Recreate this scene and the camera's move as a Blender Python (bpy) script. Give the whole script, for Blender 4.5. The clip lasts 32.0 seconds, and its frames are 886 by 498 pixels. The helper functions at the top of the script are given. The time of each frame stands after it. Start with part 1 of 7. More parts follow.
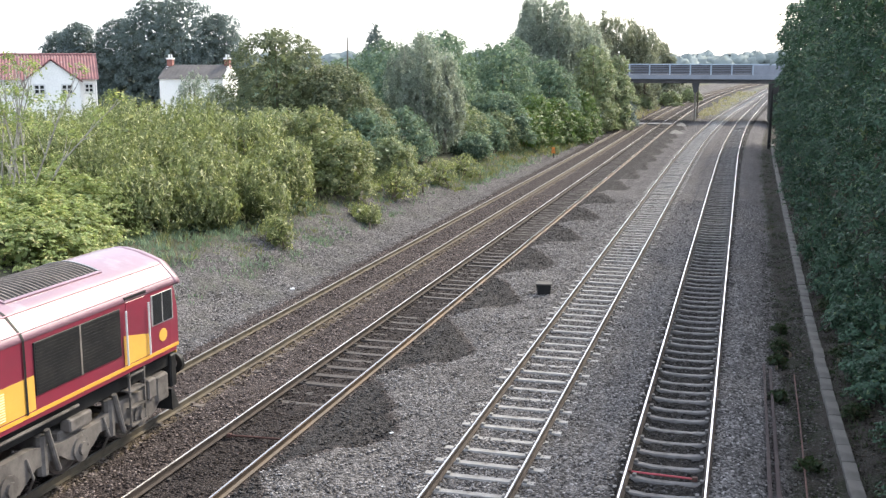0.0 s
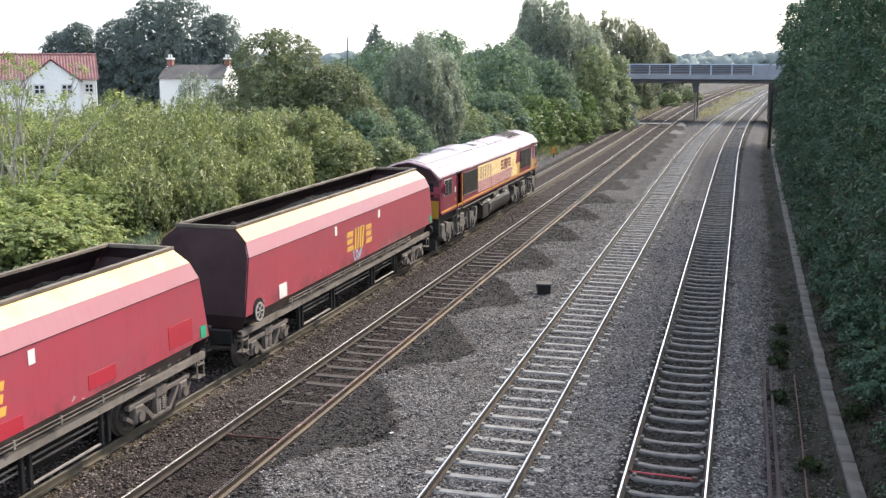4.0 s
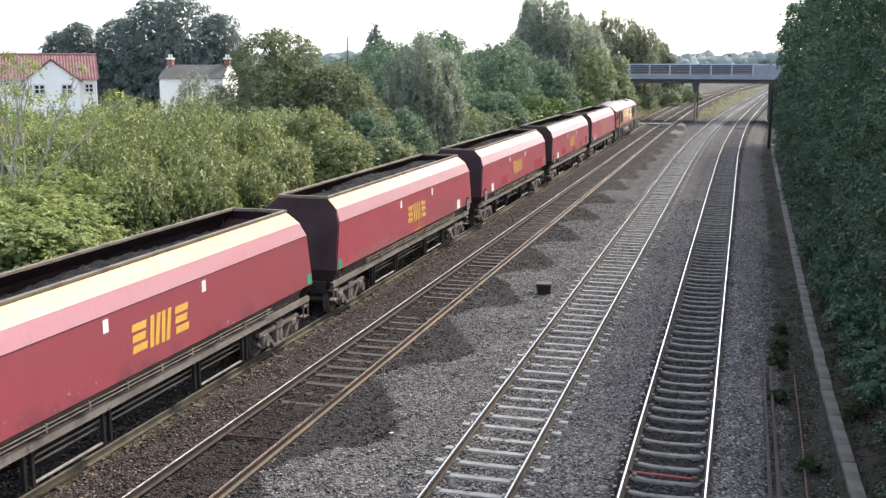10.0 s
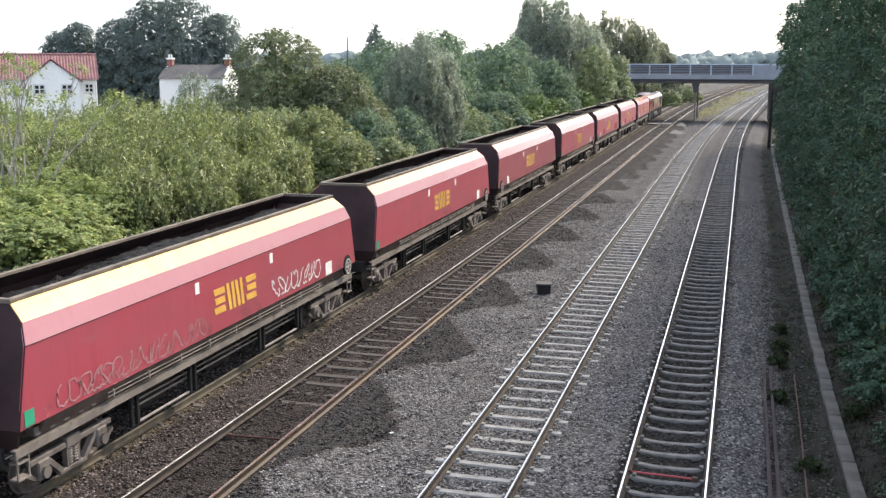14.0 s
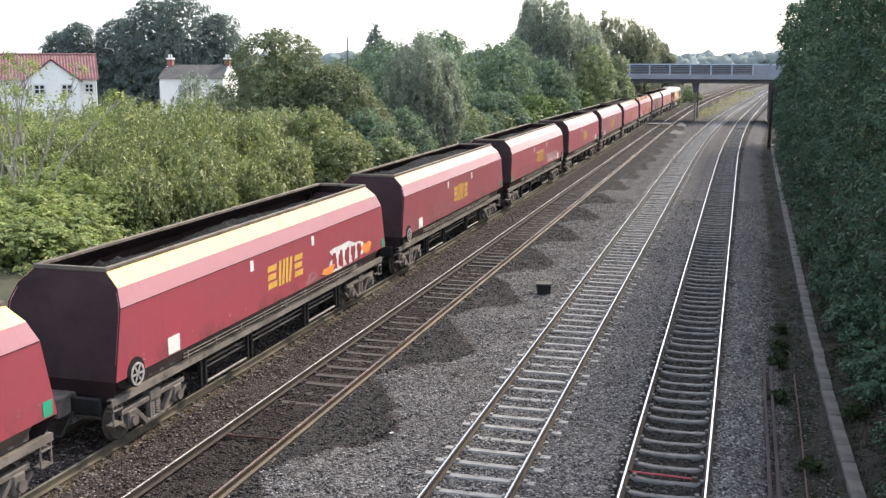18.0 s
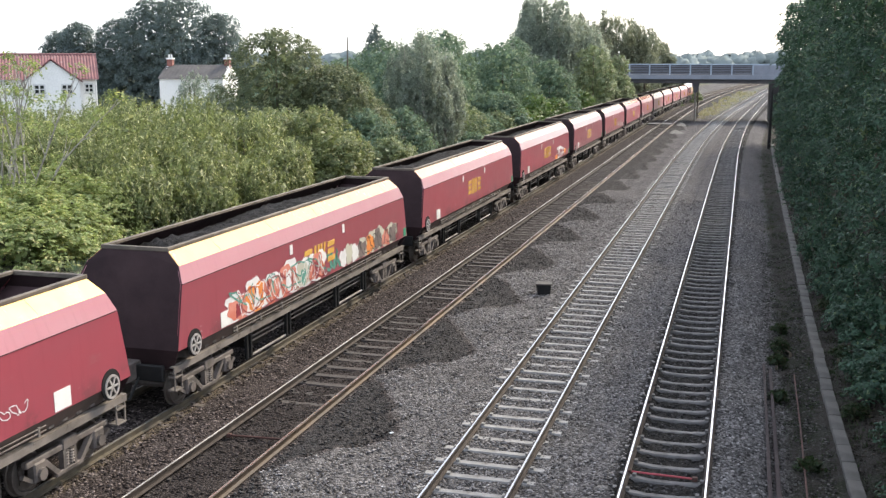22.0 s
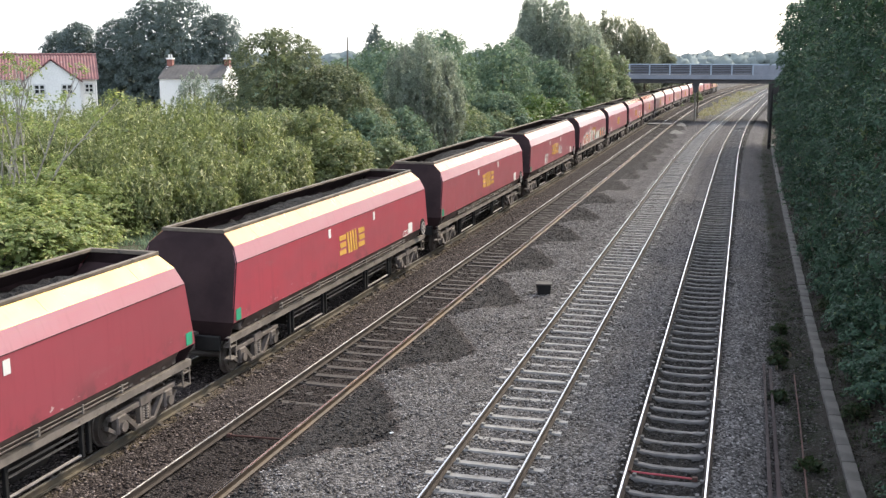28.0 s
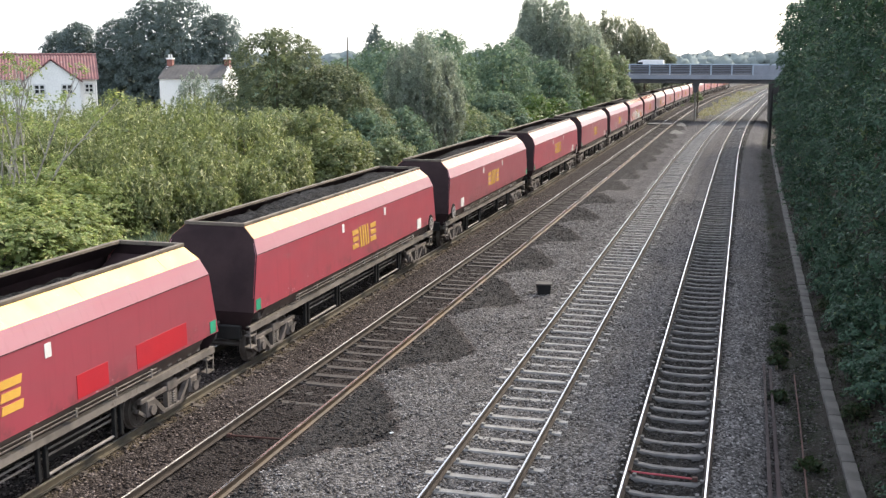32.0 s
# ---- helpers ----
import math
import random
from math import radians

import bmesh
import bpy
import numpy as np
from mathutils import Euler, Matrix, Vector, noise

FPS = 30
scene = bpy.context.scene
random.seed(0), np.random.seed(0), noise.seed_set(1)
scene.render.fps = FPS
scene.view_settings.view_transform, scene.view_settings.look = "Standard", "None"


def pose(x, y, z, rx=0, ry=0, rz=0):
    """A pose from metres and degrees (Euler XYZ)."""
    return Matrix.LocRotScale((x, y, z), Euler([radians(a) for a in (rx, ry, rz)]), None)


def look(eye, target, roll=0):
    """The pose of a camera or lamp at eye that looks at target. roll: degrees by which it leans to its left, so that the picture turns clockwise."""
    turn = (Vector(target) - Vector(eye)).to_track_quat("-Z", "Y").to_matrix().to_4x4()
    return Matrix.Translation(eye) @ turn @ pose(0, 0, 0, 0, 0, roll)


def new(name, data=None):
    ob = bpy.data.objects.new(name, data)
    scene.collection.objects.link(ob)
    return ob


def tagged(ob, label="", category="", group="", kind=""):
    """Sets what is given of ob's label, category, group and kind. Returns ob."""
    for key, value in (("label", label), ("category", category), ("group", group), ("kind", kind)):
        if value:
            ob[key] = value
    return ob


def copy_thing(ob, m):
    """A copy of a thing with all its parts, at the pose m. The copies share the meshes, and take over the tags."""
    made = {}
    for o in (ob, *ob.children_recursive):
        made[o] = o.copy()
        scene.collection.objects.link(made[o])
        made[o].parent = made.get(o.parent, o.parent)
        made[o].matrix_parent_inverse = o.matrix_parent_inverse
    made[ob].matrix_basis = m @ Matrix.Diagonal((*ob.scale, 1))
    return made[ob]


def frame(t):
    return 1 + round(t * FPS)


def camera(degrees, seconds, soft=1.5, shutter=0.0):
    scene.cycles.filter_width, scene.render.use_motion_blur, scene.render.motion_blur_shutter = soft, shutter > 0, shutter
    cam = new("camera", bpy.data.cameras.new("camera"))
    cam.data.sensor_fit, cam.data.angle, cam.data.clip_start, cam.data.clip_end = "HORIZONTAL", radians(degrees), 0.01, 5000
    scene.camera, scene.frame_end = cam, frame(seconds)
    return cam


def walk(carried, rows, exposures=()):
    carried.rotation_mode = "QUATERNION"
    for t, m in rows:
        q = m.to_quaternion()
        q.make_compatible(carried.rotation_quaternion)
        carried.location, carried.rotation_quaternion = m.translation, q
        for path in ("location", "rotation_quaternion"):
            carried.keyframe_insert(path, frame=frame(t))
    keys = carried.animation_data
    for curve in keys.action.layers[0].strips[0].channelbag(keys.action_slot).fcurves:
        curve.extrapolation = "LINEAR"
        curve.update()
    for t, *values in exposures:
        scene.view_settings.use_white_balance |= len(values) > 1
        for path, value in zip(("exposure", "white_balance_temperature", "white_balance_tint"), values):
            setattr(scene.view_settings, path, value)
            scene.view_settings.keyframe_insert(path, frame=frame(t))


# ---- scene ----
cam = camera(45.28, 32.0, soft=1.35)
STAND = pose(0, 0, 7.72, 79.897, 0, 15.98)
walk(cam, [(0, STAND), (32, STAND)], exposures=[(0, 0.54, 6250, 10), (2, 0.42, 6250, 10), (7, 0.31, 6250, 10), (13, 0.28, 6250, 10), (21, 0.25, 6300, 10), (32, 0.23, 6350, 10)])

# ---- world and sun: hazy bright afternoon, sun ahead and to the right ----
SUN_AZ, SUN_EL = 27.0, 39.0
world = bpy.data.worlds.new("hazy_sky")
scene.world = world
world.use_nodes = True
wn = world.node_tree.nodes
wl = world.node_tree.links
sky = wn.new("ShaderNodeTexSky")
sky.sky_type, sky.sun_disc = "NISHITA", False
sky.sun_elevation, sky.sun_rotation = radians(SUN_EL), radians(SUN_AZ)
sky.air_density, sky.dust_density, sky.ozone_density = 1.0, 2.6, 1.0
haze = wn.new("ShaderNodeMix")
haze.data_type = "RGBA"
haze.inputs[0].default_value = 0.45
haze.inputs[7].default_value = (8.0, 8.3, 8.9, 1)
wl.new(sky.outputs[0], haze.inputs[6])
wl.new(haze.outputs[2], wn["Background"].inputs[0])
wn["Background"].inputs[1].default_value = 0.255
sun = new("sun", bpy.data.lights.new("sun", "SUN"))
sun.data.energy, sun.data.angle, sun.data.color = 4.8, radians(6), (1.0, 0.87, 0.66)
sun_dir = Vector((math.sin(radians(SUN_AZ)) * math.cos(radians(SUN_EL)), math.cos(radians(SUN_AZ)) * math.cos(radians(SUN_EL)), math.sin(radians(SUN_EL))))
sun.matrix_world = look(sun_dir * 300, (0, 0, 0))

# ---- materials ----
class Mat:
    """A small helper that strings shader nodes together."""

    def __init__(self, name):
        self.m = bpy.data.materials.new(name)
        self.m.use_nodes = True
        self.n, self.l = self.m.node_tree.nodes, self.m.node_tree.links
        self.b = self.n["Principled BSDF"]
        tc = self.n.new("ShaderNodeTexCoord")
        self.obj = tc.outputs["Object"]

    def put(self, socket, value):
        if isinstance(value, bpy.types.NodeSocket):
            self.l.new(value, socket)
        elif isinstance(value, (tuple, list)) and len(value) == 3 and socket.type == "RGBA":
            socket.default_value = (*value, 1)
        else:
            socket.default_value = value

    def noise(self, scale, detail=4, rough=0.6, vec=None, out="Fac"):
        n = self.n.new("ShaderNodeTexNoise")
        n.inputs["Scale"].default_value, n.inputs["Detail"].default_value, n.inputs["Roughness"].default_value = scale, detail, rough
        self.l.new(vec or self.obj, n.inputs["Vector"])
        return n.outputs[out]

    def voronoi(self, scale, out="Distance", vec=None):
        n = self.n.new("ShaderNodeTexVoronoi")
        n.inputs["Scale"].default_value = scale
        self.l.new(vec or self.obj, n.inputs["Vector"])
        return n.outputs[out]

    def math(self, op, a, b=0.0, c=0.0):
        n = self.n.new("ShaderNodeMath")
        n.operation = op
        for s, v in zip(n.inputs, (a, b, c)):
            self.put(s, v)
        return n.outputs[0]

    def ramp(self, fac, lo, hi):
        n = self.n.new("ShaderNodeMapRange")
        n.interpolation_type = "SMOOTHSTEP"
        self.put(n.inputs["Value"], fac)
        self.put(n.inputs["From Min"], lo)
        self.put(n.inputs["From Max"], hi)
        return n.outputs["Result"]

    def mix(self, fac, a, b):
        n = self.n.new("ShaderNodeMix")
        n.data_type = "RGBA"
        self.put(n.inputs["Factor"], fac)
        self.put(n.inputs["A"] if False else n.inputs[6], a)
        self.put(n.inputs[7], b)
        return n.outputs[2]

    def scaled(self, x, y, z):
        n = self.n.new("ShaderNodeMapping")
        n.inputs["Scale"].default_value = (x, y, z)
        self.l.new(self.obj, n.inputs["Vector"])
        return n.outputs[0]

    def axes(self):
        n = self.n.new("ShaderNodeSeparateXYZ")
        self.l.new(self.obj, n.inputs[0])
        return n.outputs

    def piece(self):
        return self.n.new("ShaderNodeObjectInfo").outputs["Random"]

    def island(self):
        return self.n.new("ShaderNodeNewGeometry").outputs["Random Per Island"]

    def bump(self, height, strength=0.4, dist=0.02):
        n = self.n.new("ShaderNodeBump")
        n.inputs["Strength"].default_value, n.inputs["Distance"].default_value = strength, dist
        self.l.new(height, n.inputs["Height"])
        self.l.new(n.outputs[0], self.b.inputs["Normal"])

    def done(self, colour, rough=0.7, metal=0.0):
        self.put(self.b.inputs["Base Color"], colour)
        self.put(self.b.inputs["Roughness"], rough)
        self.put(self.b.inputs["Metallic"], metal)
        return self.m


def worn(name, c1, c2, scale=2.0, rough=0.6, metal=0.0, grain=30.0, bump=0.15, dirt=None, dirt_at=(0.58, 0.7), streak=(1, 1, 1), dist=0.01, vary=0.0, other=(0, 0, 0)):
    """A surface of two tones, a fine grain and, where given, dirt in patches."""
    m = Mat(name)
    v = m.scaled(*streak)
    c = m.mix(m.ramp(m.noise(scale, 5, 0.6, v), 0.35, 0.68), c1, c2)
    if vary:
        c = m.mix(m.math("MULTIPLY", m.piece(), vary), c, other)
    g = m.noise(grain, 3)
    c = m.mix(m.math("MULTIPLY", m.ramp(g, 0.4, 0.75), 0.25), c, tuple(x * 0.55 for x in c1))
    if dirt:
        c = m.mix(m.ramp(m.noise(scale * 1.7, 6, 0.7, v), *dirt_at), c, dirt)
    if bump:
        m.bump(g, bump, dist)
    r = m.math("ADD", m.math("MULTIPLY", m.noise(scale * 3, 3), 0.25), rough - 0.12)
    return m.done(c, r, metal)


def leafy(name, dark, light, dry, dry_amount=0.1, patch=0.35, gloss=0.5, through_light=0.38, tuft=1.5, shine=0.4):
    """Leaves: tone by the leaf, by the tuft and by the patch of the crown, some light through them."""
    m = Mat(name)
    isl = m.island()
    c = m.mix(isl, dark, light)
    c = m.mix(m.math("MULTIPLY", m.ramp(m.noise(patch, 3), 0.4, 0.7), 0.55), c, tuple(0.5 * (a + b) * 0.7 for a, b in zip(dark, light)))
    # Dark tufts paint the shaded gaps between clumps into the leaf colour.
    c = m.mix(m.math("MULTIPLY", m.ramp(m.noise(tuft, 2), 0.42, 0.62), 0.6), c, tuple(0.55 * x for x in dark))
    c = m.mix(m.math("GREATER_THAN", m.math("FRACT", m.math("MULTIPLY", isl, 37.3)), 1 - dry_amount), c, dry)
    m.done(c, gloss)
    m.b.inputs["Specular IOR Level"].default_value = shine
    t = m.n.new("ShaderNodeBsdfTranslucent")
    m.l.new(m.mix(0.3, c, (light[0] * 1.5, light[1] * 1.5, light[2])), t.inputs[0])
    x = m.n.new("ShaderNodeMixShader")
    x.inputs[0].default_value = through_light
    m.l.new(m.b.outputs[0], x.inputs[1])
    m.l.new(t.outputs[0], x.inputs[2])
    m.l.new(x.outputs[0], m.n["Material Output"].inputs[0])
    return m.m


def ground_material():
    m = Mat("trackside_ground")
    x, y, z = m.axes()
    wob = m.math("MULTIPLY", m.math("SUBTRACT", m.noise(0.7, 4), 0.5), 1.6)
    fine = m.math("MULTIPLY", m.math("SUBTRACT", m.noise(4.0, 4), 0.5), 0.8)
    # distance across the line, following the bends
    q = m.math("MULTIPLY", m.math("ADD", m.math("SQRT", m.math("ADD", m.math("MULTIPLY", m.math("MAXIMUM", y, 0.0), 0.0034), 0.93625 ** 2)), 0.93625), 0.5)
    q = m.math("MINIMUM", m.math("MAXIMUM", q, 1.0), 1.10)
    x, y = m.math("DIVIDE", x, q), m.math("DIVIDE", y, q)

    def bend(y0, r, y1):
        d = m.math("MAXIMUM", m.math("SUBTRACT", m.math("MINIMUM", y, y1), y0), 0.0)
        rest = m.math("MAXIMUM", m.math("SUBTRACT", y, y1), 0.0)
        return m.math("ADD", m.math("DIVIDE", m.math("MULTIPLY", d, d), 2 * r), m.math("MULTIPLY", rest, (y1 - y0) / r))
    xl = m.math("SUBTRACT", x, bend(125, 2400, 460))
    xr = m.math("SUBTRACT", x, bend(80, 1660, 168))
    stone = m.voronoi(23, "Color")
    sep = m.n.new("ShaderNodeSeparateColor")
    m.l.new(stone, sep.inputs[0])
    tone = m.math("POWER", sep.outputs[0], 1.6)
    light = m.mix(tone, (0.030, 0.0285, 0.0288), (0.225, 0.215, 0.215))
    light = m.mix(m.math("MULTIPLY", m.ramp(m.noise(0.45, 5, 0.65), 0.42, 0.62), 0.45), light, m.mix(tone, (0.020, 0.0185, 0.0185), (0.11, 0.103, 0.102)))
    dark = m.mix(tone, (0.020, 0.016, 0.0152), (0.105, 0.085, 0.080))
    black = m.mix(tone, (0.007, 0.0066, 0.0065), (0.034, 0.032, 0.031))
    # stone farther up the line toned down: its duller light put into the colour
    far = m.ramp(m.math("ADD", y, m.math("MULTIPLY", wob, 14.0)), 36, 85)
    light = m.mix(m.math("MULTIPLY", far, 0.5), light, (0.066, 0.061, 0.063))
    dark = m.mix(m.math("MULTIPLY", far, 0.6), dark, (0.030, 0.025, 0.025))
    soil = m.mix(m.noise(3.0, 6), (0.018, 0.0155, 0.013), (0.044, 0.039, 0.033))
    soil = m.mix(m.math("MULTIPLY", m.ramp(m.noise(1.1, 6), 0.46, 0.6), 0.6), soil, (0.017, 0.023, 0.012))
    soil = m.mix(m.math("MULTIPLY", m.ramp(tone, 0.3, 0.9), 0.5), soil, (0.06, 0.056, 0.052))
    grass = m.mix(m.noise(2.0, 6), (0.05, 0.052, 0.036), (0.115, 0.115, 0.08))
    dry = m.mix(m.ramp(m.noise(0.5, 6), 0.35, 0.65), (0.07, 0.082, 0.046), (0.19, 0.195, 0.12))
    xw = m.math("ADD", xr, m.math("MULTIPLY", fine, 0.5))
    # light stone with the scalloped edge of dropped ballast
    scal = m.math("ABSOLUTE", m.math("SINE", m.math("MULTIPLY", m.math("ADD", y, -24.4), math.pi / 6.6)))
    edge = m.math("ADD", m.math("MULTIPLY", m.math("POWER", m.math("SUBTRACT", 1.0, scal), 0.7), m.math("ADD", m.math("MULTIPLY", m.ramp(y, 58, 84), 1.3), -1.75)), -7.05)
    c = m.mix(m.ramp(m.math("SUBTRACT", m.math("ADD", xl, m.math("MULTIPLY", m.math("ADD", fine, wob), 0.42)), edge), -0.16, 0.16), dark, light)
    # coal-dark stone beside the second road
    c = m.mix(m.math("MULTIPLY", m.math("MULTIPLY", m.ramp(m.math("ADD", xl, m.math("MULTIPLY", fine, 0.5)), -8.95, -8.65), m.math("SUBTRACT", 1.0, m.ramp(m.math("SUBTRACT", m.math("ADD", xl, m.math("MULTIPLY", m.math("ADD", fine, wob), 0.42)), edge), -0.25, 0.05))), 0.9), c, m.mix(tone, (0.010, 0.0097, 0.010), (0.068, 0.065, 0.065)))
    # oily black stone inside the outer road
    d4 = m.math("ABSOLUTE", m.math("ADD", xr, 1.28))
    c = m.mix(m.math("SUBTRACT", 1.0, m.ramp(m.math("ADD", d4, m.math("MULTIPLY", fine, 0.15)), 0.8, 1.0)), c, black)
    d3 = m.math("ABSOLUTE", m.math("ADD", xr, 4.68))
    c = m.mix(m.math("MULTIPLY", m.math("SUBTRACT", 1.0, m.ramp(d3, 0.75, 0.95)), 0.15), c, dark)
    d2 = m.math("ABSOLUTE", m.math("ADD", xl, 9.71))
    c = m.mix(m.math("MULTIPLY", m.math("SUBTRACT", 1.0, m.ramp(d2, 0.7, 1.0)), 0.55), c, black)
    # left cess: pale stone, then a weedy slope
    c = m.mix(m.ramp(m.math("ADD", xl, m.math("MULTIPLY", wob, 0.5)), -15.2, -14.6), light, c)
    c = m.mix(m.math("MULTIPLY", m.ramp(m.noise(0.5, 5), 0.48, 0.62), m.math("SUBTRACT", 1.0, m.ramp(xl, -15.6, -14.9))), c, m.mix(tone, (0.055, 0.054, 0.049), (0.155, 0.152, 0.14)))
    weedy = m.math("SUBTRACT", 1.0, m.ramp(m.math("ADD", xl, wob), -19.6, -18.2))
    c = m.mix(weedy, c, grass)
    c = m.mix(m.math("MULTIPLY", m.ramp(m.noise(0.23, 5), 0.45, 0.7), 0.06), c, (0.10, 0.09, 0.075))
    # right cess: dark soil
    c = m.mix(m.ramp(m.math("ADD", xr, m.math("MULTIPLY", wob, 0.35)), 0.95, 1.3), c, soil)
    # dry grass island between the lines past the crossing
    isle = m.math("MULTIPLY", m.math("MULTIPLY", m.ramp(m.math("ADD", y, m.math("MULTIPLY", wob, 9.0)), 150, 175), m.ramp(m.noise(0.35, 4), 0.38, 0.6)), m.math("MULTIPLY", m.ramp(m.math("ADD", xl, m.math("MULTIPLY", wob, 0.6)), -6.8, -5.8), m.math("SUBTRACT", 1.0, m.ramp(xr, -6.6, -6.0))))
    c = m.mix(m.math("MULTIPLY", isle, 0.6), c, dry)
    # tan strip along the near rail of the first road: train glow in colour
    tan_strip = m.math("ABSOLUTE", m.math("ADD", m.math("ADD", xl, 12.06), m.math("MULTIPLY", fine, 0.22)))
    c = m.mix(m.math("MULTIPLY", m.math("SUBTRACT", 1.0, m.ramp(tan_strip, 0.10, 0.2)), 0.6), c, m.mix(tone, (0.06, 0.049, 0.034), (0.19, 0.15, 0.10)))
    h = m.math("SUBTRACT", m.math("MULTIPLY", m.noise(40, 2), 0.4), m.voronoi(23))
    m.bump(h, 0.9, 0.05)
    m.b.inputs["Specular IOR Level"].default_value = 0.12
    return m.done(c, 0.95)


M_GROUND = ground_material()
M_RAILTOP = worn("polished_rail_head", (0.86, 0.85, 0.84), (0.74, 0.72, 0.70), 1.5, 0.24, 1.0, 60, 0.02)
M_RAILTOP2 = worn("dull_rail_head", (0.24, 0.225, 0.205), (0.18, 0.168, 0.15), 1.5, 0.5, 0.6, 60, 0.02)
M_RAILTOP3 = worn("grey_rail_head", (0.52, 0.51, 0.50), (0.42, 0.41, 0.40), 1.5, 0.22, 1.0, 60, 0.02)
M_RAILTOP5 = worn("broad_bright_rail_head", (0.54, 0.53, 0.52), (0.46, 0.45, 0.44), 1.5, 0.45, 0.8, 60, 0.02)
M_RAILTOP4 = worn("dull_mirror_rail_head", (0.42, 0.40, 0.38), (0.34, 0.32, 0.30), 1.5, 0.16, 1.0, 60, 0.02)
M_RAILWEB = worn("rusty_rail_web", (0.029, 0.021, 0.017), (0.046, 0.033, 0.026), 4, 0.85, 0.1, 50, 0.2)
# Tan web tone: the glow off the passing train put into the colour.
M_RAILTAN = worn("glow_tan_rail_web", (0.100, 0.081, 0.054), (0.060, 0.049, 0.037), 3, 0.85, 0.0, 50, 0.2)
# Rust brown, warmed in colour by the red train's reflection.
M_RAILBROWN = worn("rust_and_reflection_rail_web", (0.105, 0.066, 0.038), (0.048, 0.036, 0.028), 0.6, 0.6, 0.2, 50, 0.2)
M_CONC = worn("sleeper_concrete", (0.27, 0.262, 0.253), (0.17, 0.166, 0.158), 1.8, 0.85, 0, 35, 0.25, (0.11, 0.10, 0.09))
M_CONC_MID = worn("grimy_sleeper_concrete", (0.165, 0.158, 0.156), (0.095, 0.091, 0.089), 1.8, 0.85, 0, 35, 0.25, (0.06, 0.056, 0.052))
M_WOODCONC = worn("stained_sleeper_concrete", (0.055, 0.046, 0.041), (0.030, 0.025, 0.023), 1.8, 0.85, 0, 35, 0.25, (0.062, 0.052, 0.047), (0.52, 0.68))
M_WOODSLEEPER = worn("old_timber_sleeper", (0.12, 0.10, 0.085), (0.075, 0.06, 0.05), 2.5, 0.9, 0, 40, 0.4, None, streak=(1, 8, 1))
M_KERB = worn("kerb_concrete", (0.090, 0.084, 0.076), (0.055, 0.051, 0.047), 1.2, 0.9, 0, 30, 0.3, (0.045, 0.045, 0.036))
M_MAROON = worn("maroon_gloss_paint", (0.235, 0.024, 0.048), (0.195, 0.026, 0.046), 0.8, 0.36, 0, 90, 0.02, (0.17, 0.05, 0.05), (0.6, 0.78))


def wagon_paint(name, c1, c2, worn_c, other, rough, coat, chips):
    """Gloss paint gone dull: two tones, rubbed patches with some sheen in them, tone by the wagon; chips and grime low
    down on the sides.
    """
    m = Mat(name)
    v = m.scaled(1, 0.5, 1.5)
    c = m.mix(m.ramp(m.noise(0.6, 5, 0.6, v), 0.35, 0.68), c1, c2)
    c = m.mix(m.math("MULTIPLY", m.piece(), 0.7), c, other)
    c = m.mix(m.ramp(m.noise(1.0, 6, 0.7, v), 0.6, 0.8), c, worn_c)
    c = m.mix(m.math("MULTIPLY", m.ramp(m.noise(2.5, 5, 0.6, m.scaled(1, 3.0, 0.25)), 0.5, 0.75), 0.3), c, tuple(0.55 * x for x in c1))
    if chips:
        x, y, z = m.axes()
        low = m.math("SUBTRACT", 1.0, m.ramp(z, 1.52, 1.95))
        c = m.mix(m.math("MULTIPLY", low, m.math("MULTIPLY", m.ramp(m.noise(1.3, 5), 0.5, 0.62), 0.45)), c, (0.06, 0.035, 0.033))
        spot = m.math("MULTIPLY", m.ramp(m.noise(7.0, 3, 0.7, m.scaled(1, 0.6, 1.4)), 0.645, 0.67), m.ramp(m.noise(0.45, 3), 0.5, 0.58))
        c = m.mix(m.math("MULTIPLY", low, spot), c, (0.55, 0.46, 0.44))
    m.bump(m.noise(1.2, 3, 0.5, v), 0.08, 0.05)
    m.b.inputs["Coat Weight"].default_value, m.b.inputs["Coat Roughness"].default_value = coat, 0.32
    return m.done(c, m.math("ADD", m.math("MULTIPLY", m.noise(1.8, 3), 0.2), rough - 0.1))


M_FADED = wagon_paint("faded_red_paint", (0.405, 0.048, 0.074), (0.35, 0.058, 0.083), (0.31, 0.125, 0.13), (0.255, 0.060, 0.074), 0.45, 0.75, True)
# Upper sheets paler than the sides: sky sheen and sun glare in their colour.
M_SHOULDER = wagon_paint("sheen_pink_red_paint", (0.41, 0.155, 0.19), (0.40, 0.195, 0.225), (0.37, 0.23, 0.245), (0.36, 0.14, 0.165), 0.36, 0.6, False)
M_TOPGLARE = wagon_paint("glare_paled_red_paint", (0.36, 0.105, 0.125), (0.33, 0.115, 0.13), (0.30, 0.13, 0.14), (0.31, 0.10, 0.115), 0.25, 0.22, False)
M_TOPGLARE.node_tree.nodes["Principled BSDF"].inputs["Coat Roughness"].default_value = 0.12
M_TOPGLARE.node_tree.nodes["Principled BSDF"].inputs["IOR"].default_value = 1.8
M_TOPGLARE.node_tree.nodes["Principled BSDF"].inputs["Specular IOR Level"].default_value = 1.0
# Yellow tint stands for the warm colour of the sun's glare.
M_TOPGLARE.node_tree.nodes["Principled BSDF"].inputs["Specular Tint"].default_value = (1.0, 0.82, 0.16, 1)
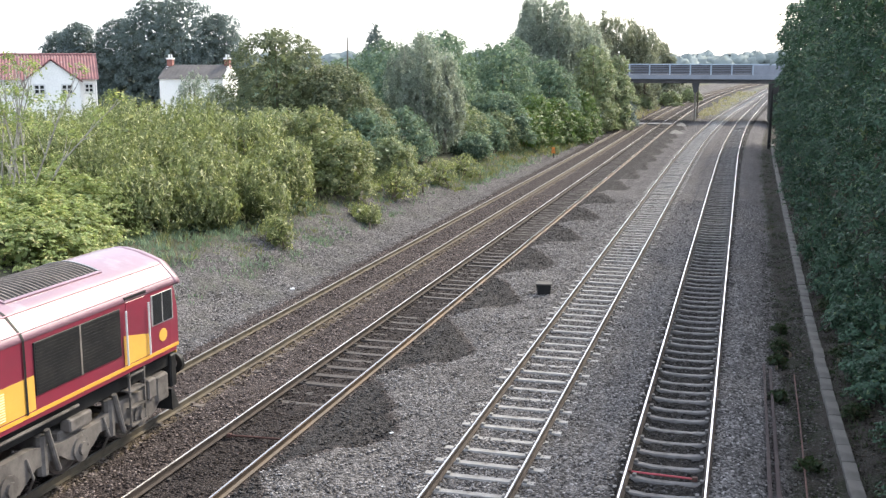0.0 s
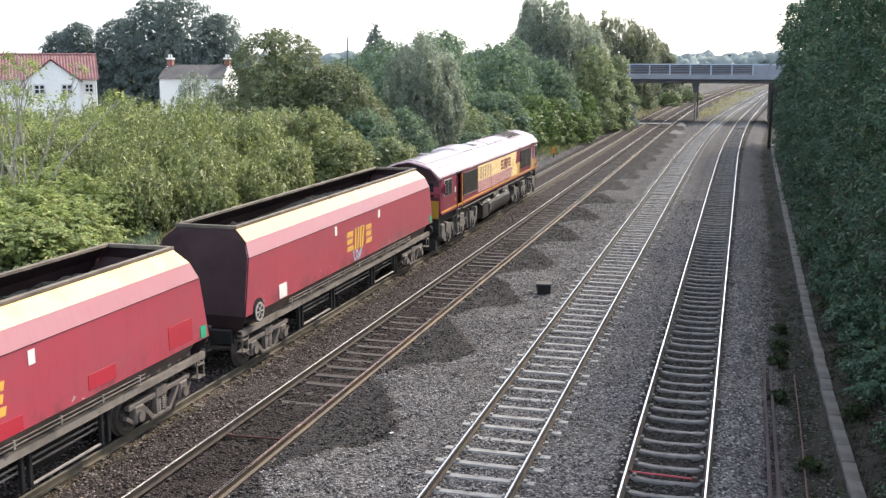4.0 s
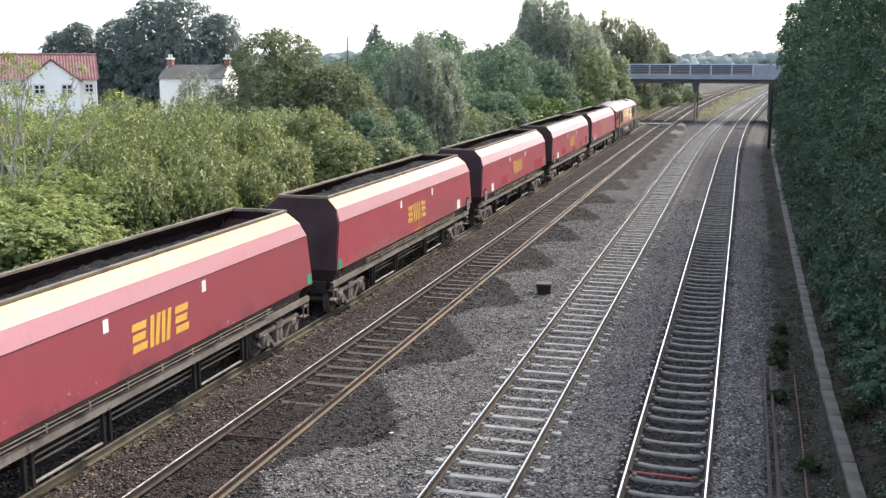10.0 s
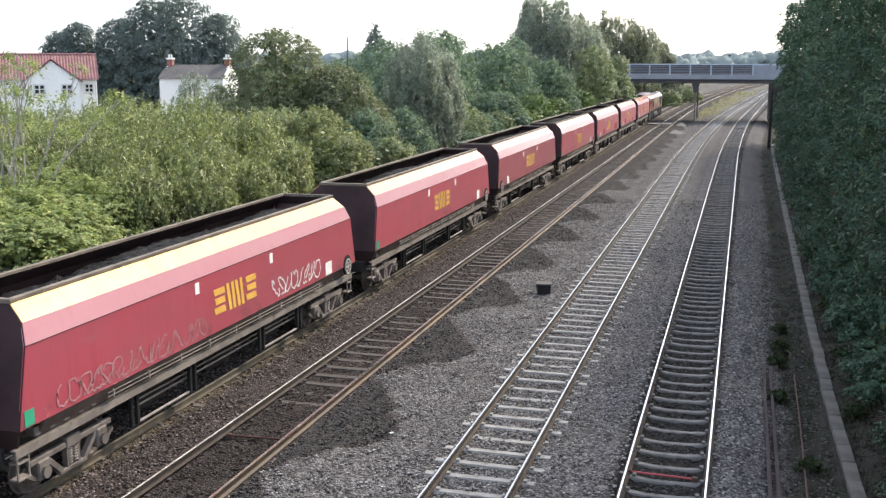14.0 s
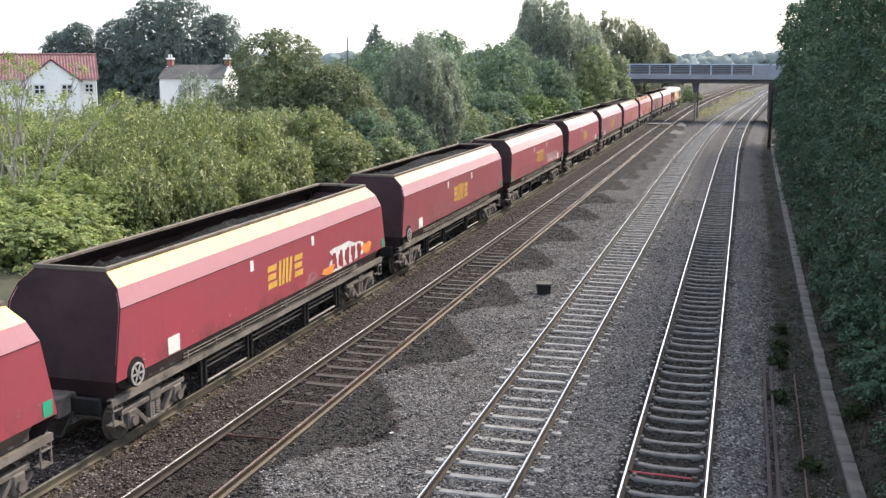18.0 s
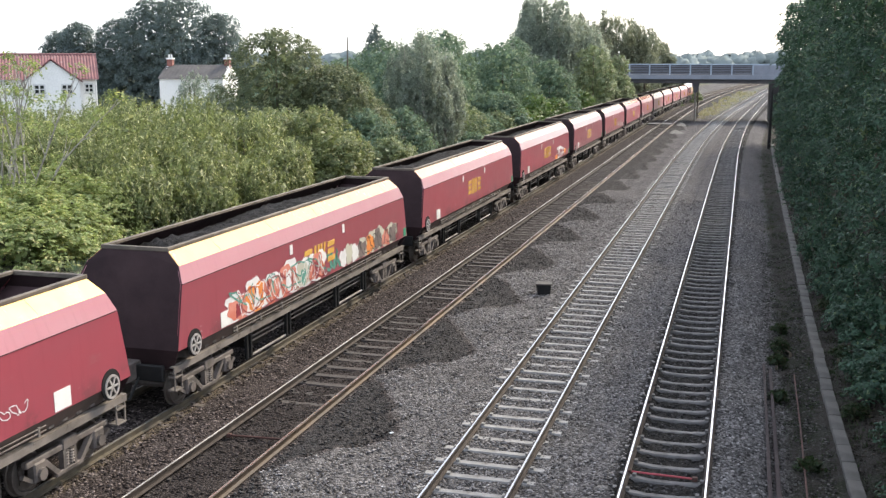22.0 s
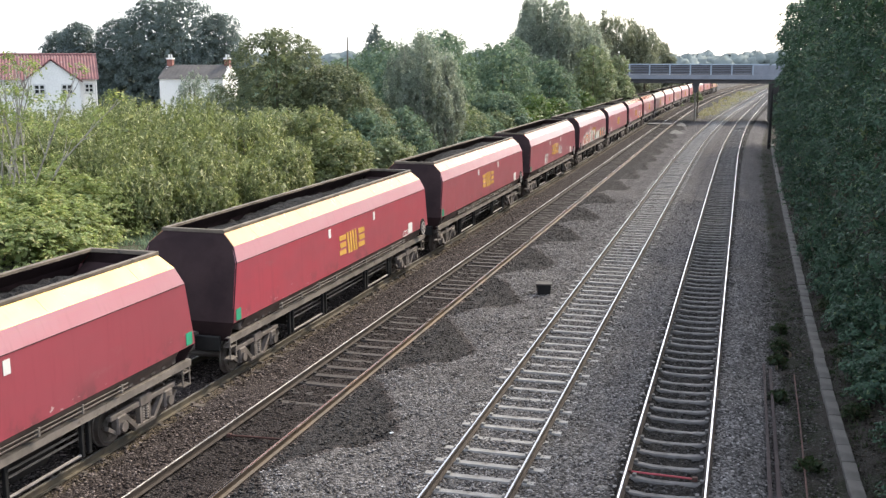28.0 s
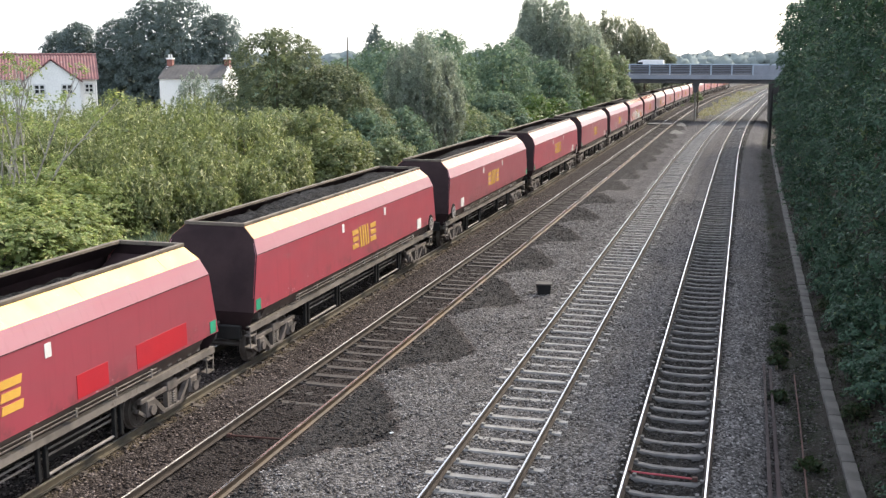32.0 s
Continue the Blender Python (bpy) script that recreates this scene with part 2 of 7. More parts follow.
M_FADED2 = worn("dusty_crimson_paint", (0.27, 0.035, 0.045), (0.31, 0.04, 0.055), 0.6, 0.42, 0, 60, 0.03, (0.19, 0.06, 0.055), (0.58, 0.78), streak=(1, 0.5, 1.5))
M_PATCH = worn("fresh_red_patch_paint", (0.50, 0.02, 0.032), (0.46, 0.022, 0.036), 1.0, 0.38, 0, 60, 0.02)
M_PATCHOLD = worn("dulled_red_patch_paint", (0.43, 0.026, 0.045), (0.39, 0.03, 0.05), 1.0, 0.42, 0, 60, 0.02)
for m_gloss in (M_MAROON, M_FADED2, M_PATCH, M_PATCHOLD):
    m_gloss.node_tree.nodes["Principled BSDF"].inputs["Coat Weight"].default_value = 0.5
    m_gloss.node_tree.nodes["Principled BSDF"].inputs["Coat Roughness"].default_value = 0.25
M_ENDBLACK = worn("grimy_black_end_paint", (0.029, 0.0175, 0.0195), (0.046, 0.028, 0.029), 1.0, 0.75, 0, 40, 0.1)
M_GOLD = worn("gold_paint", (0.76, 0.44, 0.08), (0.69, 0.39, 0.07), 1.5, 0.4, 0, 80, 0.02)
M_ORANGE = worn("orange_yellow_line_paint", (0.80, 0.42, 0.05), (0.72, 0.37, 0.05), 1.5, 0.4, 0, 80, 0.02)
M_YELLOW = worn("warning_yellow_paint", (0.55, 0.31, 0.02), (0.45, 0.26, 0.03), 1.5, 0.45, 0, 80, 0.02, (0.2, 0.13, 0.04), (0.6, 0.75))
for m_gloss in (M_GOLD, M_ORANGE, M_YELLOW):
    m_gloss.node_tree.nodes["Principled BSDF"].inputs["Coat Weight"].default_value = 0.7
    m_gloss.node_tree.nodes["Principled BSDF"].inputs["Coat Roughness"].default_value = 0.2
M_SOLE = worn("dusty_underframe_steel", (0.215, 0.185, 0.162), (0.125, 0.107, 0.094), 1.4, 0.8, 0, 40, 0.15, (0.07, 0.055, 0.045))
M_DARKSTEEL = worn("dark_running_gear_steel", (0.16, 0.135, 0.121), (0.075, 0.064, 0.058), 2.5, 0.75, 0.1, 40, 0.2, (0.15, 0.12, 0.10))
M_WHEELPALE = worn("chipped_pale_wheel_paint", (0.50, 0.47, 0.45), (0.30, 0.27, 0.25), 6.0, 0.5, 0.1, 40, 0.05)
M_SKIRT = worn("sooty_brown_skirt", (0.15, 0.105, 0.085), (0.085, 0.062, 0.052), 1.2, 0.8, 0, 40, 0.1, (0.13, 0.10, 0.08), (0.6, 0.75))
M_WHEEL = worn("worn_wheel_steel", (0.16, 0.14, 0.125), (0.11, 0.09, 0.08), 3, 0.6, 0.5, 40, 0.1)
M_RIM = worn("dirty_hopper_rim", (0.155, 0.125, 0.095), (0.075, 0.062, 0.05), 1.3, 0.75, 0, 40, 0.15, (0.05, 0.045, 0.04))
M_COAL = worn("crushed_coal", (0.011, 0.0108, 0.0115), (0.030, 0.029, 0.030), 5, 0.8, 0, 14, 1.0, None, dist=0.08)
for m_dull, level in ((M_ENDBLACK, 0.15), (M_COAL, 0.1)):
    m_dull.node_tree.nodes["Principled BSDF"].inputs["Specular IOR Level"].default_value = level
M_WHITE = worn("white_panel_paint", (0.78, 0.77, 0.74), (0.7, 0.69, 0.66), 2, 0.5, 0, 60, 0.02)
M_GREEN = worn("green_marker_plate", (0.03, 0.36, 0.20), (0.04, 0.30, 0.17), 3, 0.5, 0, 60, 0.02)
M_GLASS = worn("dark_cab_glass", (0.015, 0.017, 0.018), (0.02, 0.022, 0.024), 1, 0.12, 0, 60, 0.0)
M_GRILLE = worn("black_grille_steel", (0.018, 0.018, 0.019), (0.03, 0.029, 0.028), 2, 0.6, 0.2, 60, 0.05)
M_GRILLE.node_tree.nodes["Principled BSDF"].inputs["Specular IOR Level"].default_value = 0.2
M_BRIDGE = worn("blue_grey_bridge_paint", (0.24, 0.26, 0.30), (0.20, 0.215, 0.25), 0.6, 0.6, 0, 20, 0.05, (0.15, 0.15, 0.16))
M_BRIDGE_TOP = worn("pale_blue_bridge_rail", (0.36, 0.43, 0.50), (0.32, 0.38, 0.45), 0.6, 0.5, 0, 20, 0.05)
M_BRIDGE_SLAT = worn("slate_parapet_slat", (0.17, 0.18, 0.215), (0.20, 0.21, 0.24), 0.8, 0.6, 0, 20, 0.05)
# Abutment brick with its shade put into the colour.
M_ABUTMENT_SHADE = worn("shade_dark_brickwork", (0.022, 0.021, 0.02), (0.035, 0.032, 0.03), 0.6, 0.9, 0, 8, 0.2)
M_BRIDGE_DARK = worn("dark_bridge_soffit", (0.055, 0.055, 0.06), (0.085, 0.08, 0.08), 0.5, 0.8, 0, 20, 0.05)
M_RENDER = worn("white_house_render", (0.86, 0.85, 0.82), (0.80, 0.79, 0.76), 0.5, 0.9, 0, 8, 0.05)
M_TILE = worn("red_clay_pantile", (0.235, 0.105, 0.104), (0.165, 0.076, 0.078), 0.8, 0.8, 0, 6, 0.3, (0.26, 0.17, 0.165), (0.52, 0.68))
M_SLATE = worn("grey_slate_roof", (0.062, 0.057, 0.054), (0.088, 0.08, 0.076), 0.8, 0.7, 0, 6, 0.3)
M_BRICK = worn("red_chimney_brick", (0.29, 0.125, 0.10), (0.21, 0.09, 0.075), 2, 0.9, 0, 8, 0.3)
M_FRAME = worn("white_window_frame", (0.66, 0.66, 0.64), (0.58, 0.58, 0.56), 2, 0.5, 0, 20, 0.0)
M_BARK = worn("grey_brown_bark", (0.12, 0.095, 0.07), (0.075, 0.06, 0.045), 3, 0.9, 0, 14, 0.8, None, streak=(3, 3, 0.6), dist=0.03)
M_BIRCHBARK = worn("pale_birch_bark", (0.42, 0.40, 0.36), (0.2, 0.185, 0.165), 2.5, 0.8, 0, 14, 0.5, (0.08, 0.07, 0.06), streak=(1, 1, 3))
# Willow's dark tone lowered to paint in the shaded gaps of the scrub.
L_WILLOW = leafy("grey_green_willow_leaves", (0.052, 0.074, 0.030), (0.300, 0.350, 0.135), (0.53, 0.53, 0.26), 0.12, tuft=1.1)
L_LIME = leafy("yellow_green_leaves", (0.147, 0.198, 0.071), (0.384, 0.461, 0.177), (0.486, 0.461, 0.206), 0.10)
L_MID = leafy("mid_green_leaves", (0.060, 0.117, 0.033), (0.128, 0.203, 0.060), (0.210, 0.210, 0.045), 0.05)
L_DEEP = leafy("deep_green_leaves", (0.012, 0.037, 0.025), (0.072, 0.142, 0.085), (0.142, 0.187, 0.091), 0.05, gloss=0.5, through_light=0.22, tuft=0.9, shine=0.32)
# Birch, bank and oak leaves are lifted towards grey by painted haze.
L_BIRCH = leafy("grey_green_birch_leaves", (0.146, 0.184, 0.155), (0.400, 0.454, 0.384), (0.464, 0.497, 0.389), 0.06, shine=0.3)
L_BANK = leafy("soft_green_bank_leaves", (0.065, 0.112, 0.081), (0.230, 0.325, 0.232), (0.302, 0.358, 0.214), 0.08, gloss=0.65, shine=0.25)
L_DARK = leafy("haze_lifted_oak_leaves", (0.097, 0.130, 0.133), (0.236, 0.290, 0.284), (0.270, 0.311, 0.255), 0.03, gloss=0.7, tuft=0.4, shine=0.15)
L_FEATHER = leafy("feathery_grey_green_leaves", (0.050, 0.068, 0.040), (0.220, 0.262, 0.145), (0.300, 0.318, 0.185), 0.12)
L_SALLOW = leafy("yellowish_sallow_leaves", (0.097, 0.127, 0.056), (0.279, 0.329, 0.145), (0.405, 0.395, 0.198), 0.12)
# Distance haze put into the colours: paler leaves and woods.
L_HAZE = leafy("haze_tinted_green_leaves", (0.130, 0.148, 0.108), (0.310, 0.338, 0.250), (0.352, 0.364, 0.260), 0.08, shine=0.2)
L_FAR = worn("haze_tinted_far_woodland", (0.235, 0.275, 0.27), (0.175, 0.21, 0.205), 0.15, 1.0, 0, 0.8, 0.0)
L_DRYGRASS = leafy("dry_yellow_grass_blades", (0.17, 0.17, 0.095), (0.31, 0.30, 0.17), (0.40, 0.36, 0.22), 0.3)
L_OLIVE = leafy("soft_olive_leaves", (0.106, 0.149, 0.083), (0.292, 0.354, 0.194), (0.384, 0.384, 0.224), 0.1)
L_GRASS = leafy("rough_green_grass_blades", (0.085, 0.11, 0.042), (0.21, 0.235, 0.10), (0.28, 0.26, 0.14), 0.25)

# ---- building helpers ----
def part(name, bm, material, parent=None, label="", smooth=False):
    """Links a bmesh as one mesh object, under a thing or a part where one is given."""
    me = bpy.data.meshes.new(name)
    bm.normal_update()
    bm.to_mesh(me)
    bm.free()
    me.materials.append(material)
    if smooth:
        # flat ends keep their sharp edge
        me.polygons.foreach_set("use_smooth", [smooth is True or abs(p.normal.y) < 0.7 for p in me.polygons])
    ob = new(name, me)
    ob.parent = parent
    if label:
        ob["label"] = label
    return ob


def box(x0, x1, y0, y1, z0, z1, bev=0.0, bm=None):
    """An axis-aligned block with rounded edges."""
    bm = bm or bmesh.new()
    made = bmesh.ops.create_cube(bm, size=1.0)["verts"]
    for v in made:
        v.co = Vector(((x0 + x1) / 2 + v.co.x * (x1 - x0), (y0 + y1) / 2 + v.co.y * (y1 - y0), (z0 + z1) / 2 + v.co.z * (z1 - z0)))
    if bev:
        es = list({e for v in made for e in v.link_edges})
        bmesh.ops.bevel(bm, geom=es, offset=bev, segments=1, affect="EDGES", profile=0.7)
    return bm


def cyl(p, q, r, seg=12, bm=None, r2=None, bev=0.0):
    """A round bar from p to q."""
    bm = bm or bmesh.new()
    p, q = Vector(p), Vector(q)
    d = q - p
    m = Matrix.Translation((p + q) / 2) @ d.to_track_quat("Z", "Y").to_matrix().to_4x4()
    bmesh.ops.create_cone(bm, cap_ends=True, segments=seg, radius1=r, radius2=r if r2 is None else r2, depth=d.length, matrix=m)
    return bm


def loft(rings, bm=None, close=True, caps=True):
    """A skin over rings of points, each ring with the same number of points."""
    bm = bm or bmesh.new()
    rows = [[bm.verts.new(p) for p in ring] for ring in rings]
    n = len(rows[0])
    for a, b in zip(rows, rows[1:]):
        for i in range(n if close else n - 1):
            j = (i + 1) % n
            bm.faces.new((a[i], a[j], b[j], b[i]))
    if caps and close:
        bm.faces.new(rows[0][::-1])
        bm.faces.new(rows[-1])
    bmesh.ops.recalc_face_normals(bm, faces=bm.faces)
    return bm


def prism(points, axis, a, b, bm=None):
    """A flat outline pushed from a to b along an axis: outlines in (y, z) for x, (x, z) for y, (x, y) for z."""
    put = {"x": lambda u, v, w: (w, u, v), "y": lambda u, v, w: (u, w, v), "z": lambda u, v, w: (u, v, w)}[axis]
    return loft([[put(u, v, w) for u, v in points] for w in (a, b)], bm)


def tube(points, r0, r1, seg=6, bm=None):
    """A tapered bent bar through points."""
    pts = [Vector(p) for p in points]
    rings = []
    for i, p in enumerate(pts):
        d = (pts[min(i + 1, len(pts) - 1)] - pts[max(i - 1, 0)]).normalized()
        a = d.orthogonal().normalized()
        b = d.cross(a)
        r = r0 + (r1 - r0) * i / (len(pts) - 1)
        rings.append([p + r * (math.cos(k * math.tau / seg) * a + math.sin(k * math.tau / seg) * b) for k in range(seg)])
    return loft(rings, bm)


def sheet(name, verts, faces, material, parent=None, label="", smooth=False):
    """One mesh from arrays of corners and quads."""
    verts, faces = np.asarray(verts, np.float32), np.asarray(faces, np.int32)
    me = bpy.data.meshes.new(name)
    k = faces.shape[1]
    me.vertices.add(len(verts))
    me.vertices.foreach_set("co", verts.ravel())
    me.loops.add(faces.size)
    me.loops.foreach_set("vertex_index", faces.ravel())
    me.polygons.add(len(faces))
    me.polygons.foreach_set("loop_start", np.arange(0, faces.size, k, dtype=np.int32))
    me.polygons.foreach_set("loop_total", np.full(len(faces), k, np.int32))
    if smooth:
        me.polygons.foreach_set("use_smooth", np.ones(len(faces), bool))
    me.update(calc_edges=True)
    me.validate()
    me.materials.append(material)
    ob = new(name, me)
    ob.parent = parent
    if label:
        ob["label"] = label
    return ob


def thing(name, at, label, category, group="", kind="", rz=0.0):
    ob = new(name)
    ob.empty_display_size = 0.3
    ob.matrix_world = pose(*at, 0, 0, rz)
    return tagged(ob, label, category, group, kind)


def cards(points, normals, along, size, aspect, rng):
    """Pointed, slightly folded leaves at points, facing along normals, their tips towards along: corners and quads."""
    n = len(points)
    nm = normals / (np.linalg.norm(normals, axis=1, keepdims=True) + 1e-9)
    t = along - nm * (along * nm).sum(1, keepdims=True)
    t /= np.linalg.norm(t, axis=1, keepdims=True) + 1e-9
    b = np.cross(nm, t)
    ln = (size * rng.uniform(0.6, 1.35, n))[:, None]
    w = ln * aspect
    fold = nm * ln * 0.14
    v = np.stack([points - t * ln * 0.5, points + b * w * 0.5 + fold, points + t * ln * 0.5, points - b * w * 0.5 + fold], 1)
    return v.reshape(-1, 3), np.arange(4 * n).reshape(n, 4)


# how the twigs of a crown grow: outward pull, upward pull, scatter of the twig, upward pull of the leaf's face, scatter of the face
FORMS = {"spray": (0.9, 0.25, 0.35, 0.7, 0.55), "shoot": (0.35, 1.0, 0.22, 0.25, 0.6), "strand": (0.12, -1.0, 0.12, 0.15, 0.6), "tier": (1.0, 0.12, 0.25, 1.5, 0.45)}


def crown(name, blobs, clumps, per, size, material, parent, seed, aspect=0.5, form="spray", length=0.6, width=0.16, droop=0.2, rag=0.16, floor=None, label="", core=0.5):
    """Foliage as leafy twigs that stand out of the skin of several lumps, with gaps and a ragged outline."""
    rng = np.random.default_rng(seed)
    bl = np.array(blobs, float)
    out, up, stray, face_up, face_stray = FORMS[form]
    area = bl[:, 3] * bl[:, 4] + bl[:, 3] * bl[:, 5] + bl[:, 4] * bl[:, 5]
    n = clumps * 3
    pick = rng.choice(len(bl), n, p=area / area.sum())
    d = rng.normal(0, 1, (n, 3))
    d[:, 2] = np.where(d[:, 2] < -0.5, -d[:, 2] * 0.6, d[:, 2])
    d /= np.linalg.norm(d, axis=1, keepdims=True)
    skin = bl[pick, :3] + d * bl[pick, 3:]
    # twigs buried in a neighbouring lump are left out
    gap = np.full(n, 9.0)
    for k, q in enumerate(bl):
        g = np.linalg.norm((skin - q[:3]) / q[3:], axis=1)
        gap = np.where(pick == k, gap, np.minimum(gap, g))
    keep = np.flatnonzero(gap > 0.86)[:clumps]
    c, d, lump = skin[keep], d[keep], bl[pick[keep]]
    m = len(keep)
    ph, wv = rng.uniform(0, 6.3, 5), rng.normal(0, 2.2, (5, 3))
    wave = np.sin(c @ wv.T + ph).mean(1) * 1.6
    c = lump[:, :3] + (c - lump[:, :3]) * (1 + rag * wave - np.abs(rng.normal(0, 0.09, m)))[:, None]
    axis = d * out + np.array([0, 0, up]) + rng.normal(0, stray, (m, 3))
    axis /= np.linalg.norm(axis, axis=1, keepdims=True)
    face = d + np.array([0, 0, face_up])
    ln = length * rng.uniform(0.5, 1.35, m)
    u = rng.random((m, per)) ** 0.8
    at = c[:, None] + axis[:, None] * (ln[:, None] * (u - 0.25))[..., None]
    at = at + rng.normal(0, 1, (m, per, 3)) * (width * (1 - 0.7 * u))[..., None] * (np.array([1, 1, 0.35]) if form == "tier" else np.ones(3))
    at[..., 2] -= droop * ln[:, None] * u * u
    along = axis[:, None] + rng.normal(0, 0.5, (m, per, 3))
    nm = face[:, None] + rng.normal(0, face_stray, (m, per, 3))
    at, along, nm = at.reshape(-1, 3), along.reshape(-1, 3), nm.reshape(-1, 3)
    if floor is not None:
        ok = at[:, 2] > floor
        at, along, nm = at[ok], along[ok], nm[ok]
    v1, f1 = cards(at, nm, along, size, aspect, rng)
    # shaded leaves deep inside close the crown
    k = int(m * core)
    pk = rng.choice(len(bl), k, p=area / area.sum())
    d2 = rng.normal(0, 1, (k, 3))
    d2 /= np.linalg.norm(d2, axis=1, keepdims=True)
    p2 = bl[pk, :3] + d2 * bl[pk, 3:] * rng.uniform(0.35, 0.72, k)[:, None]
    if floor is not None:
        p2[:, 2] = np.maximum(p2[:, 2], floor + 0.2)
    v2, f2 = cards(p2, d2 + rng.normal(0, 0.4, (k, 3)), rng.normal(0, 1, (k, 3)), min(0.85, 0.45 * bl[:, 3:].min() + 0.2), 0.75, rng)
    return sheet(name, np.vstack([v1, v2]), np.vstack([f1, f2 + len(v1)]), material, parent, label)


def lump_crown(height, spread, base, shape, n, rng, lean=(0, 0)):
    """Lumps of foliage, spread like boughs over the outline of a crown."""
    blobs = []
    for i in range(n):
        u = (i + 0.5) / n
        wide = {"round": math.sqrt(max(0.0, 1 - (1.9 * u - 0.85) ** 2)), "dome": math.sqrt(1 - u * u), "cone": 1 - 0.85 * u, "tall": math.sin(math.pi * (0.2 + 0.72 * u)) ** 0.8}[shape]
        wide = max(wide, 0.25) * spread
        a = i * 2.4 + rng.uniform(-0.5, 0.5)
        r = (0.20 * spread + 0.24 * wide) * rng.uniform(0.75, 1.3)
        rz = min(r * rng.uniform(0.7, 0.95), height * 0.3)
        off = max(0.0, wide - r * 0.8) * rng.uniform(0.75, 1.05)
        z = min(height * (base + (1 - base) * u), height - rz * 0.8)
        blobs.append((lean[0] * u + off * math.cos(a), lean[1] * u + off * math.sin(a), max(z, rz * 0.5), r, r, rz))
    blobs.append((lean[0] * 0.4, lean[1] * 0.4, height * (0.42 + 0.4 * base), spread * 0.62, spread * 0.62, height * (1 - base) * 0.36))
    return blobs


def tree(name, at, height, spread, leaves, label, seed, category="tree", group="", blobs=None, clumps=260, per=14, size=0.2, bark=None, aspect=0.5, base=0.2, lean=(0, 0), shape="round", stems=1, lumps=14, **kw):
    """A tree or shrub: tapered trunk, limbs and a crown of leafy twigs."""
    rng = random.Random(seed)
    t = thing(name, at, label, category, group)
    bark = bark or M_BARK
    if blobs is None:
        blobs = lump_crown(height, spread, base, shape, lumps, rng, lean)
    tops = sorted(blobs, key=lambda b: -b[2])
    for s in range(stems):
        a = s * 2.1 + seed
        top = tops[s % len(tops)]
        foot = (0.35 * s * math.cos(a), 0.35 * s * math.sin(a), -0.4)
        bm = tube([foot, (foot[0] + top[0] * 0.12, foot[1] + top[1] * 0.12, top[2] * 0.3), (top[0] * 0.55, top[1] * 0.55, top[2] * 0.65), (top[0], top[1], top[2] + top[5] * 0.3)], max(0.05, height * 0.02), 0.02, 7)
        part("trunk", bm, bark, t, smooth=True)
    for b in blobs[:6]:
        z0 = min(b[2] * 0.55, height * 0.4)
        bm = tube([(b[0] * 0.1, b[1] * 0.1, z0), (b[0] * 0.55, b[1] * 0.55, b[2] * 0.82), (b[0] * 1.05, b[1] * 1.05, b[2] + 0.1 * b[5])], max(0.03, height * 0.010), 0.015, 5)
        part("limb", bm, bark, t, smooth=True)
    crown("crown", blobs, clumps, per, size, leaves, t, seed, aspect, floor=0.0, **kw)
    return t

# ---- the line: four roads that swing gently to the right ----
# each road: place, start and radius of its curve, drift, end of the curve
ROADS = {1: (-12.97, 125, 2400, 0.0, 460), 2: (-9.71, 125, 2400, 0.0, 460), 3: (-4.62, 78, 1620, -0.0038, 175), 4: (-1.18, 80, 1720, -0.0044, 162)}
LEFT_BEND, RIGHT_BEND = (125, 2400, 460), (80, 1660, 168)


def deep(y):
    """How much farther off and lower the line lies where it falls away towards the bridge."""
    return min(1.10, max(1.0, (0.93625 + math.sqrt(0.93625 ** 2 + 0.0034 * max(0.0, y))) / 2))


def fall(y):
    """Height of the rail heads along the falling line."""
    return -7.72 * (deep(y) - 1)


def swing(y, y0, r, y1):
    """Sideways way of a curve from y0 to y1, straight on after it."""
    d = max(0.0, min(y, y1) - y0)
    return d * d / (2 * r) + max(0.0, y - y1) * (y1 - y0) / r


def road_x(k, y):
    x0, y0, r, drift, y1 = ROADS[k]
    q = deep(y)
    y = y / q
    return q * (x0 + drift * (y - 18) + swing(y, y0, r, y1))


def on_bank(x):
    """1 beside the line, 0 on the level land left of it."""
    return np.clip((x + 22) / 6, 0, 1)


# cross-section of the ground: distance across the line, height over the rail heads
SECTION_X = np.array([-4000, -120, -60, -30, -21, -19.2, -17.2, -15.6, -14.8, -14.4, -11.5, -8.1, -7.5, -6.9, -6.4, -5.9, -3.4, -3.0, -2.6, 0.0, 0.45, 1.0, 1.5, 2.6, 5.0, 12.0, 60, 4000])
SECTION_Z = np.array([0.9, 0.9, 1.0, 1.2, 1.25, 1.0, 0.25, -0.30, -0.36, -0.20, -0.19, -0.20, -0.34, -0.30, -0.24, -0.21, -0.21, -0.24, -0.22, -0.22, -0.24, -0.46, -0.50, -0.40, 0.2, 0.8, 1.0, 1.0])


def ground_z(x, y):
    """Height of the ground at a place."""
    q = 1 + (deep(y) - 1) * float(on_bank(x))
    x, y = x / q, y / q
    w = min(1.0, max(0.0, (x + 8.2) / 2.5))
    s = x - (1 - w) * swing(y, *LEFT_BEND) - w * swing(y, *RIGHT_BEND)
    return 7.72 + q * (float(np.interp(s, SECTION_X, SECTION_Z)) - 7.72)


# height of the stone between the rails and beside them, road by road
BED = {1: (-0.172, -0.195), 2: (-0.226, -0.18), 3: (-0.205, -0.19), 4: (-0.25, -0.145)}


def bed_level(X, S, Z):
    for k, (inside, beside) in BED.items():
        d = np.abs(X - ROADS[k][0] - ROADS[k][3] * (np.clip(S, 0, 150) - 18))
        Z = np.where(d < 0.70, inside, np.where(d < 1.45, beside, Z))
    return Z


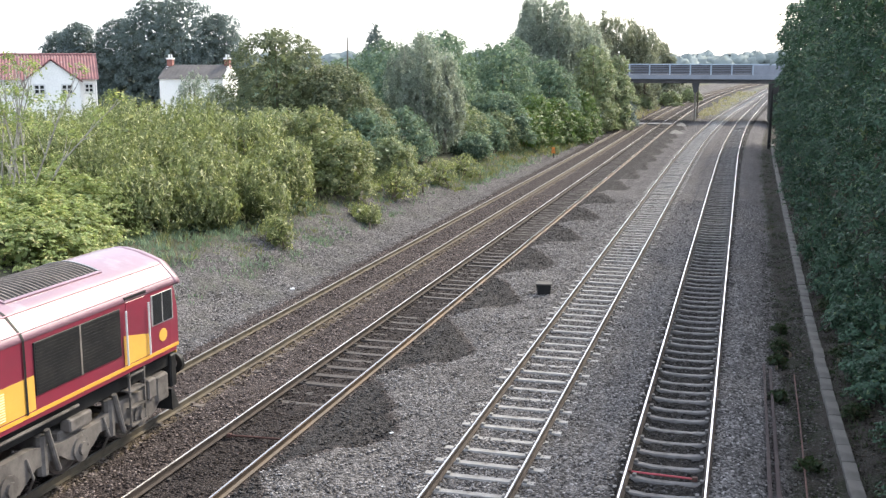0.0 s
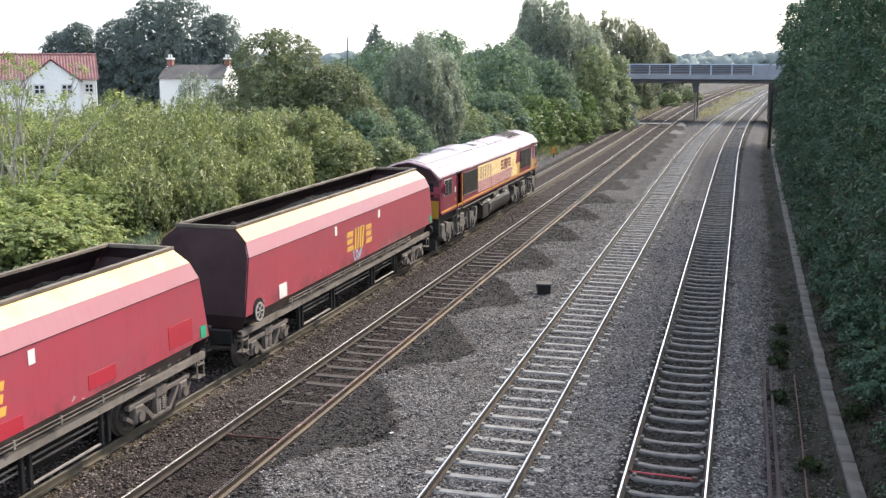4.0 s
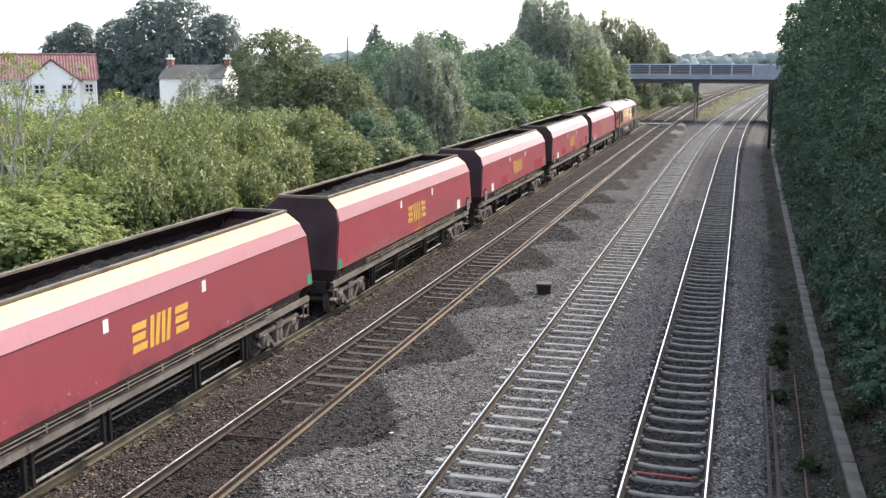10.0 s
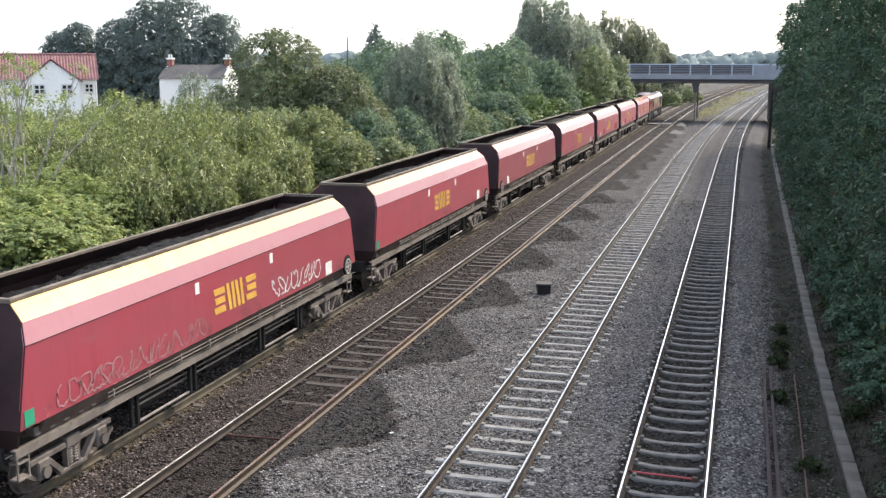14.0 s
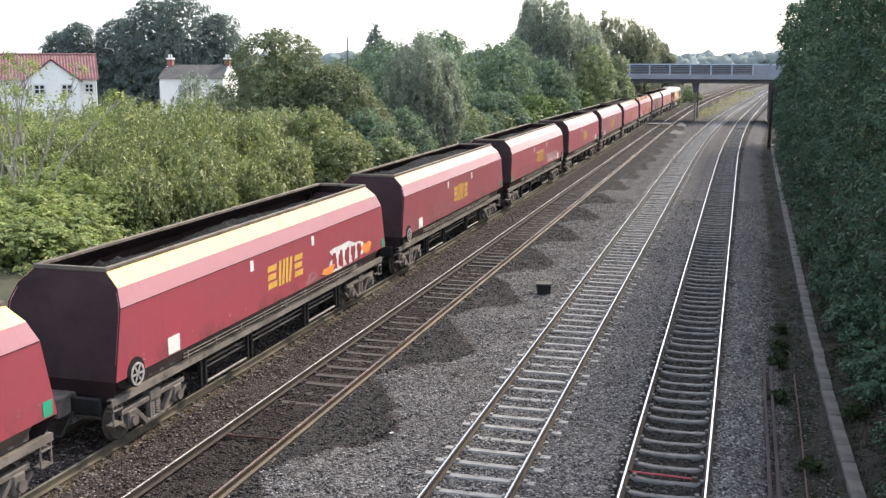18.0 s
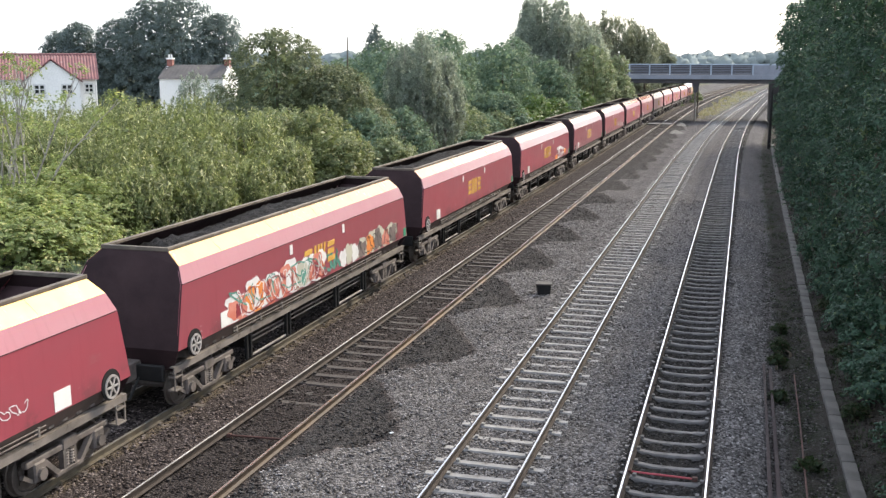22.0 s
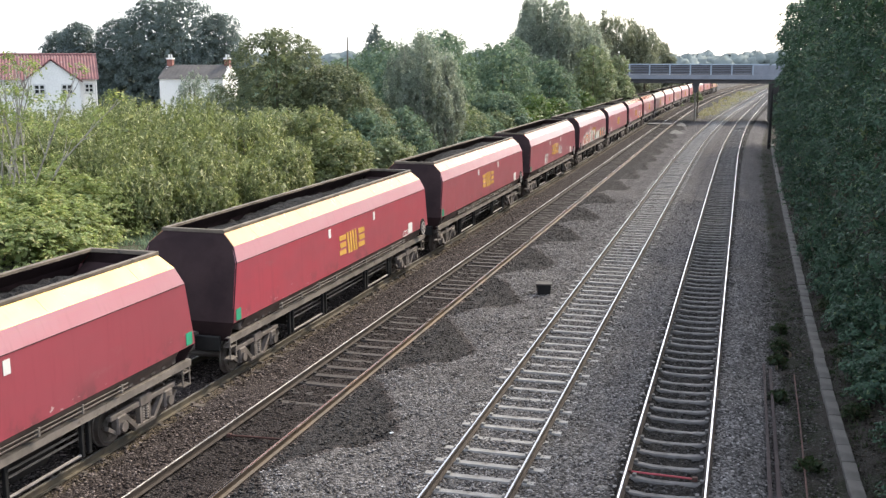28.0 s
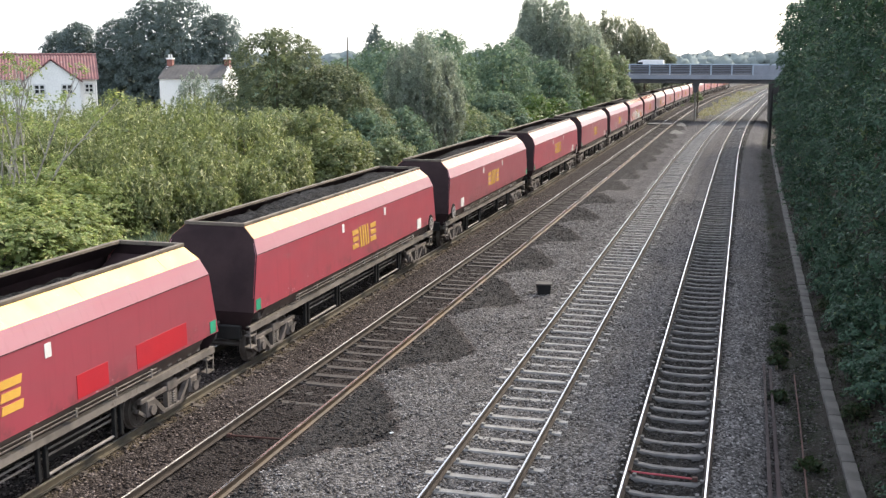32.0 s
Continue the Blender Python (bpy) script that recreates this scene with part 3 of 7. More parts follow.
def build_ground():
    xs = np.unique(np.concatenate([[-4000, -1500, -600, -300, -200, -150, -120, -90, -70, -60, -50, -42, -36, -31, -27], np.arange(-24, 3.4, 0.16), [4, 5, 6.5, 9, 12, 18, 30, 60, 120, 300, 900, 4000]]))
    ys = np.unique(np.concatenate([[-2000, -800, -420, -300, -200, -120, -70, -40, -20, -8, 0, 4], np.arange(7, 62, 0.33), np.arange(62, 200, 1.2), np.arange(200, 420, 6), [430, 480, 560, 700, 1000, 1600, 2600, 4000]]))
    rng = np.random.default_rng(3)
    X, Y = np.meshgrid(xs, ys)
    b1, b2 = (np.array([swing(min(y, 460), *b) for y in ys])[:, None] for b in (LEFT_BEND, RIGHT_BEND))
    w = np.clip((X + 8.2) / 2.5, 0, 1)
    bend = (1 - w) * b1 + w * b2
    Z = np.interp(X, SECTION_X, SECTION_Z)
    near = (Y > 5) & (Y < 230) & (X > -26) & (X < 3.4)
    bed = (np.abs(X + 11.34) < 2.9) | (np.abs(X + 3.0) < 2.6)
    amp = np.where(bed, 0.016, 0.026)
    Z = bed_level(X, Y, Z)
    Z = Z + near * rng.normal(0, 1, Z.shape) * amp
    # heaps of dropped ballast beside the second road
    heap = np.exp(-((X + 7.5) / 0.75) ** 2) * (0.5 + 0.5 * np.cos((Y - 24.4) * 2 * np.pi / 6.6)) * (Y < 150) * (Y > 5)
    Z = Z + 0.17 * heap
    # weedy lumps on the bank
    Z = Z + near * (X < -16) * 0.10 * np.sin(X * 1.9 + 1.3 * np.sin(Y * 0.7)) * np.cos(Y * 0.9)
    X = X + bend * (np.abs(X) < 200)
    Q = 1 + np.clip(0.00085 * (Y - 75), 0, 0.10) * on_bank(X)
    V = np.stack([X * Q, Y * Q, 7.72 + (Z - 7.72) * Q], -1).reshape(-1, 3)
    n, k = len(ys), len(xs)
    i = (np.arange(n - 1)[:, None] * k + np.arange(k - 1)[None]).ravel()
    F = np.stack([i, i + 1, i + k + 1, i + k], 1)
    tagged(sheet("ground", V, F, M_GROUND, smooth=True), "grey ballast and soil ground between weedy banks", "ground", kind="structure")


build_ground()

RAIL_PROFILE = [(-0.07, -0.16), (0.07, -0.16), (0.07, -0.148), (0.012, -0.125), (0.012, -0.045), (0.036, -0.032), (0.036, -0.004), (-0.036, -0.004), (-0.036, -0.032), (-0.012, -0.045), (-0.012, -0.125), (-0.07, -0.148)]
RAIL_YS = [-340, -200, -100, -50, 0] + list(range(10, 150, 10)) + list(range(150, 460, 8))


HEAD_WIDTH = {1: 0.028, 2: 0.019, 3: 0.020, 4: 0.019}


def rail(k, side, web, head, parent):
    rings, tops = [], []
    for y in RAIL_YS:
        x = road_x(k, y) + side * 0.7525
        z = fall(y)
        rings.append([(x + px, y, z + pz) for px, pz in RAIL_PROFILE])
        tops.append([(x + px, y, z + pz) for px, pz in ((-HEAD_WIDTH[k], -0.006), (HEAD_WIDTH[k], -0.006), (HEAD_WIDTH[k] - 0.003, 0.0), (0.003 - HEAD_WIDTH[k], 0.0))])
    r = part("rail", loft(rings), web, parent)
    part("rail_head", loft(tops), head, r, "bright running surface")


def sleeper_mesh(name, length, width, material, dished):
    """A sleeper with bevelled top edges, lower in its middle where dished."""
    rings = []
    for u in (-1, -0.62, -0.25, 0.25, 0.62, 1):
        top = -0.172 - (dished if abs(u) < 0.3 else 0)
        w = width / 2
        rings.append([(u * length / 2, -w, -0.33), (u * length / 2, -w, top - 0.03), (u * length / 2, -w * 0.8, top), (u * length / 2, w * 0.8, top), (u * length / 2, w, top - 0.03), (u * length / 2, w, -0.33)])
    bm = loft(rings)
    for s in (-1, 1):
        for q in (-1, 1):
            box(s * 0.7525 + q * 0.12 - 0.035, s * 0.7525 + q * 0.12 + 0.035, -0.05, 0.05, -0.175, -0.125, bm=bm)
    me = bpy.data.meshes.new(name)
    bm.to_mesh(me)
    bm.free()
    me.materials.append(material)
    return me


SLEEPER_KIND = {1: (2.3, 0.22, M_WOODSLEEPER, 0.05, -0.015), 2: (2.35, 0.25, M_WOODCONC, 0.012, -0.008), 3: (2.2, 0.19, M_CONC, 0.0, 0.006), 4: (2.4, 0.16, M_CONC_MID, 0.05, 0.022)}


def build_track(k, web, head, label):
    t = tagged(new("railway_track"), label, "railway track", "four railway tracks", "structure")
    for side in (-1, 1):
        rail(k, side, M_RAILWEB if (k, side) == (2, -1) else web, M_RAILTOP4 if (k, side) == (2, 1) else M_RAILTOP5 if (k, side) == (2, -1) else head, t)
    length, width, mat, dish, lift = SLEEPER_KIND[k]
    me = sleeper_mesh("sleeper", length, width, mat, dish)
    rng = random.Random(k)
    pitch = 0.723
    for i in range(170):
        y = 12.3 + k * 0.21 + i * pitch
        ob = new("sleeper", me)
        ob.parent = t
        ob.matrix_local = pose(road_x(k, y) + rng.uniform(-0.03, 0.03), y + rng.uniform(-0.03, 0.03), fall(y) + lift + rng.uniform(-0.026, 0.008) - (rng.uniform(0.055, 0.10) if k == 2 and y < 22 else rng.uniform(0.0, 0.03) if k == 2 else 0), rng.uniform(-1, 1), rng.uniform(-0.4, 0.4), rng.uniform(-0.8, 0.8) - math.degrees(math.atan(max(0, y - ROADS[k][1]) / ROADS[k][2])))
    # the far sleepers, past counting
    vs, fs = [], []
    y = 12.3 + k * 0.21 + 170 * pitch
    while y < 330:
        x, n = road_x(k, y), len(vs)
        vs += [(x + sx * length / 2, y + sy * width / 2, fall(y) + z) for z in (-0.33, -0.172 + lift) for sx, sy in ((-1, -1), (1, -1), (1, 1), (-1, 1))]
        fs += [(n + a, n + b, n + c, n + d) for a, b, c, d in ((0, 1, 5, 4), (1, 2, 6, 5), (2, 3, 7, 6), (3, 0, 4, 7), (4, 5, 6, 7))]
        y += pitch
    ob = sheet("far_sleepers", vs, fs, mat, t)
    ob["kind"] = "stuff"


build_track(1, M_RAILTAN, M_RAILTOP2, "railway track with rails toned tan by train glow, half buried in dark ballast")
build_track(2, M_RAILBROWN, M_RAILTOP, "railway track with bright rails on dark stained sleepers")
build_track(3, M_RAILWEB, M_RAILTOP3, "railway track with pale concrete sleepers in light grey ballast")
build_track(4, M_RAILWEB, M_RAILTOP, "railway track with polished rails and oily dark sleepers")

# ---- road bridge over the line ----
BRIDGE_Y = 150.0


def build_bridge():
    t = thing("road_bridge", (0, BRIDGE_Y, 0), "blue-grey road bridge with slatted parapet on a slim pier", "bridge")
    x0, x1 = -75.0, 75.0
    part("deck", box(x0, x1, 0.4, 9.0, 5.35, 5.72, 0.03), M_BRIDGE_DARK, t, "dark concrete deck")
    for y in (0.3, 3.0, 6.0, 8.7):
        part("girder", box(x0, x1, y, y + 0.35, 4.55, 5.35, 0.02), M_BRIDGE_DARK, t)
    for s, y in ((0, 0.0), (1, 9.0)):
        part("fascia", box(x0, x1, y, y + 0.32, 5.08, 5.72, 0.03), M_BRIDGE, t)
        part("top_rail", box(x0, x1, y + 0.04, y + 0.30, 7.00, 7.13, 0.02), M_BRIDGE_TOP, t, "pale blue parapet rail")
        xs = [0.2 - 2.73 * i for i in range(0, 12)]
        for x in xs:
            part("parapet_post", box(x - 0.09, x + 0.09, y + 0.05, y + 0.24, 5.72, 7.00, 0.015), M_BRIDGE_TOP, t)
        for x in xs[:-1]:
            for j in range(5):
                z = 5.80 + j * 0.235
                part("parapet_slat", box(x - 2.64, x - 0.09, y + 0.10, y + 0.16, z, z + 0.11, 0.012), M_BRIDGE_SLAT, t)
        # added sheet: gives the gaps between the slats their dark tone
        part("parapet_backing", box(xs[-1], 0.2, y + 0.19, y + 0.21, 5.74, 6.98), M_BRIDGE_DARK, t, "added dark sheet behind the slats")
        part("solid_parapet", box(0.29, x1, y + 0.03, y + 0.27, 5.72, 7.00, 0.02), M_BRIDGE, t)
    part("pier", box(-7.33, -7.13, 0.6, 0.85, -0.6, 3.4, 0.03), M_SOLE, t, "slim grey pier column")
    part("pier_cap", prism([(-7.75, 4.55), (-6.7, 4.55), (-7.02, 3.3), (-7.44, 3.3)], "y", 0.5, 1.1), M_BRIDGE_DARK, t)
    part("pier", box(-7.33, -7.13, 8.0, 8.25, -0.6, 4.55, 0.03), M_SOLE, t)
    part("abutment", box(2.45, 3.9, 0.2, 9.2, -0.6, 4.55, 0.04), M_ABUTMENT_SHADE, t, "brick abutment, shade in its dark colour")
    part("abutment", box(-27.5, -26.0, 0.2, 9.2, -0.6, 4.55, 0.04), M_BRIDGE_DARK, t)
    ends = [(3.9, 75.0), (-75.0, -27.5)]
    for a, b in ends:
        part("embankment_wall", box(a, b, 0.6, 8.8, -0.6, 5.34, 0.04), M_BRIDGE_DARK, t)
    return t


build_bridge()

# ---- houses beyond the left bank ----
def window(parent, x, y, z, w, h, rz=0):
    """A casement window set in a wall that faces -y."""
    f = part("window", box(x - w / 2, x + w / 2, y - 0.05, y + 0.08, z - h / 2, z + h / 2, 0.01), M_FRAME, parent)
    for i in (-1, 1):
        for j in (-1, 1):
            part("pane", box(x + i * w * 0.22 - w * 0.15, x + i * w * 0.22 + w * 0.15, y - 0.075, y - 0.05, z + j * h * 0.2 - h * 0.15, z + j * h * 0.2 + h * 0.15), M_GLASS, f)
    part("sill", box(x - w * 0.62, x + w * 0.62, y - 0.12, y + 0.02, z - h / 2 - 0.12, z - h / 2, 0.01), M_FRAME, f)


def pantiles(x0, x1, y0, z0, y1, z1, pitch=0.30, amp=0.045):
    """A roof slope with the rolls of its tiles, from the eaves (y0, z0) to the ridge (y1, z1)."""
    n = int((x1 - x0) / pitch * 6)
    k = 14
    V, F = [], []
    for j in range(k + 1):
        u = j / k
        for i in range(n + 1):
            x = x0 + (x1 - x0) * i / n
            w = amp * math.sin((x - x0) / pitch * math.tau) + 0.03 * ((j % 2) * 2 - 1)
            V.append((x, y0 + (y1 - y0) * u, z0 + (z1 - z0) * u + w + 0.08))
    for j in range(k):
        for i in range(n):
            a = j * (n + 1) + i
            F.append((a, a + 1, a + n + 2, a + n + 1))
    return V, F


def build_white_house():
    t = thing("white_house", (-71.0, 94.8, 0.9), "white rendered house with red pantile roof and gable", "house", rz=36)
    part("wall", box(-9, 6.2, 0, 7.5, -0.4, 4.9, 0.02), M_RENDER, t)
    # ridge end gables
    part("gable", prism([(0.0, 4.85), (7.5, 4.85), (3.75, 7.2)], "x", 5.95, 6.2), M_RENDER, t)
    V, F = pantiles(-9.3, 6.4, -0.35, 4.75, 3.75, 7.3)
    sheet("roof", V, F, M_TILE, t, smooth=True)
    V, F = pantiles(-9.3, 6.4, 7.85, 4.75, 3.75, 7.3)
    sheet("roof", V, F, M_TILE, t, smooth=True)
    part("ridge_tiles", cyl((-9.3, 3.75, 7.35), (6.4, 3.75, 7.35), 0.16, 8), M_TILE, t)
    # the gabled wing towards the line
    part("wing_wall", prism([(-0.85, -0.4), (4.45, -0.4), (4.45, 4.72), (1.8, 6.72), (-0.85, 4.72)], "y", -1.8, 2.0), M_RENDER, t)
    for s in (-1, 1):
        rings = []
        for y in (-2.0, 3.2):
            a = (1.8 + s * 2.95, y, 4.52)
            b = (1.8, y, 6.80)
            rings.append([a, b, (b[0], y, b[2] + 0.14), (a[0], y, a[2] + 0.14)])
        part("wing_roof", loft(rings), M_TILE, t)
    for x in (0.55, 3.2):
        window(t, x, -1.8, 3.85, 1.15, 1.1)
    window(t, 5.4, 0.0, 3.9, 0.9, 1.0)
    window(t, -5.2, 0.0, 3.9, 1.2, 1.1)
    part("chimney", box(-6.9, -6.2, 3.4, 4.2, 6.6, 8.4, 0.03), M_BRICK, t)
    part("gutter", box(-9.3, -2.7, -0.46, -0.34, 4.70, 4.80), M_FRAME, t)
    part("downpipe", cyl((6.05, -0.06, -0.2), (6.05, -0.06, 4.7), 0.05, 8), M_FRAME, t)
    return t


def build_cottage():
    t = thing("cottage", (-58.76, 105.29, 0.9), "white cottage with grey slate roof and brick chimneys", "house", rz=9.5)
    part("wall", box(-3.6, 3.6, 0, 5.4, -0.4, 4.88, 0.02), M_RENDER, t)
    for x in (-3.6, 3.38):
        part("gable", prism([(0.0, 4.85), (5.4, 4.85), (2.7, 6.3)], "x", x, x + 0.22), M_RENDER, t)
    for y0 in (-0.25, 5.65):
        V, F = pantiles(-3.7, 3.56, y0, 4.72, 2.7, 6.22, 0.45, 0.012)
        sheet("roof", V, F, M_SLATE, t)
    for x in (-3.25, 3.3):
        c = part("chimney", box(x - 0.3, x + 0.3, 2.35, 3.05, 5.8, 7.0, 0.03), M_BRICK, t)
        part("chimney_cap", box(x - 0.36, x + 0.36, 2.29, 3.11, 6.86, 7.02, 0.02), M_RENDER, c, "pale mortar cap")
        for k in (-0.14, 0.14):
            part("chimney_pot", cyl((x + k, 2.7, 7.0), (x + k, 2.7, 7.4), 0.11, 8, r2=0.09), M_FRAME, c, "pale chimney pot")
    window(t, -1.0, 0.0, 3.2, 1.0, 1.0)
    return t


build_white_house()
build_cottage()

# ---- trees and shrubs ----
def grow(rows, leaves, label, name="bush", category="bush", group="", **kw):
    for i, (x, y, h, s) in enumerate(rows):
        tree(name, (x, y, ground_z(x, y) - (0.18 if name == "bush" else 0)), h, s, leaves, label, seed=int(abs(x * 131 + y * 17)) + i, category=category, group=group, **kw)


# low yellow-green bushes at the foot of the bank, in layered sprays
grow([(-27.0, 31.8, 2.5, 2.3), (-24.2, 31.2, 2.1, 2.0), (-22.9, 33.6, 1.9, 1.7), (-26.0, 34.6, 2.5, 2.2), (-22.0, 29.6, 1.6, 1.6), (-24.6, 28.6, 2.2, 2.0), (-23.4, 31.6, 1.8, 1.6), (-23.9, 34.4, 2.0, 1.7), (-22.4, 28.4, 1.5, 1.5), (-22.3, 31.4, 1.5, 1.4), (-22.6, 35.4, 1.6, 1.4)], L_LIME, "low yellow-green leafy bush on the bank", group="low bushes on the bank", clumps=330, per=22, size=0.145, aspect=0.5, base=0.05, stems=3, shape="dome", lumps=18, form="tier", length=0.75, width=0.15, droop=0.3, rag=0.22)
# tall grey-green willow scrub
grow([(-36.5, 44, 3.1, 3.0), (-32.6, 45, 3.7, 3.2), (-29.0, 45.5, 4.3, 3.2), (-25.8, 45, 4.1, 3.0), (-23.0, 46, 3.7, 2.6), (-32.5, 39.8, 3.3, 2.6), (-28.6, 40.2, 3.4, 2.6), (-25.2, 40.2, 3.1, 2.4), (-22.3, 40.8, 2.7, 2.2), (-20.4, 44.0, 2.6, 1.8), (-20.8, 37.4, 1.7, 1.5), (-19.9, 40.6, 1.9, 1.3), (-38.5, 50, 3.3, 3.2), (-34.5, 51, 3.6, 3.2), (-22.2, 35.6, 2.0, 1.6), (-24.2, 37.4, 2.6, 1.9), (-21.4, 38.6, 2.2, 1.6), (-34.6, 42.2, 3.0, 2.4), (-30.8, 43, 3.6, 2.6), (-27.4, 43, 3.8, 2.6), (-24.2, 43, 3.4, 2.4), (-30.4, 38.4, 2.8, 2.2), (-26.8, 38.2, 2.9, 2.2), (-31.0, 48.0, 4.0, 2.6), (-26.6, 48.0, 4.3, 2.6)], L_WILLOW, "dense grey-green willow scrub on the bank", group="willow scrub", clumps=560, per=16, size=0.2, aspect=0.25, base=0.1, stems=4, shape="dome", lumps=17, form="shoot", length=0.95, width=0.065, droop=0.0, rag=0.26)
# yellowish shrubs farther along the bank
grow([(-19.6, 49.5, 3.2, 2.0), (-21.6, 51.5, 4.0, 2.4), (-23.6, 50.5, 3.9, 2.3)], L_SALLOW, "yellow-green shrub at the top of the bank", group="shrubs on the bank", clumps=520, per=16, size=0.16, aspect=0.45, base=0.08, stems=3, shape="dome", lumps=14, length=0.6, width=0.12, droop=0.2, rag=0.24)
grow([(-17.75, 38.2, 1.25, 0.75), (-17.2, 46.5, 0.8, 0.8), (-18.0, 53.5, 1.5, 1.3), (-18.4, 56.5, 1.9, 1.4), (-17.6, 60.5, 1.5, 1.2), (-17.5, 66, 1.3, 1.2)], L_WILLOW, "small grey-green shrub on the stony bank", group="small shrubs on the bank", clumps=130, per=15, size=0.14, aspect=0.26, base=0.08, stems=4, shape="dome", lumps=9, form="shoot", length=0.45, width=0.07, droop=0.0)
grow([(-19.4, 57.0, 2.2, 1.5), (-24.6, 54, 3.8, 2.2)], L_OLIVE, "soft olive shrub on the bank", group="shrubs on the bank", clumps=420, per=16, size=0.17, aspect=0.4, base=0.08, stems=3, shape="dome", length=0.6, width=0.12)
# rounded feathery tree behind the scrub, with a lower one beside it
grow([(-28.6, 62, 8.1, 4.2), (-24.6, 62, 5.9, 3.2)], L_FEATHER, "rounded feathery grey-green tree behind the scrub", "tree", "tree", "trees along the bank", clumps=1350, per=17, size=0.2, aspect=0.32, base=0.06, shape="dome", lumps=26, length=1.0, width=0.13, droop=0.55, rag=0.12)
grow([(-22.2, 60.0, 3.4, 2.0)], L_BANK, "dark leafy tree in the shade of the birch", "tree", "tree", "trees along the bank", clumps=500, per=15, size=0.18, base=0.06, shape="dome")
# weeping birches
grow([(-21.6, 70.5, 8.3, 1.9), (-20.6, 72.5, 7.0, 1.5), (-23.4, 72.0, 7.6, 1.7)], L_BIRCH, "grey-green weeping birch with pale trunk", "birch_tree", "tree", "birches", clumps=620, per=24, size=0.17, bark=M_BIRCHBARK, base=0.2, aspect=0.4, shape="tall", lumps=16, form="strand", length=1.9, width=0.1, droop=0.0)
grow([(-24.8, 127, 14.2, 3.0), (-20.6, 129, 11.6, 3.4), (-27.4, 130, 9.6, 2.4), (-22.0, 126, 13.4, 3.0), (-25.8, 128, 13.4, 2.2), (-18.8, 131, 10.6, 2.6)], L_BIRCH, "tall grey-green weeping birch beside the line", "birch_tree", "tree", "birches", clumps=620, per=22, size=0.3, bark=M_BIRCHBARK, base=0.16, aspect=0.4, shape="tall", lumps=20, form="strand", length=2.6, width=0.18, droop=0.0, rag=0.2)
# deep green growth towards the bridge
grow([(-19.6, 84, 3.6, 2.6), (-25.5, 88, 8.0, 4.0), (-22.0, 97, 7.4, 3.6), (-28.5, 98, 9.0, 4.2), (-19.3, 106, 6.6, 3.0), (-24, 110, 8.4, 3.8), (-27.4, 80, 7.6, 3.4)], L_BANK, "dark green leafy tree on the bank", "tree", "tree", "trees along the bank", clumps=720, per=14, size=0.24, base=0.05, shape="dome", lumps=20, length=0.7, width=0.17, droop=0.3)
grow([(-17.9, 93, 4.2, 2.1), (-17.3, 99, 4.0, 2.0), (-18.4, 88, 3.0, 1.9), (-16.9, 112, 4.6, 2.1), (-16.6, 105, 3.0, 1.7)], L_MID, "bright green shrub at the foot of the bank", group="shrubs on the bank", clumps=380, per=13, size=0.22, base=0.05, stems=2, shape="dome", length=0.6, width=0.16)
grow([(-17.2, 122, 9.2, 2.9), (-15.4, 128.5, 8.6, 2.4)], L_OLIVE, "soft yellow-green leafy tree beside the bridge", "tree", "tree", "trees along the bank", clumps=760, per=15, size=0.28, aspect=0.45, base=0.03, shape="dome", lumps=20, length=0.9, width=0.2, droop=0.45)
grow([(-15.2, 135, 4.4, 1.8), (-16.4, 141, 5.4, 2.4)], L_DARK, "dark shaded shrub beside the bridge", group="shrubs on the bank", clumps=300, per=13, size=0.28, base=0.05, stems=2, shape="dome")
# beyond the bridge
grow([(-25.5, 178, 12.8, 4.0), (-21.5, 182, 13.6, 3.6), (-17.2, 184, 13.6, 3.2), (-30, 186, 12.0, 4.4), (-28.2, 183, 14.0, 1.6), (-19.6, 186, 13.4, 2.8), (-23.6, 180, 14.2, 2.0), (-24, 168, 10.5, 3.4), (-34, 172, 12.0, 4.2)], L_HAZE, "tall tree beyond the bridge in haze-tinted green", "tree", "tree", "trees beyond the bridge", clumps=470, per=15, size=0.42, aspect=0.4, base=0.02, shape="tall", lumps=18, form="strand", length=2.2, width=0.24, droop=0.0, rag=0.22)
grow([(-16.9, 215, 11.6, 2.6), (-14.8, 215, 9.6, 2.2), (-18.6, 212, 12.0, 2.8)], L_HAZE, "tree far beyond the bridge in haze-tinted green", "tree", "tree", "trees beyond the bridge", clumps=330, per=15, size=0.42, aspect=0.4, base=0.05, shape="tall", lumps=12, form="strand", length=1.4, width=0.24, droop=0.0)
grow([(-24, 196, 4.5, 3.0), (-20, 203, 4.0, 2.6), (-16.5, 212, 3.6, 2.4), (-22, 215, 5.0, 3.0), (-13.0, 240, 3.0, 2.6), (-18, 186, 3.0, 2.2), (-27, 190, 5.0, 3.0)], L_HAZE, "shrub on the far bank in haze-tinted green", group="shrubs beyond the bridge", clumps=200, per=12, size=0.4, base=0.05, stems=2, shape="dome")
# undergrowth along the top of the bank
grow([(-19.6, 79.5, 2.4, 1.8), (-21.5, 66, 3.2, 2.0), (-22.5, 82, 5.0, 2.6), (-19.0, 73.5, 1.5, 1.4), (-26.0, 69, 5.4, 2.8)], L_BANK, "green undergrowth along the top of the bank", group="shrubs on the bank", clumps=400, per=14, size=0.19, base=0.04, stems=2, shape="dome", length=0.6, width=0.15)
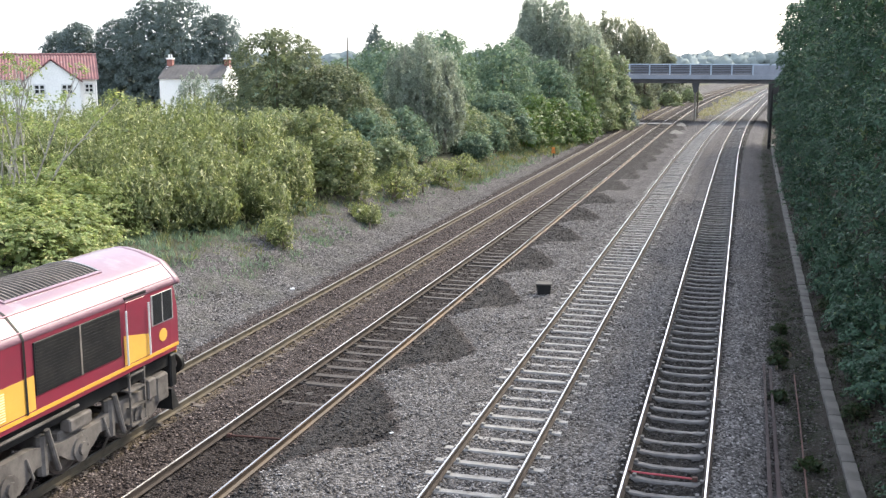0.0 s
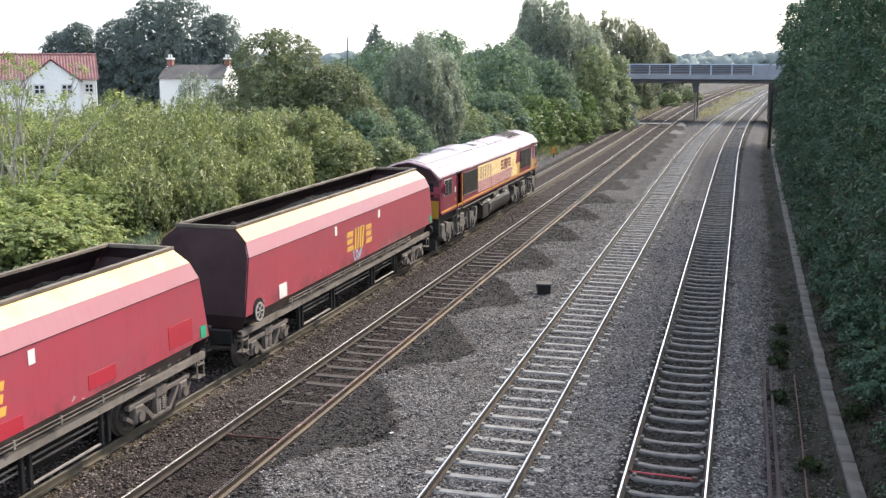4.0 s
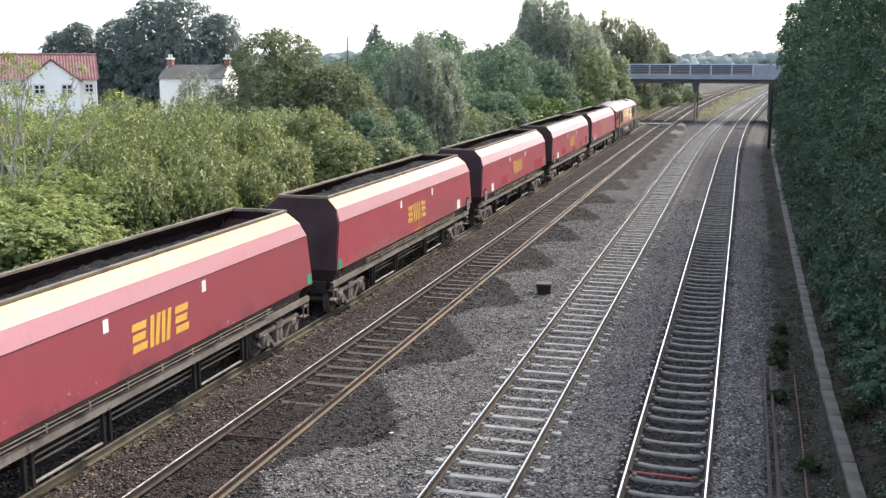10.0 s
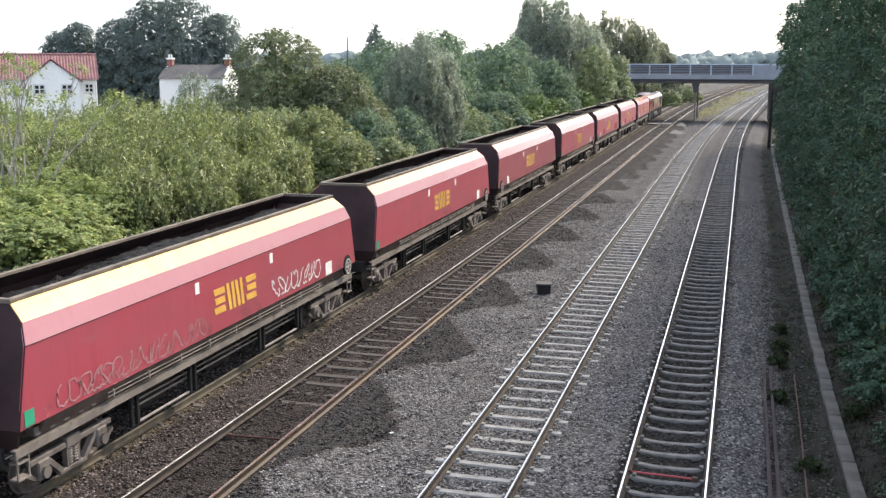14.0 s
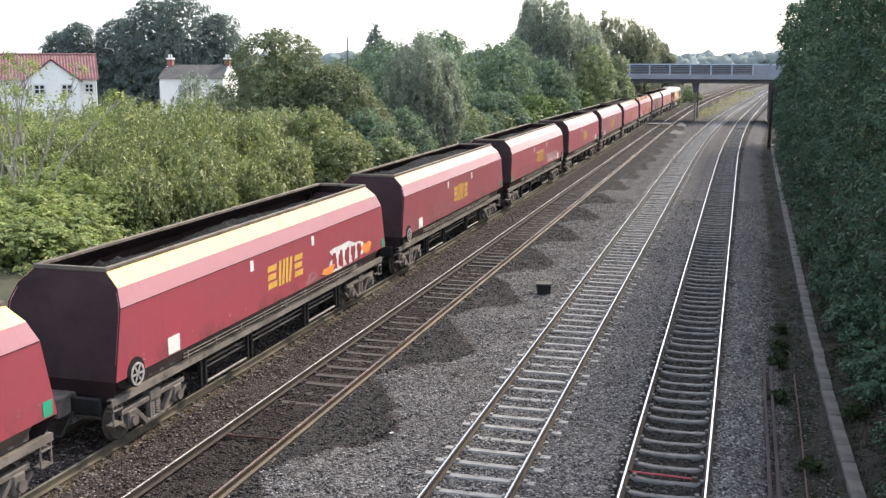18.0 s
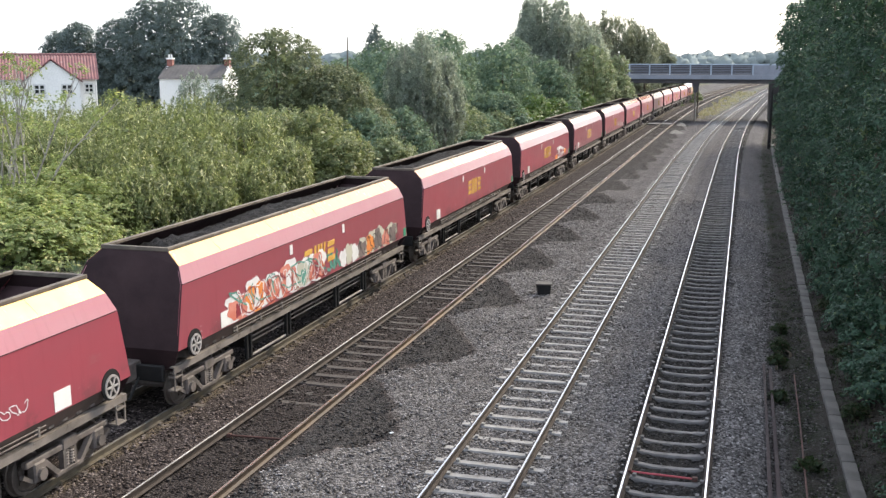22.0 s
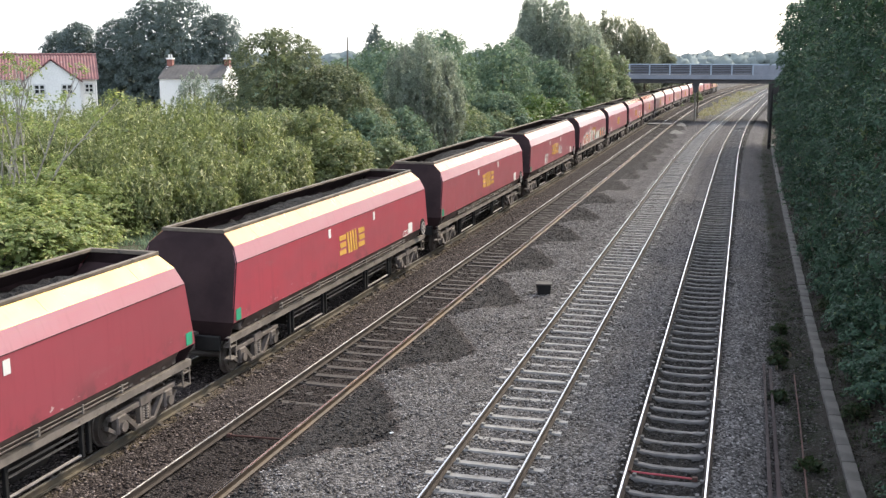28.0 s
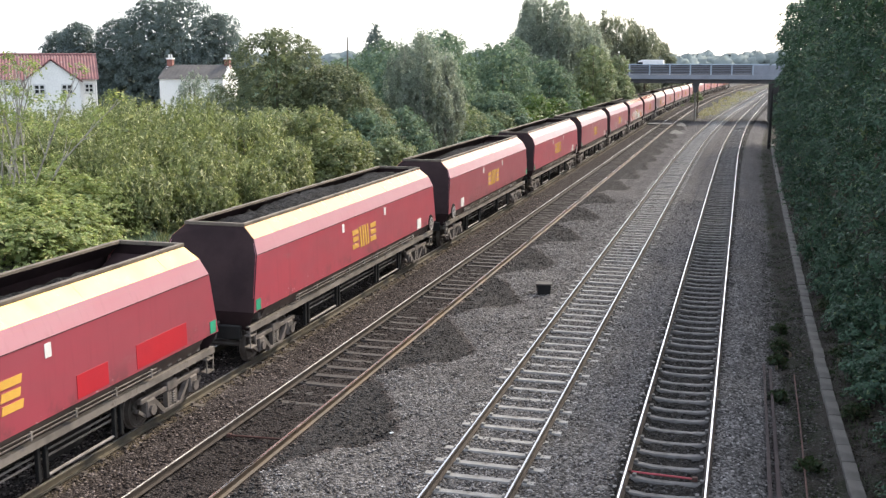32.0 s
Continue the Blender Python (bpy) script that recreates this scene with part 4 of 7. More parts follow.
grow([(-20.5, 76.5, 3.4, 2.0), (-19.2, 82.0, 2.6, 1.7)], L_OLIVE, "soft olive shrub on the bank", group="shrubs on the bank", clumps=380, per=15, size=0.18, aspect=0.4, base=0.05, stems=2, shape="dome", length=0.7, width=0.13, droop=0.4)
grow([(-19.5, 166, 2.6, 2.0), (-20.5, 176, 3.4, 2.4), (-17.5, 182, 2.0, 1.8), (-14.5, 207, 2.6, 2.2), (-12.0, 228, 2.6, 2.4), (6.5, 262, 1.4, 1.6)], L_OLIVE, "yellow-green shrub beyond the bridge", group="shrubs beyond the bridge", clumps=220, per=12, size=0.36, base=0.05, stems=2, shape="dome")
# great dark trees behind the houses
grow([(-99, 139, 10.8, 3.6), (-95, 138, 11.6, 3.8), (-89.0, 139, 12.2, 4.6), (-83.2, 138, 14.6, 6.2), (-77.6, 137, 15.2, 7.0), (-72.8, 139, 12.6, 5.0), (-104, 142, 7.0, 3.4)], L_DARK, "large dark oak tree behind the houses", "oak_tree", "tree", "oaks behind the houses", clumps=900, per=20, size=0.32, base=0.03, shape="dome", lumps=34, length=1.1, width=0.34, droop=0.25, core=1.6)
# farther trees behind the bank
grow([(-58, 128, 6.6, 4.4), (-51, 132, 6.4, 4.4), (-46, 126, 7.2, 4.0), (-40, 128, 7.8, 4.4), (-35.5, 124, 8.4, 4.2), (-31.5, 130, 7.8, 4.2), (-40, 92, 5.2, 4.0), (-36, 80, 5.6, 3.8), (-47, 100, 5.0, 4.0), (-33, 100, 7.0, 4.0)], L_BANK, "dark green tree in the field behind the bank", "tree", "tree", "trees behind the bank", clumps=420, per=13, size=0.34, base=0.03, shape="dome", lumps=16, length=0.9, width=0.26)
tree("conifer", (-49.8, 140, 0.9), 12.0, 2.4, L_DARK, "dark pointed conifer behind the trees", 77, "tree", blobs=[(0, 0, 3.0 + k * 1.0, 2.9 - k * 0.31, 2.9 - k * 0.31, 0.9) for k in range(8)] + [(0, 0, 11.0, 0.3, 0.3, 0.8)], clumps=700, per=14, size=0.34, length=0.7, width=0.2, droop=0.3, core=1.0)

# grey-green scrub before the cottage
grow([(-42.3, 76, 5.4, 1.9), (-40.4, 77, 4.4, 1.8), (-38.9, 76, 3.4, 1.8)], L_BIRCH, "grey-green scrub before the white cottage", group="scrub before the cottage", clumps=260, per=14, size=0.24, aspect=0.3, base=0.08, stems=2, shape="dome", form="shoot", length=0.9, width=0.13, droop=0.0)
# low growth at the foot of the right-hand trees
grow([(3.7, 19.5, 1.3, 0.9), (3.9, 22.5, 1.6, 1.0), (3.6, 26.0, 1.3, 0.9), (3.8, 30.5, 1.7, 1.0), (3.6, 35.5, 1.5, 0.9), (3.5, 41.5, 1.6, 1.0), (3.3, 28.0, 0.9, 0.7), (3.25, 33.0, 1.1, 0.8), (3.2, 38.5, 1.5, 0.9), (3.15, 45.0, 1.9, 1.0), (3.3, 50.0, 2.3, 1.1), (3.25, 55.5, 2.4, 1.1), (3.2, 61.0, 2.4, 1.1), (3.2, 67.0, 2.6, 1.2), (3.2, 74.0, 2.6, 1.2), (3.15, 82.0, 2.8, 1.2), (3.2, 91.0, 2.8, 1.2), (3.3, 100.0, 2.8, 1.2)], L_DEEP, "low dark green growth under the trees", group="growth under the trees", clumps=220, per=13, size=0.11, base=0.05, stems=2, shape="dome", length=0.35, width=0.08)

# the wall of trees on the right of the line: boughs that hang out, with deep gaps between
for i in range(15):
    y = 22 + i * 6.3
    x = 5.9 - 0.012 * y
    rr = random.Random(50 + i)
    hh = 14.2 + rr.uniform(-0.8, 1.4) - 0.06 * max(0, y - 60)
    lumps = []
    for j in range(30):
        z = 1.0 + (j + rr.random()) * (hh - 2.0) / 30
        r = rr.uniform(0.75, 1.55)
        lumps.append((rr.uniform(-1.75, 0.1) + 0.35 * r, rr.uniform(-3.1, 3.1), z, r, r * rr.uniform(1.0, 1.5), r * rr.uniform(0.55, 0.85)))
    for j in range(8):
        lumps.append((2.4 + rr.uniform(-0.4, 1.0), rr.uniform(-2.5, 2.5), 1.6 + j * (hh - 3.6) / 7.2, 2.2, 2.7, 1.7))
    near = y < 62
    tree("lineside_tree", (x, y, ground_z(x, y)), hh, 3, L_DEEP, "dense dark green tree hanging over the cess", 300 + i, "tree", "trees on the right of the line", blobs=lumps, clumps=2300 if near else 950, per=15, size=0.15 if near else 0.25, aspect=0.42, length=0.7, width=0.14, droop=0.6, rag=0.14, core=0.35)


# woods along the horizon
def far_woods():
    rng = np.random.default_rng(8)
    bl = []
    for x in np.arange(-700, 420, 4.5):
        y = 640 + 60 * math.sin(x * 0.011) + rng.uniform(-15, 15)
        bl.append((x, y, rng.uniform(3.0, 6.0), rng.uniform(5, 9), 6, rng.uniform(5.5, 7.5)))
    V, F = [], []
    n, k = 14, 7
    for cx, cy, cz, rx, ry, rz in bl:
        o = len(V)
        for j in range(k):
            e = -0.3 + (math.pi / 2 + 0.3) * j / (k - 1)
            for i in range(n):
                a = i * math.tau / n
                q = 1 + rng.uniform(-0.3, 0.2)
                V.append((cx + rx * q * math.cos(a) * math.cos(e), cy + ry * q * math.sin(a) * math.cos(e), cz + rz * q * math.sin(e)))
        for j in range(k - 1):
            for i in range(n):
                F.append((o + j * n + i, o + j * n + (i + 1) % n, o + (j + 1) * n + (i + 1) % n, o + (j + 1) * n + i))
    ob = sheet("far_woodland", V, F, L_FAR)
    tagged(ob, "woodland along the horizon in haze-tinted blue-green", "woodland", kind="stuff")


far_woods()

# ---- the train ----
M_PIPE = worn("pale_worn_pipe_steel", (0.27, 0.25, 0.24), (0.18, 0.16, 0.15), 2.0, 0.5, 0.2, 40, 0.05, (0.12, 0.10, 0.09))
def bar(p, q, w, h, bm=None):
    """A square bar from p to q, w across and h high."""
    bm = bm or bmesh.new()
    p, q = Vector(p), Vector(q)
    d = (q - p).normalized()
    a = d.cross(Vector((0, 0, 1))) if abs(d.z) < 0.95 else Vector((1, 0, 0))
    a.normalize()
    b = a.cross(d)
    rings = [[c + a * i * w / 2 + b * j * h / 2 for i, j in ((-1, -1), (1, -1), (1, 1), (-1, 1))] for c in (p, q)]
    return loft(rings, bm)


def wheelset(r, parent, y, z=None):
    """Two flanged wheels on an axle; its origin lies on the axle."""
    bm = bmesh.new()
    cyl((-0.95, 0, 0), (0.95, 0, 0), 0.075, 10, bm)
    for s in (-1, 1):
        prof = [(0.68, 0.10), (0.66, r + 0.028), (0.69, r + 0.028), (0.70, r), (0.80, r - 0.006), (0.81, r - 0.06), (0.76, r - 0.09), (0.74, 0.17), (0.83, 0.14), (0.83, 0.10)]
        rings = [[(s * x, q * math.cos(a), q * math.sin(a)) for x, q in prof] for a in [k * math.tau / 20 for k in range(21)]]
        loft(rings, bm, close=True, caps=False)
        for k in range(4):
            a = k * math.tau / 4 + 0.4
            cyl((s * 0.765, 0.5 * r * math.cos(a), 0.5 * r * math.sin(a)), (s * 0.785, 0.5 * r * math.cos(a), 0.5 * r * math.sin(a)), 0.05, 6, bm)
    ob = part("wheelset", bm, M_WHEEL, parent, "worn steel wheels on an axle")
    ob.location = (0, y, r)
    return ob




def wagon_bogie(parent, yc):
    bm = bmesh.new()
    for s in (-1, 1):
        x0, x1 = s * 0.96, s * 1.08
        a, b = min(x0, x1), max(x0, x1)
        box(a, b, -1.25, 1.25, 0.62, 0.74, 0.02, bm)
        for q in (-1, 1):
            box(a - 0.03, b + 0.03, q * 0.9 - 0.17, q * 0.9 + 0.17, 0.28, 0.66, 0.03, bm)
            bar((s * 1.02, q * 0.74, 0.60), (s * 1.02, q * 0.34, 0.22), 0.11, 0.10, bm)
            bar((s * 1.02, q * 0.16, 0.24), (s * 1.02, q * 0.16, 0.62), 0.11, 0.08, bm)
            cyl((s * 1.05, q * 0.9, 0.43), (s * 1.17, q * 0.9, 0.43), 0.115, 12, bm)
            bar((s * 1.02, q * 1.05, 0.32), (s * 1.02, q * 1.32, 0.5), 0.08, 0.08, bm)
        box(a, b, -0.42, 0.42, 0.15, 0.25, 0.02, bm)
        box(a - 0.02, b + 0.02, -0.22, 0.22, 0.60, 0.82, 0.02, bm)
    box(-0.97, 0.97, -0.17, 0.17, 0.5, 0.8, 0.02, bm)
    bg = part("bogie", bm, M_DARKSTEEL, parent, "dusty cast steel bogie")
    bg.location = (0, yc, 0)
    for s in (-1, 1):
        for q in (-0.07, 0.07):
            y = q * 2.3 * 0.5
            rings = [[(s * 1.03 + r * math.cos(a), y + r * math.sin(a), 0.27 + k * 0.0275) for a in [i * math.tau / 8 for i in range(8)]] for k, r in enumerate((0.05, 0.068) * 6)]
            bm = loft(rings)
            part("spring", bm, M_SOLE, bg)
    for q in (-0.9, 0.9):
        w = wheelset(0.42, bg, q)
    return bg


HALF = 7.85
SIDE = [(0.82, 3.585), (1.155, 3.28), (1.30, 2.91), (1.32, 1.49)]


def end_y(z):
    """Half length of the body, longer towards its foot."""
    return float(np.interp(z, [0.98, 1.49, 2.955, 3.6], [7.85, 8.05, 7.72, 7.45]))


def gold_mark(parent, s, x_of, y0, y1, z0, z1, material, lean=0.10):
    """The operator's mark, as plain slanted blocks of paint in three groups."""
    w = (y1 - y0)
    groups = [("stack", 0.0, 0.24), ("slant", 0.28, 0.68), ("stack2", 0.73, 1.0)]
    def slab(name, ya, yb, za, zb, sh):
        pts = [(ya - sh, za), (yb - sh, za), (yb + sh, zb), (ya + sh, zb)]
        bm = loft([[(s * (x_of(z) + d), y, z) for y, z in pts] for d in (0.002, 0.010)])
        part(name, bm, material, parent)
    h = z1 - z0
    if s < 0:
        flip = lambda u: 1 - u
    else:
        flip = lambda u: u
    for kind, a, b in groups:
        a, b = sorted((flip(a), flip(b)))
        ya, yb = y0 + a * w, y0 + b * w
        if kind == "slant":
            n = 4
            for k in range(n):
                c = ya + (k + 0.5) * (yb - ya) / n
                slab("mark_bar", c - 0.07, c + 0.07, z0, z1, 0.07 * (1 if k % 2 else 0.6))
        else:
            for k in range(3):
                zc = z0 + (k + 0.5) * h / 3
                slab("mark_bar", ya + (0.05 if kind == "stack2" else 0), yb - (0.05 if k == 1 else 0.0), zc - h * 0.115, zc + h * 0.115, 0.02)


def side_x(z):
    return float(np.interp(z, [1.49, 2.91, 3.28, 3.585], [1.32, 1.30, 1.155, 0.82]))


def plate(parent, name, s, x_of, y0, y1, z0, z1, material, label="", lift=0.004):
    bm = loft([[(s * (x_of(z) + d), y, z) for y, z in ((y0, z0), (y1, z0), (y1, z1), (y0, z1))] for d in (lift - 0.002, lift + 0.006)])
    return part(name, bm, material, parent, label)


def coal_load(seed, fill):
    rng = np.random.default_rng(seed)
    nx, ny = 14, 120
    V, F = [], []
    for j in range(ny + 1):
        y = -7.1 + 14.2 * j / ny
        u = abs(y) / 7.3
        hump = fill + 0.06 * math.sin(y * 0.8 + seed) - (0.5 * max(0, u - 0.8) / 0.2)
        for i in range(nx + 1):
            x = -0.93 + 1.86 * i / nx
            V.append((x, y, hump - 0.22 * (x / 0.98) ** 2 + rng.normal(0, 0.035)))
    for j in range(ny):
        for i in range(nx):
            a = j * (nx + 1) + i
            F.append((a, a + 1, a + nx + 2, a + nx + 1))
    return V, F


def build_wagon(seed=1, fill=3.46):
    """A bogie hopper wagon; +y is its front, the hand wheel stands at the back."""
    t = thing("hopper_wagon", (0, 0, 0), "crimson bogie coal hopper wagon with black ends", "wagon", "coal hopper wagons")
    # body sides: folded sheets with thickness
    for s in (-1, 1):
        # top and shoulder sheets carry the glare as paler paint
        for name, run, mat, label in (("top_sheet", SIDE[:2], M_TOPGLARE, "glossy red upper sheet, sun glare in its colour"), ("shoulder_sheet", SIDE[1:3], M_SHOULDER, "pink-red shoulder sheet, sky sheen in its colour"), ("body_side", SIDE[2:], M_FADED, "crimson painted side sheet")):
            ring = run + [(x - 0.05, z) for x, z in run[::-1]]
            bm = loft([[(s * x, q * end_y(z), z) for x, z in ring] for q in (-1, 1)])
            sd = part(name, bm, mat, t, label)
        for k in range(-2, 3):
            y = k * 2.95 + 0.3
            bm = bmesh.new()
            (xa, za), (xb, zb) = SIDE[:2]
            bar((s * (xa + 0.001), y, za), (s * (xb + 0.001), y, zb), 0.014, 0.004, bm)
            part("seam_strip", bm, M_TOPGLARE, sd)
        part("waist_beading", cyl((s * 1.302, -7.73, 2.905), (s * 1.302, 7.73, 2.905), 0.008, 6), M_ENDBLACK, sd)
        lin = [(x - 0.058, z) for x, z in SIDE] + [(x - 0.075, z) for x, z in SIDE[::-1]]
        part("lining", loft([[(s * x, y, z) for x, z in lin] for y in (-7.4, 7.4)]), M_ENDBLACK, t, "coal-black inner lining")
        # top rail of the opening
        part("rim", box(min(s * 0.75, s * 0.85), max(s * 0.75, s * 0.85), -7.47, 7.47, 3.57, 3.65, 0.012), M_RIM, t, "rusty top rail")
        # dark lower edge and hand rails
        bm = loft([[(s * x, y, z) for x, z in ((1.315, 1.49), (1.10, 1.14), (1.06, 1.14), (1.25, 1.49))] for y in (-HALF + 0.5, HALF - 0.5)])
        part("lower_skirt", bm, M_SKIRT, t, "sooty brown lower skirt")
        for z in (1.27, 1.35):
            part("hand_pipe", cyl((s * 1.27, -5.4, z), (s * 1.27, 5.4, z), 0.014, 6), M_DARKSTEEL, t)
        for k in range(-4, 5):
            bm = box(min(s * 1.13, s * 1.285), max(s * 1.13, s * 1.285), k * 1.3 - 0.03, k * 1.3 + 0.03, 1.20, 1.38, 0.008)
            part("pipe_bracket", bm, M_SOLE, t)
        # solebar: a channel
        ch = [(1.20, 0.97), (1.20, 1.12), (1.08, 1.12), (1.08, 1.095), (1.17, 1.095), (1.17, 0.995), (1.08, 0.995), (1.08, 0.97)]
        part("solebar", loft([[(s * x, y, z) for x, z in ch] for y in (-8.05, 8.05)]), M_SOLE, t, "dusty tan steel solebar")
        for y in (-4.2, -1.8, 1.8, 4.2):
            for d in (-0.11, 0.11):
                part("hopper_leg", box(min(s * 1.02, s * 1.10), max(s * 1.02, s * 1.10), y + d - 0.045, y + d + 0.045, 0.26, 0.98, 0.01), M_GRILLE, t)
        part("air_pipe", cyl((s * 1.05, -4.1, 0.30), (s * 1.05, -1.9, 0.30), 0.032, 8), M_PIPE, t, "bright worn steel pipe")
        part("air_pipe", cyl((s * 1.05, 1.9, 0.30), (s * 1.05, 4.1, 0.30), 0.032, 8), M_PIPE, t, "bright worn steel pipe")
        for z in (0.60, 0.72):
            part("brake_rod", cyl((s * 0.95, -4.2, z), (s * 0.95, 4.2, z), 0.025, 6), M_SOLE, t)
        # plates and marks
        gold_mark(t, s, side_x, -1.12, 1.10, 1.86, 2.52, M_GOLD)
        for y in (-2.0, 1.85):
            plate(t, "data_label", s, side_x, y - 0.09, y + 0.09, 2.56, 2.82, M_WHITE, "small white label")
        plate(t, "white_panel", s, side_x, -6.09, -5.61, 1.52, 1.89, M_WHITE, "white data panel")
        plate(t, "marker_plate", s, side_x, 7.66, 7.92, 1.52, 1.80, M_GREEN, "green end marker plate")
        # hand wheel on a black disc that paints the shade of its recess
        hw = part("hand_wheel_recess", cyl((s * 1.305, -7.35, 1.52), (s * 1.335, -7.35, 1.52), 0.31, 20), M_GRILLE, t, "black disc for the recess shade")
        bm = bmesh.new()
        loft([[(s * x, -7.35 + r * math.cos(a), 1.48 + r * math.sin(a)) for x, r in ((1.345, 0.24), (1.37, 0.24), (1.37, 0.195), (1.345, 0.195))] for a in [k * math.tau / 18 for k in range(19)]], bm, True, False)
        for k in range(3):
            a = k * math.pi / 3
            bar((s * 1.36, -7.35 - 0.22 * math.cos(a), 1.48 - 0.22 * math.sin(a)), (s * 1.36, -7.35 + 0.22 * math.cos(a), 1.48 + 0.22 * math.sin(a)), 0.02, 0.04, bm)
        part("hand_wheel", bm, M_WHEELPALE, hw, "pale hand brake wheel")
        # step irons at the corners
        for q in (-1, 1):
            for z in (0.55, 0.85):
                part("step_tread", box(min(s * 1.0, s * 1.2), max(s * 1.0, s * 1.2), q * 7.85 - 0.16, q * 7.85 + 0.16, z, z + 0.03), M_SOLE, t)
            for d in (-0.15, 0.15):
                part("step_hanger", bar((s * 1.17, q * 7.85 + d, 0.55), (s * 1.17, q * 7.85 + d, 1.0), 0.03, 0.03), M_SOLE, t)
            # valve gear over the bogies
            for k in range(5):
                y = q * (5.7 + 0.42 * k)
                part("valve", box(min(s * 0.95, s * 1.16), max(s * 0.95, s * 1.16), y - 0.09, y + 0.09, 1.17, 1.30 + 0.06 * (k % 3), 0.02), M_DARKSTEEL, t)
    for q in (-1, 1):
        # end sheet: full section at the top, drawn in below
        pts = [(0.0, 3.57), (0.81, 3.57), (1.145, 3.275), (1.29, 2.91), (1.31, 1.49), (1.05, 0.98), (0.0, 0.98)]
        ring = pts + [(-x, z) for x, z in pts[-2:0:-1]]
        bm = loft([[(x, q * (end_y(z) + d), z) for x, z in ring] for d in (-0.03, 0.012)])
        e = part("end_sheet", bm, M_ENDBLACK, t, "grimy black end sheet")
        part("end_rim", box(-0.85, 0.85, q * 7.44 - 0.05, q * 7.44 + 0.05, 3.56, 3.65, 0.012), M_RIM, t, "rusty top rail")
        # sloping floor inside the hopper
        a, b = q * 7.38, q * 4.6
        bm = loft([[(-0.9, a, 3.35), (0.9, a, 3.35), (0.9, a, 3.30), (-0.9, a, 3.30)], [(-1.0, b, 2.1), (1.0, b, 2.1), (1.0, b, 2.05), (-1.0, b, 2.05)]])
        part("slope_sheet", bm, M_ENDBLACK, t)
        # headstock and coupler in black: the deep shadow between wagons, as colour
        part("headstock", box(-0.95, 0.95, min(q * 8.0, q * 8.12), max(q * 8.0, q * 8.12), 0.78, 1.14, 0.02), M_GRILLE, t)
        part("coupler", box(-0.14, 0.14, min(q * 8.1, q * 8.97), max(q * 8.1, q * 8.97), 0.72, 1.02, 0.04), M_GRILLE, t)
        part("brake_hose", tube([(0.35, q * 8.1, 0.85), (0.4, q * 8.6, 0.5), (0.3, q * 8.95, 0.6)], 0.03, 0.03), M_GRILLE, t)
        wagon_bogie(t, q * 6.3)
    # hoppers under the floor
    for y in (-3.0, 0.0, 3.0):
        bm = loft([[(-0.95, y - 1.35, 1.3), (0.95, y - 1.35, 1.3), (0.95, y + 1.35, 1.3), (-0.95, y + 1.35, 1.3)], [(-0.7, y - 0.5, 0.32), (0.7, y - 0.5, 0.32), (0.7, y + 0.5, 0.32), (-0.7, y + 0.5, 0.32)]])
        part("discharge_hopper", bm, M_GRILLE, t)
    part("centre_sill", box(-0.3, 0.3, -8.5, 8.5, 0.80, 1.2, 0.02), M_DARKSTEEL, t)
    V, F = coal_load(seed, fill)
    sheet("coal_load", V, F, M_COAL, t, "black crushed coal load", smooth=False)
    return t


def side_ribbon(points, width, x_of, s, lift):
    """A painted stroke on a wagon side through (y, z) points."""
    V, F = [], []
    n = len(points)
    for i, (y, z) in enumerate(points):
        y2, z2 = points[min(i + 1, n - 1)]
        y1, z1 = points[max(i - 1, 0)]
        d = math.hypot(y2 - y1, z2 - z1) or 1
        ny, nz = -(z2 - z1) / d * width / 2, (y2 - y1) / d * width / 2
        for k in (-1, 1):
            V.append((s * (x_of(z + k * nz) + lift), y + k * ny, z + k * nz))
    for i in range(n - 1):
        F.append((2 * i, 2 * i + 1, 2 * i + 3, 2 * i + 2))
    return V, F


def paint_marks(wagon, s, y0, y1, z0, z1, n, width, material, seed, label, lift=0.007):
    """Loose sprayed strokes in a patch of a wagon side."""
    rng = random.Random(seed)
    V, F = [], []
    for i in range(n):
        c = y0 + (i + 0.5) * (y1 - y0) / n
        w = (y1 - y0) / n
        a, b = rng.uniform(0.5, 1.3), rng.uniform(0, 6.3)
        pts = []
        for k in range(15):
            u = k / 14
            pts.append((c + w * 0.55 * math.sin(u * math.tau * a + b), z0 + (z1 - z0) * (0.5 + 0.48 * math.sin(u * math.pi * (1 + 2 * rng.random() * 0.2) * 1.5 + b * 2))))
        v, f = side_ribbon(pts, width, side_x, s, lift + i * 0.0004)
        F += [tuple(q + len(V) for q in g) for g in f]
        V += v
    ob = sheet("sprayed_tag", V, F, material, wagon, label)
    ob["kind"] = "stuff"
    return ob


def blob_patch(wagon, s, y0, y1, z0, z1, material, seed, label, lift):
    """A rounded, lumpy patch of sprayed colour."""
    rng = random.Random(seed)
    n = 26
    cy, cz = (y0 + y1) / 2, (z0 + z1) / 2
    pts = []
    for k in range(n):
        a = k * math.tau / n
        r = 1 + 0.16 * math.sin(3 * a + seed) + 0.10 * math.sin(7 * a + 2 * seed) + rng.uniform(-0.04, 0.04)
        sq = max(abs(math.cos(a)), abs(math.sin(a))) ** 0.5
        z = min(max(cz + (z1 - z0) / 2 * r * math.sin(a) / sq, 1.51), 2.9)
        pts.append((cy + (y1 - y0) / 2 * r * math.cos(a) / sq, z))
    bm = loft([[(s * (side_x(z) + d), y, z) for y, z in pts] for d in (lift, lift + 0.003)])
    return part("paint_patch", bm, material, wagon, label)


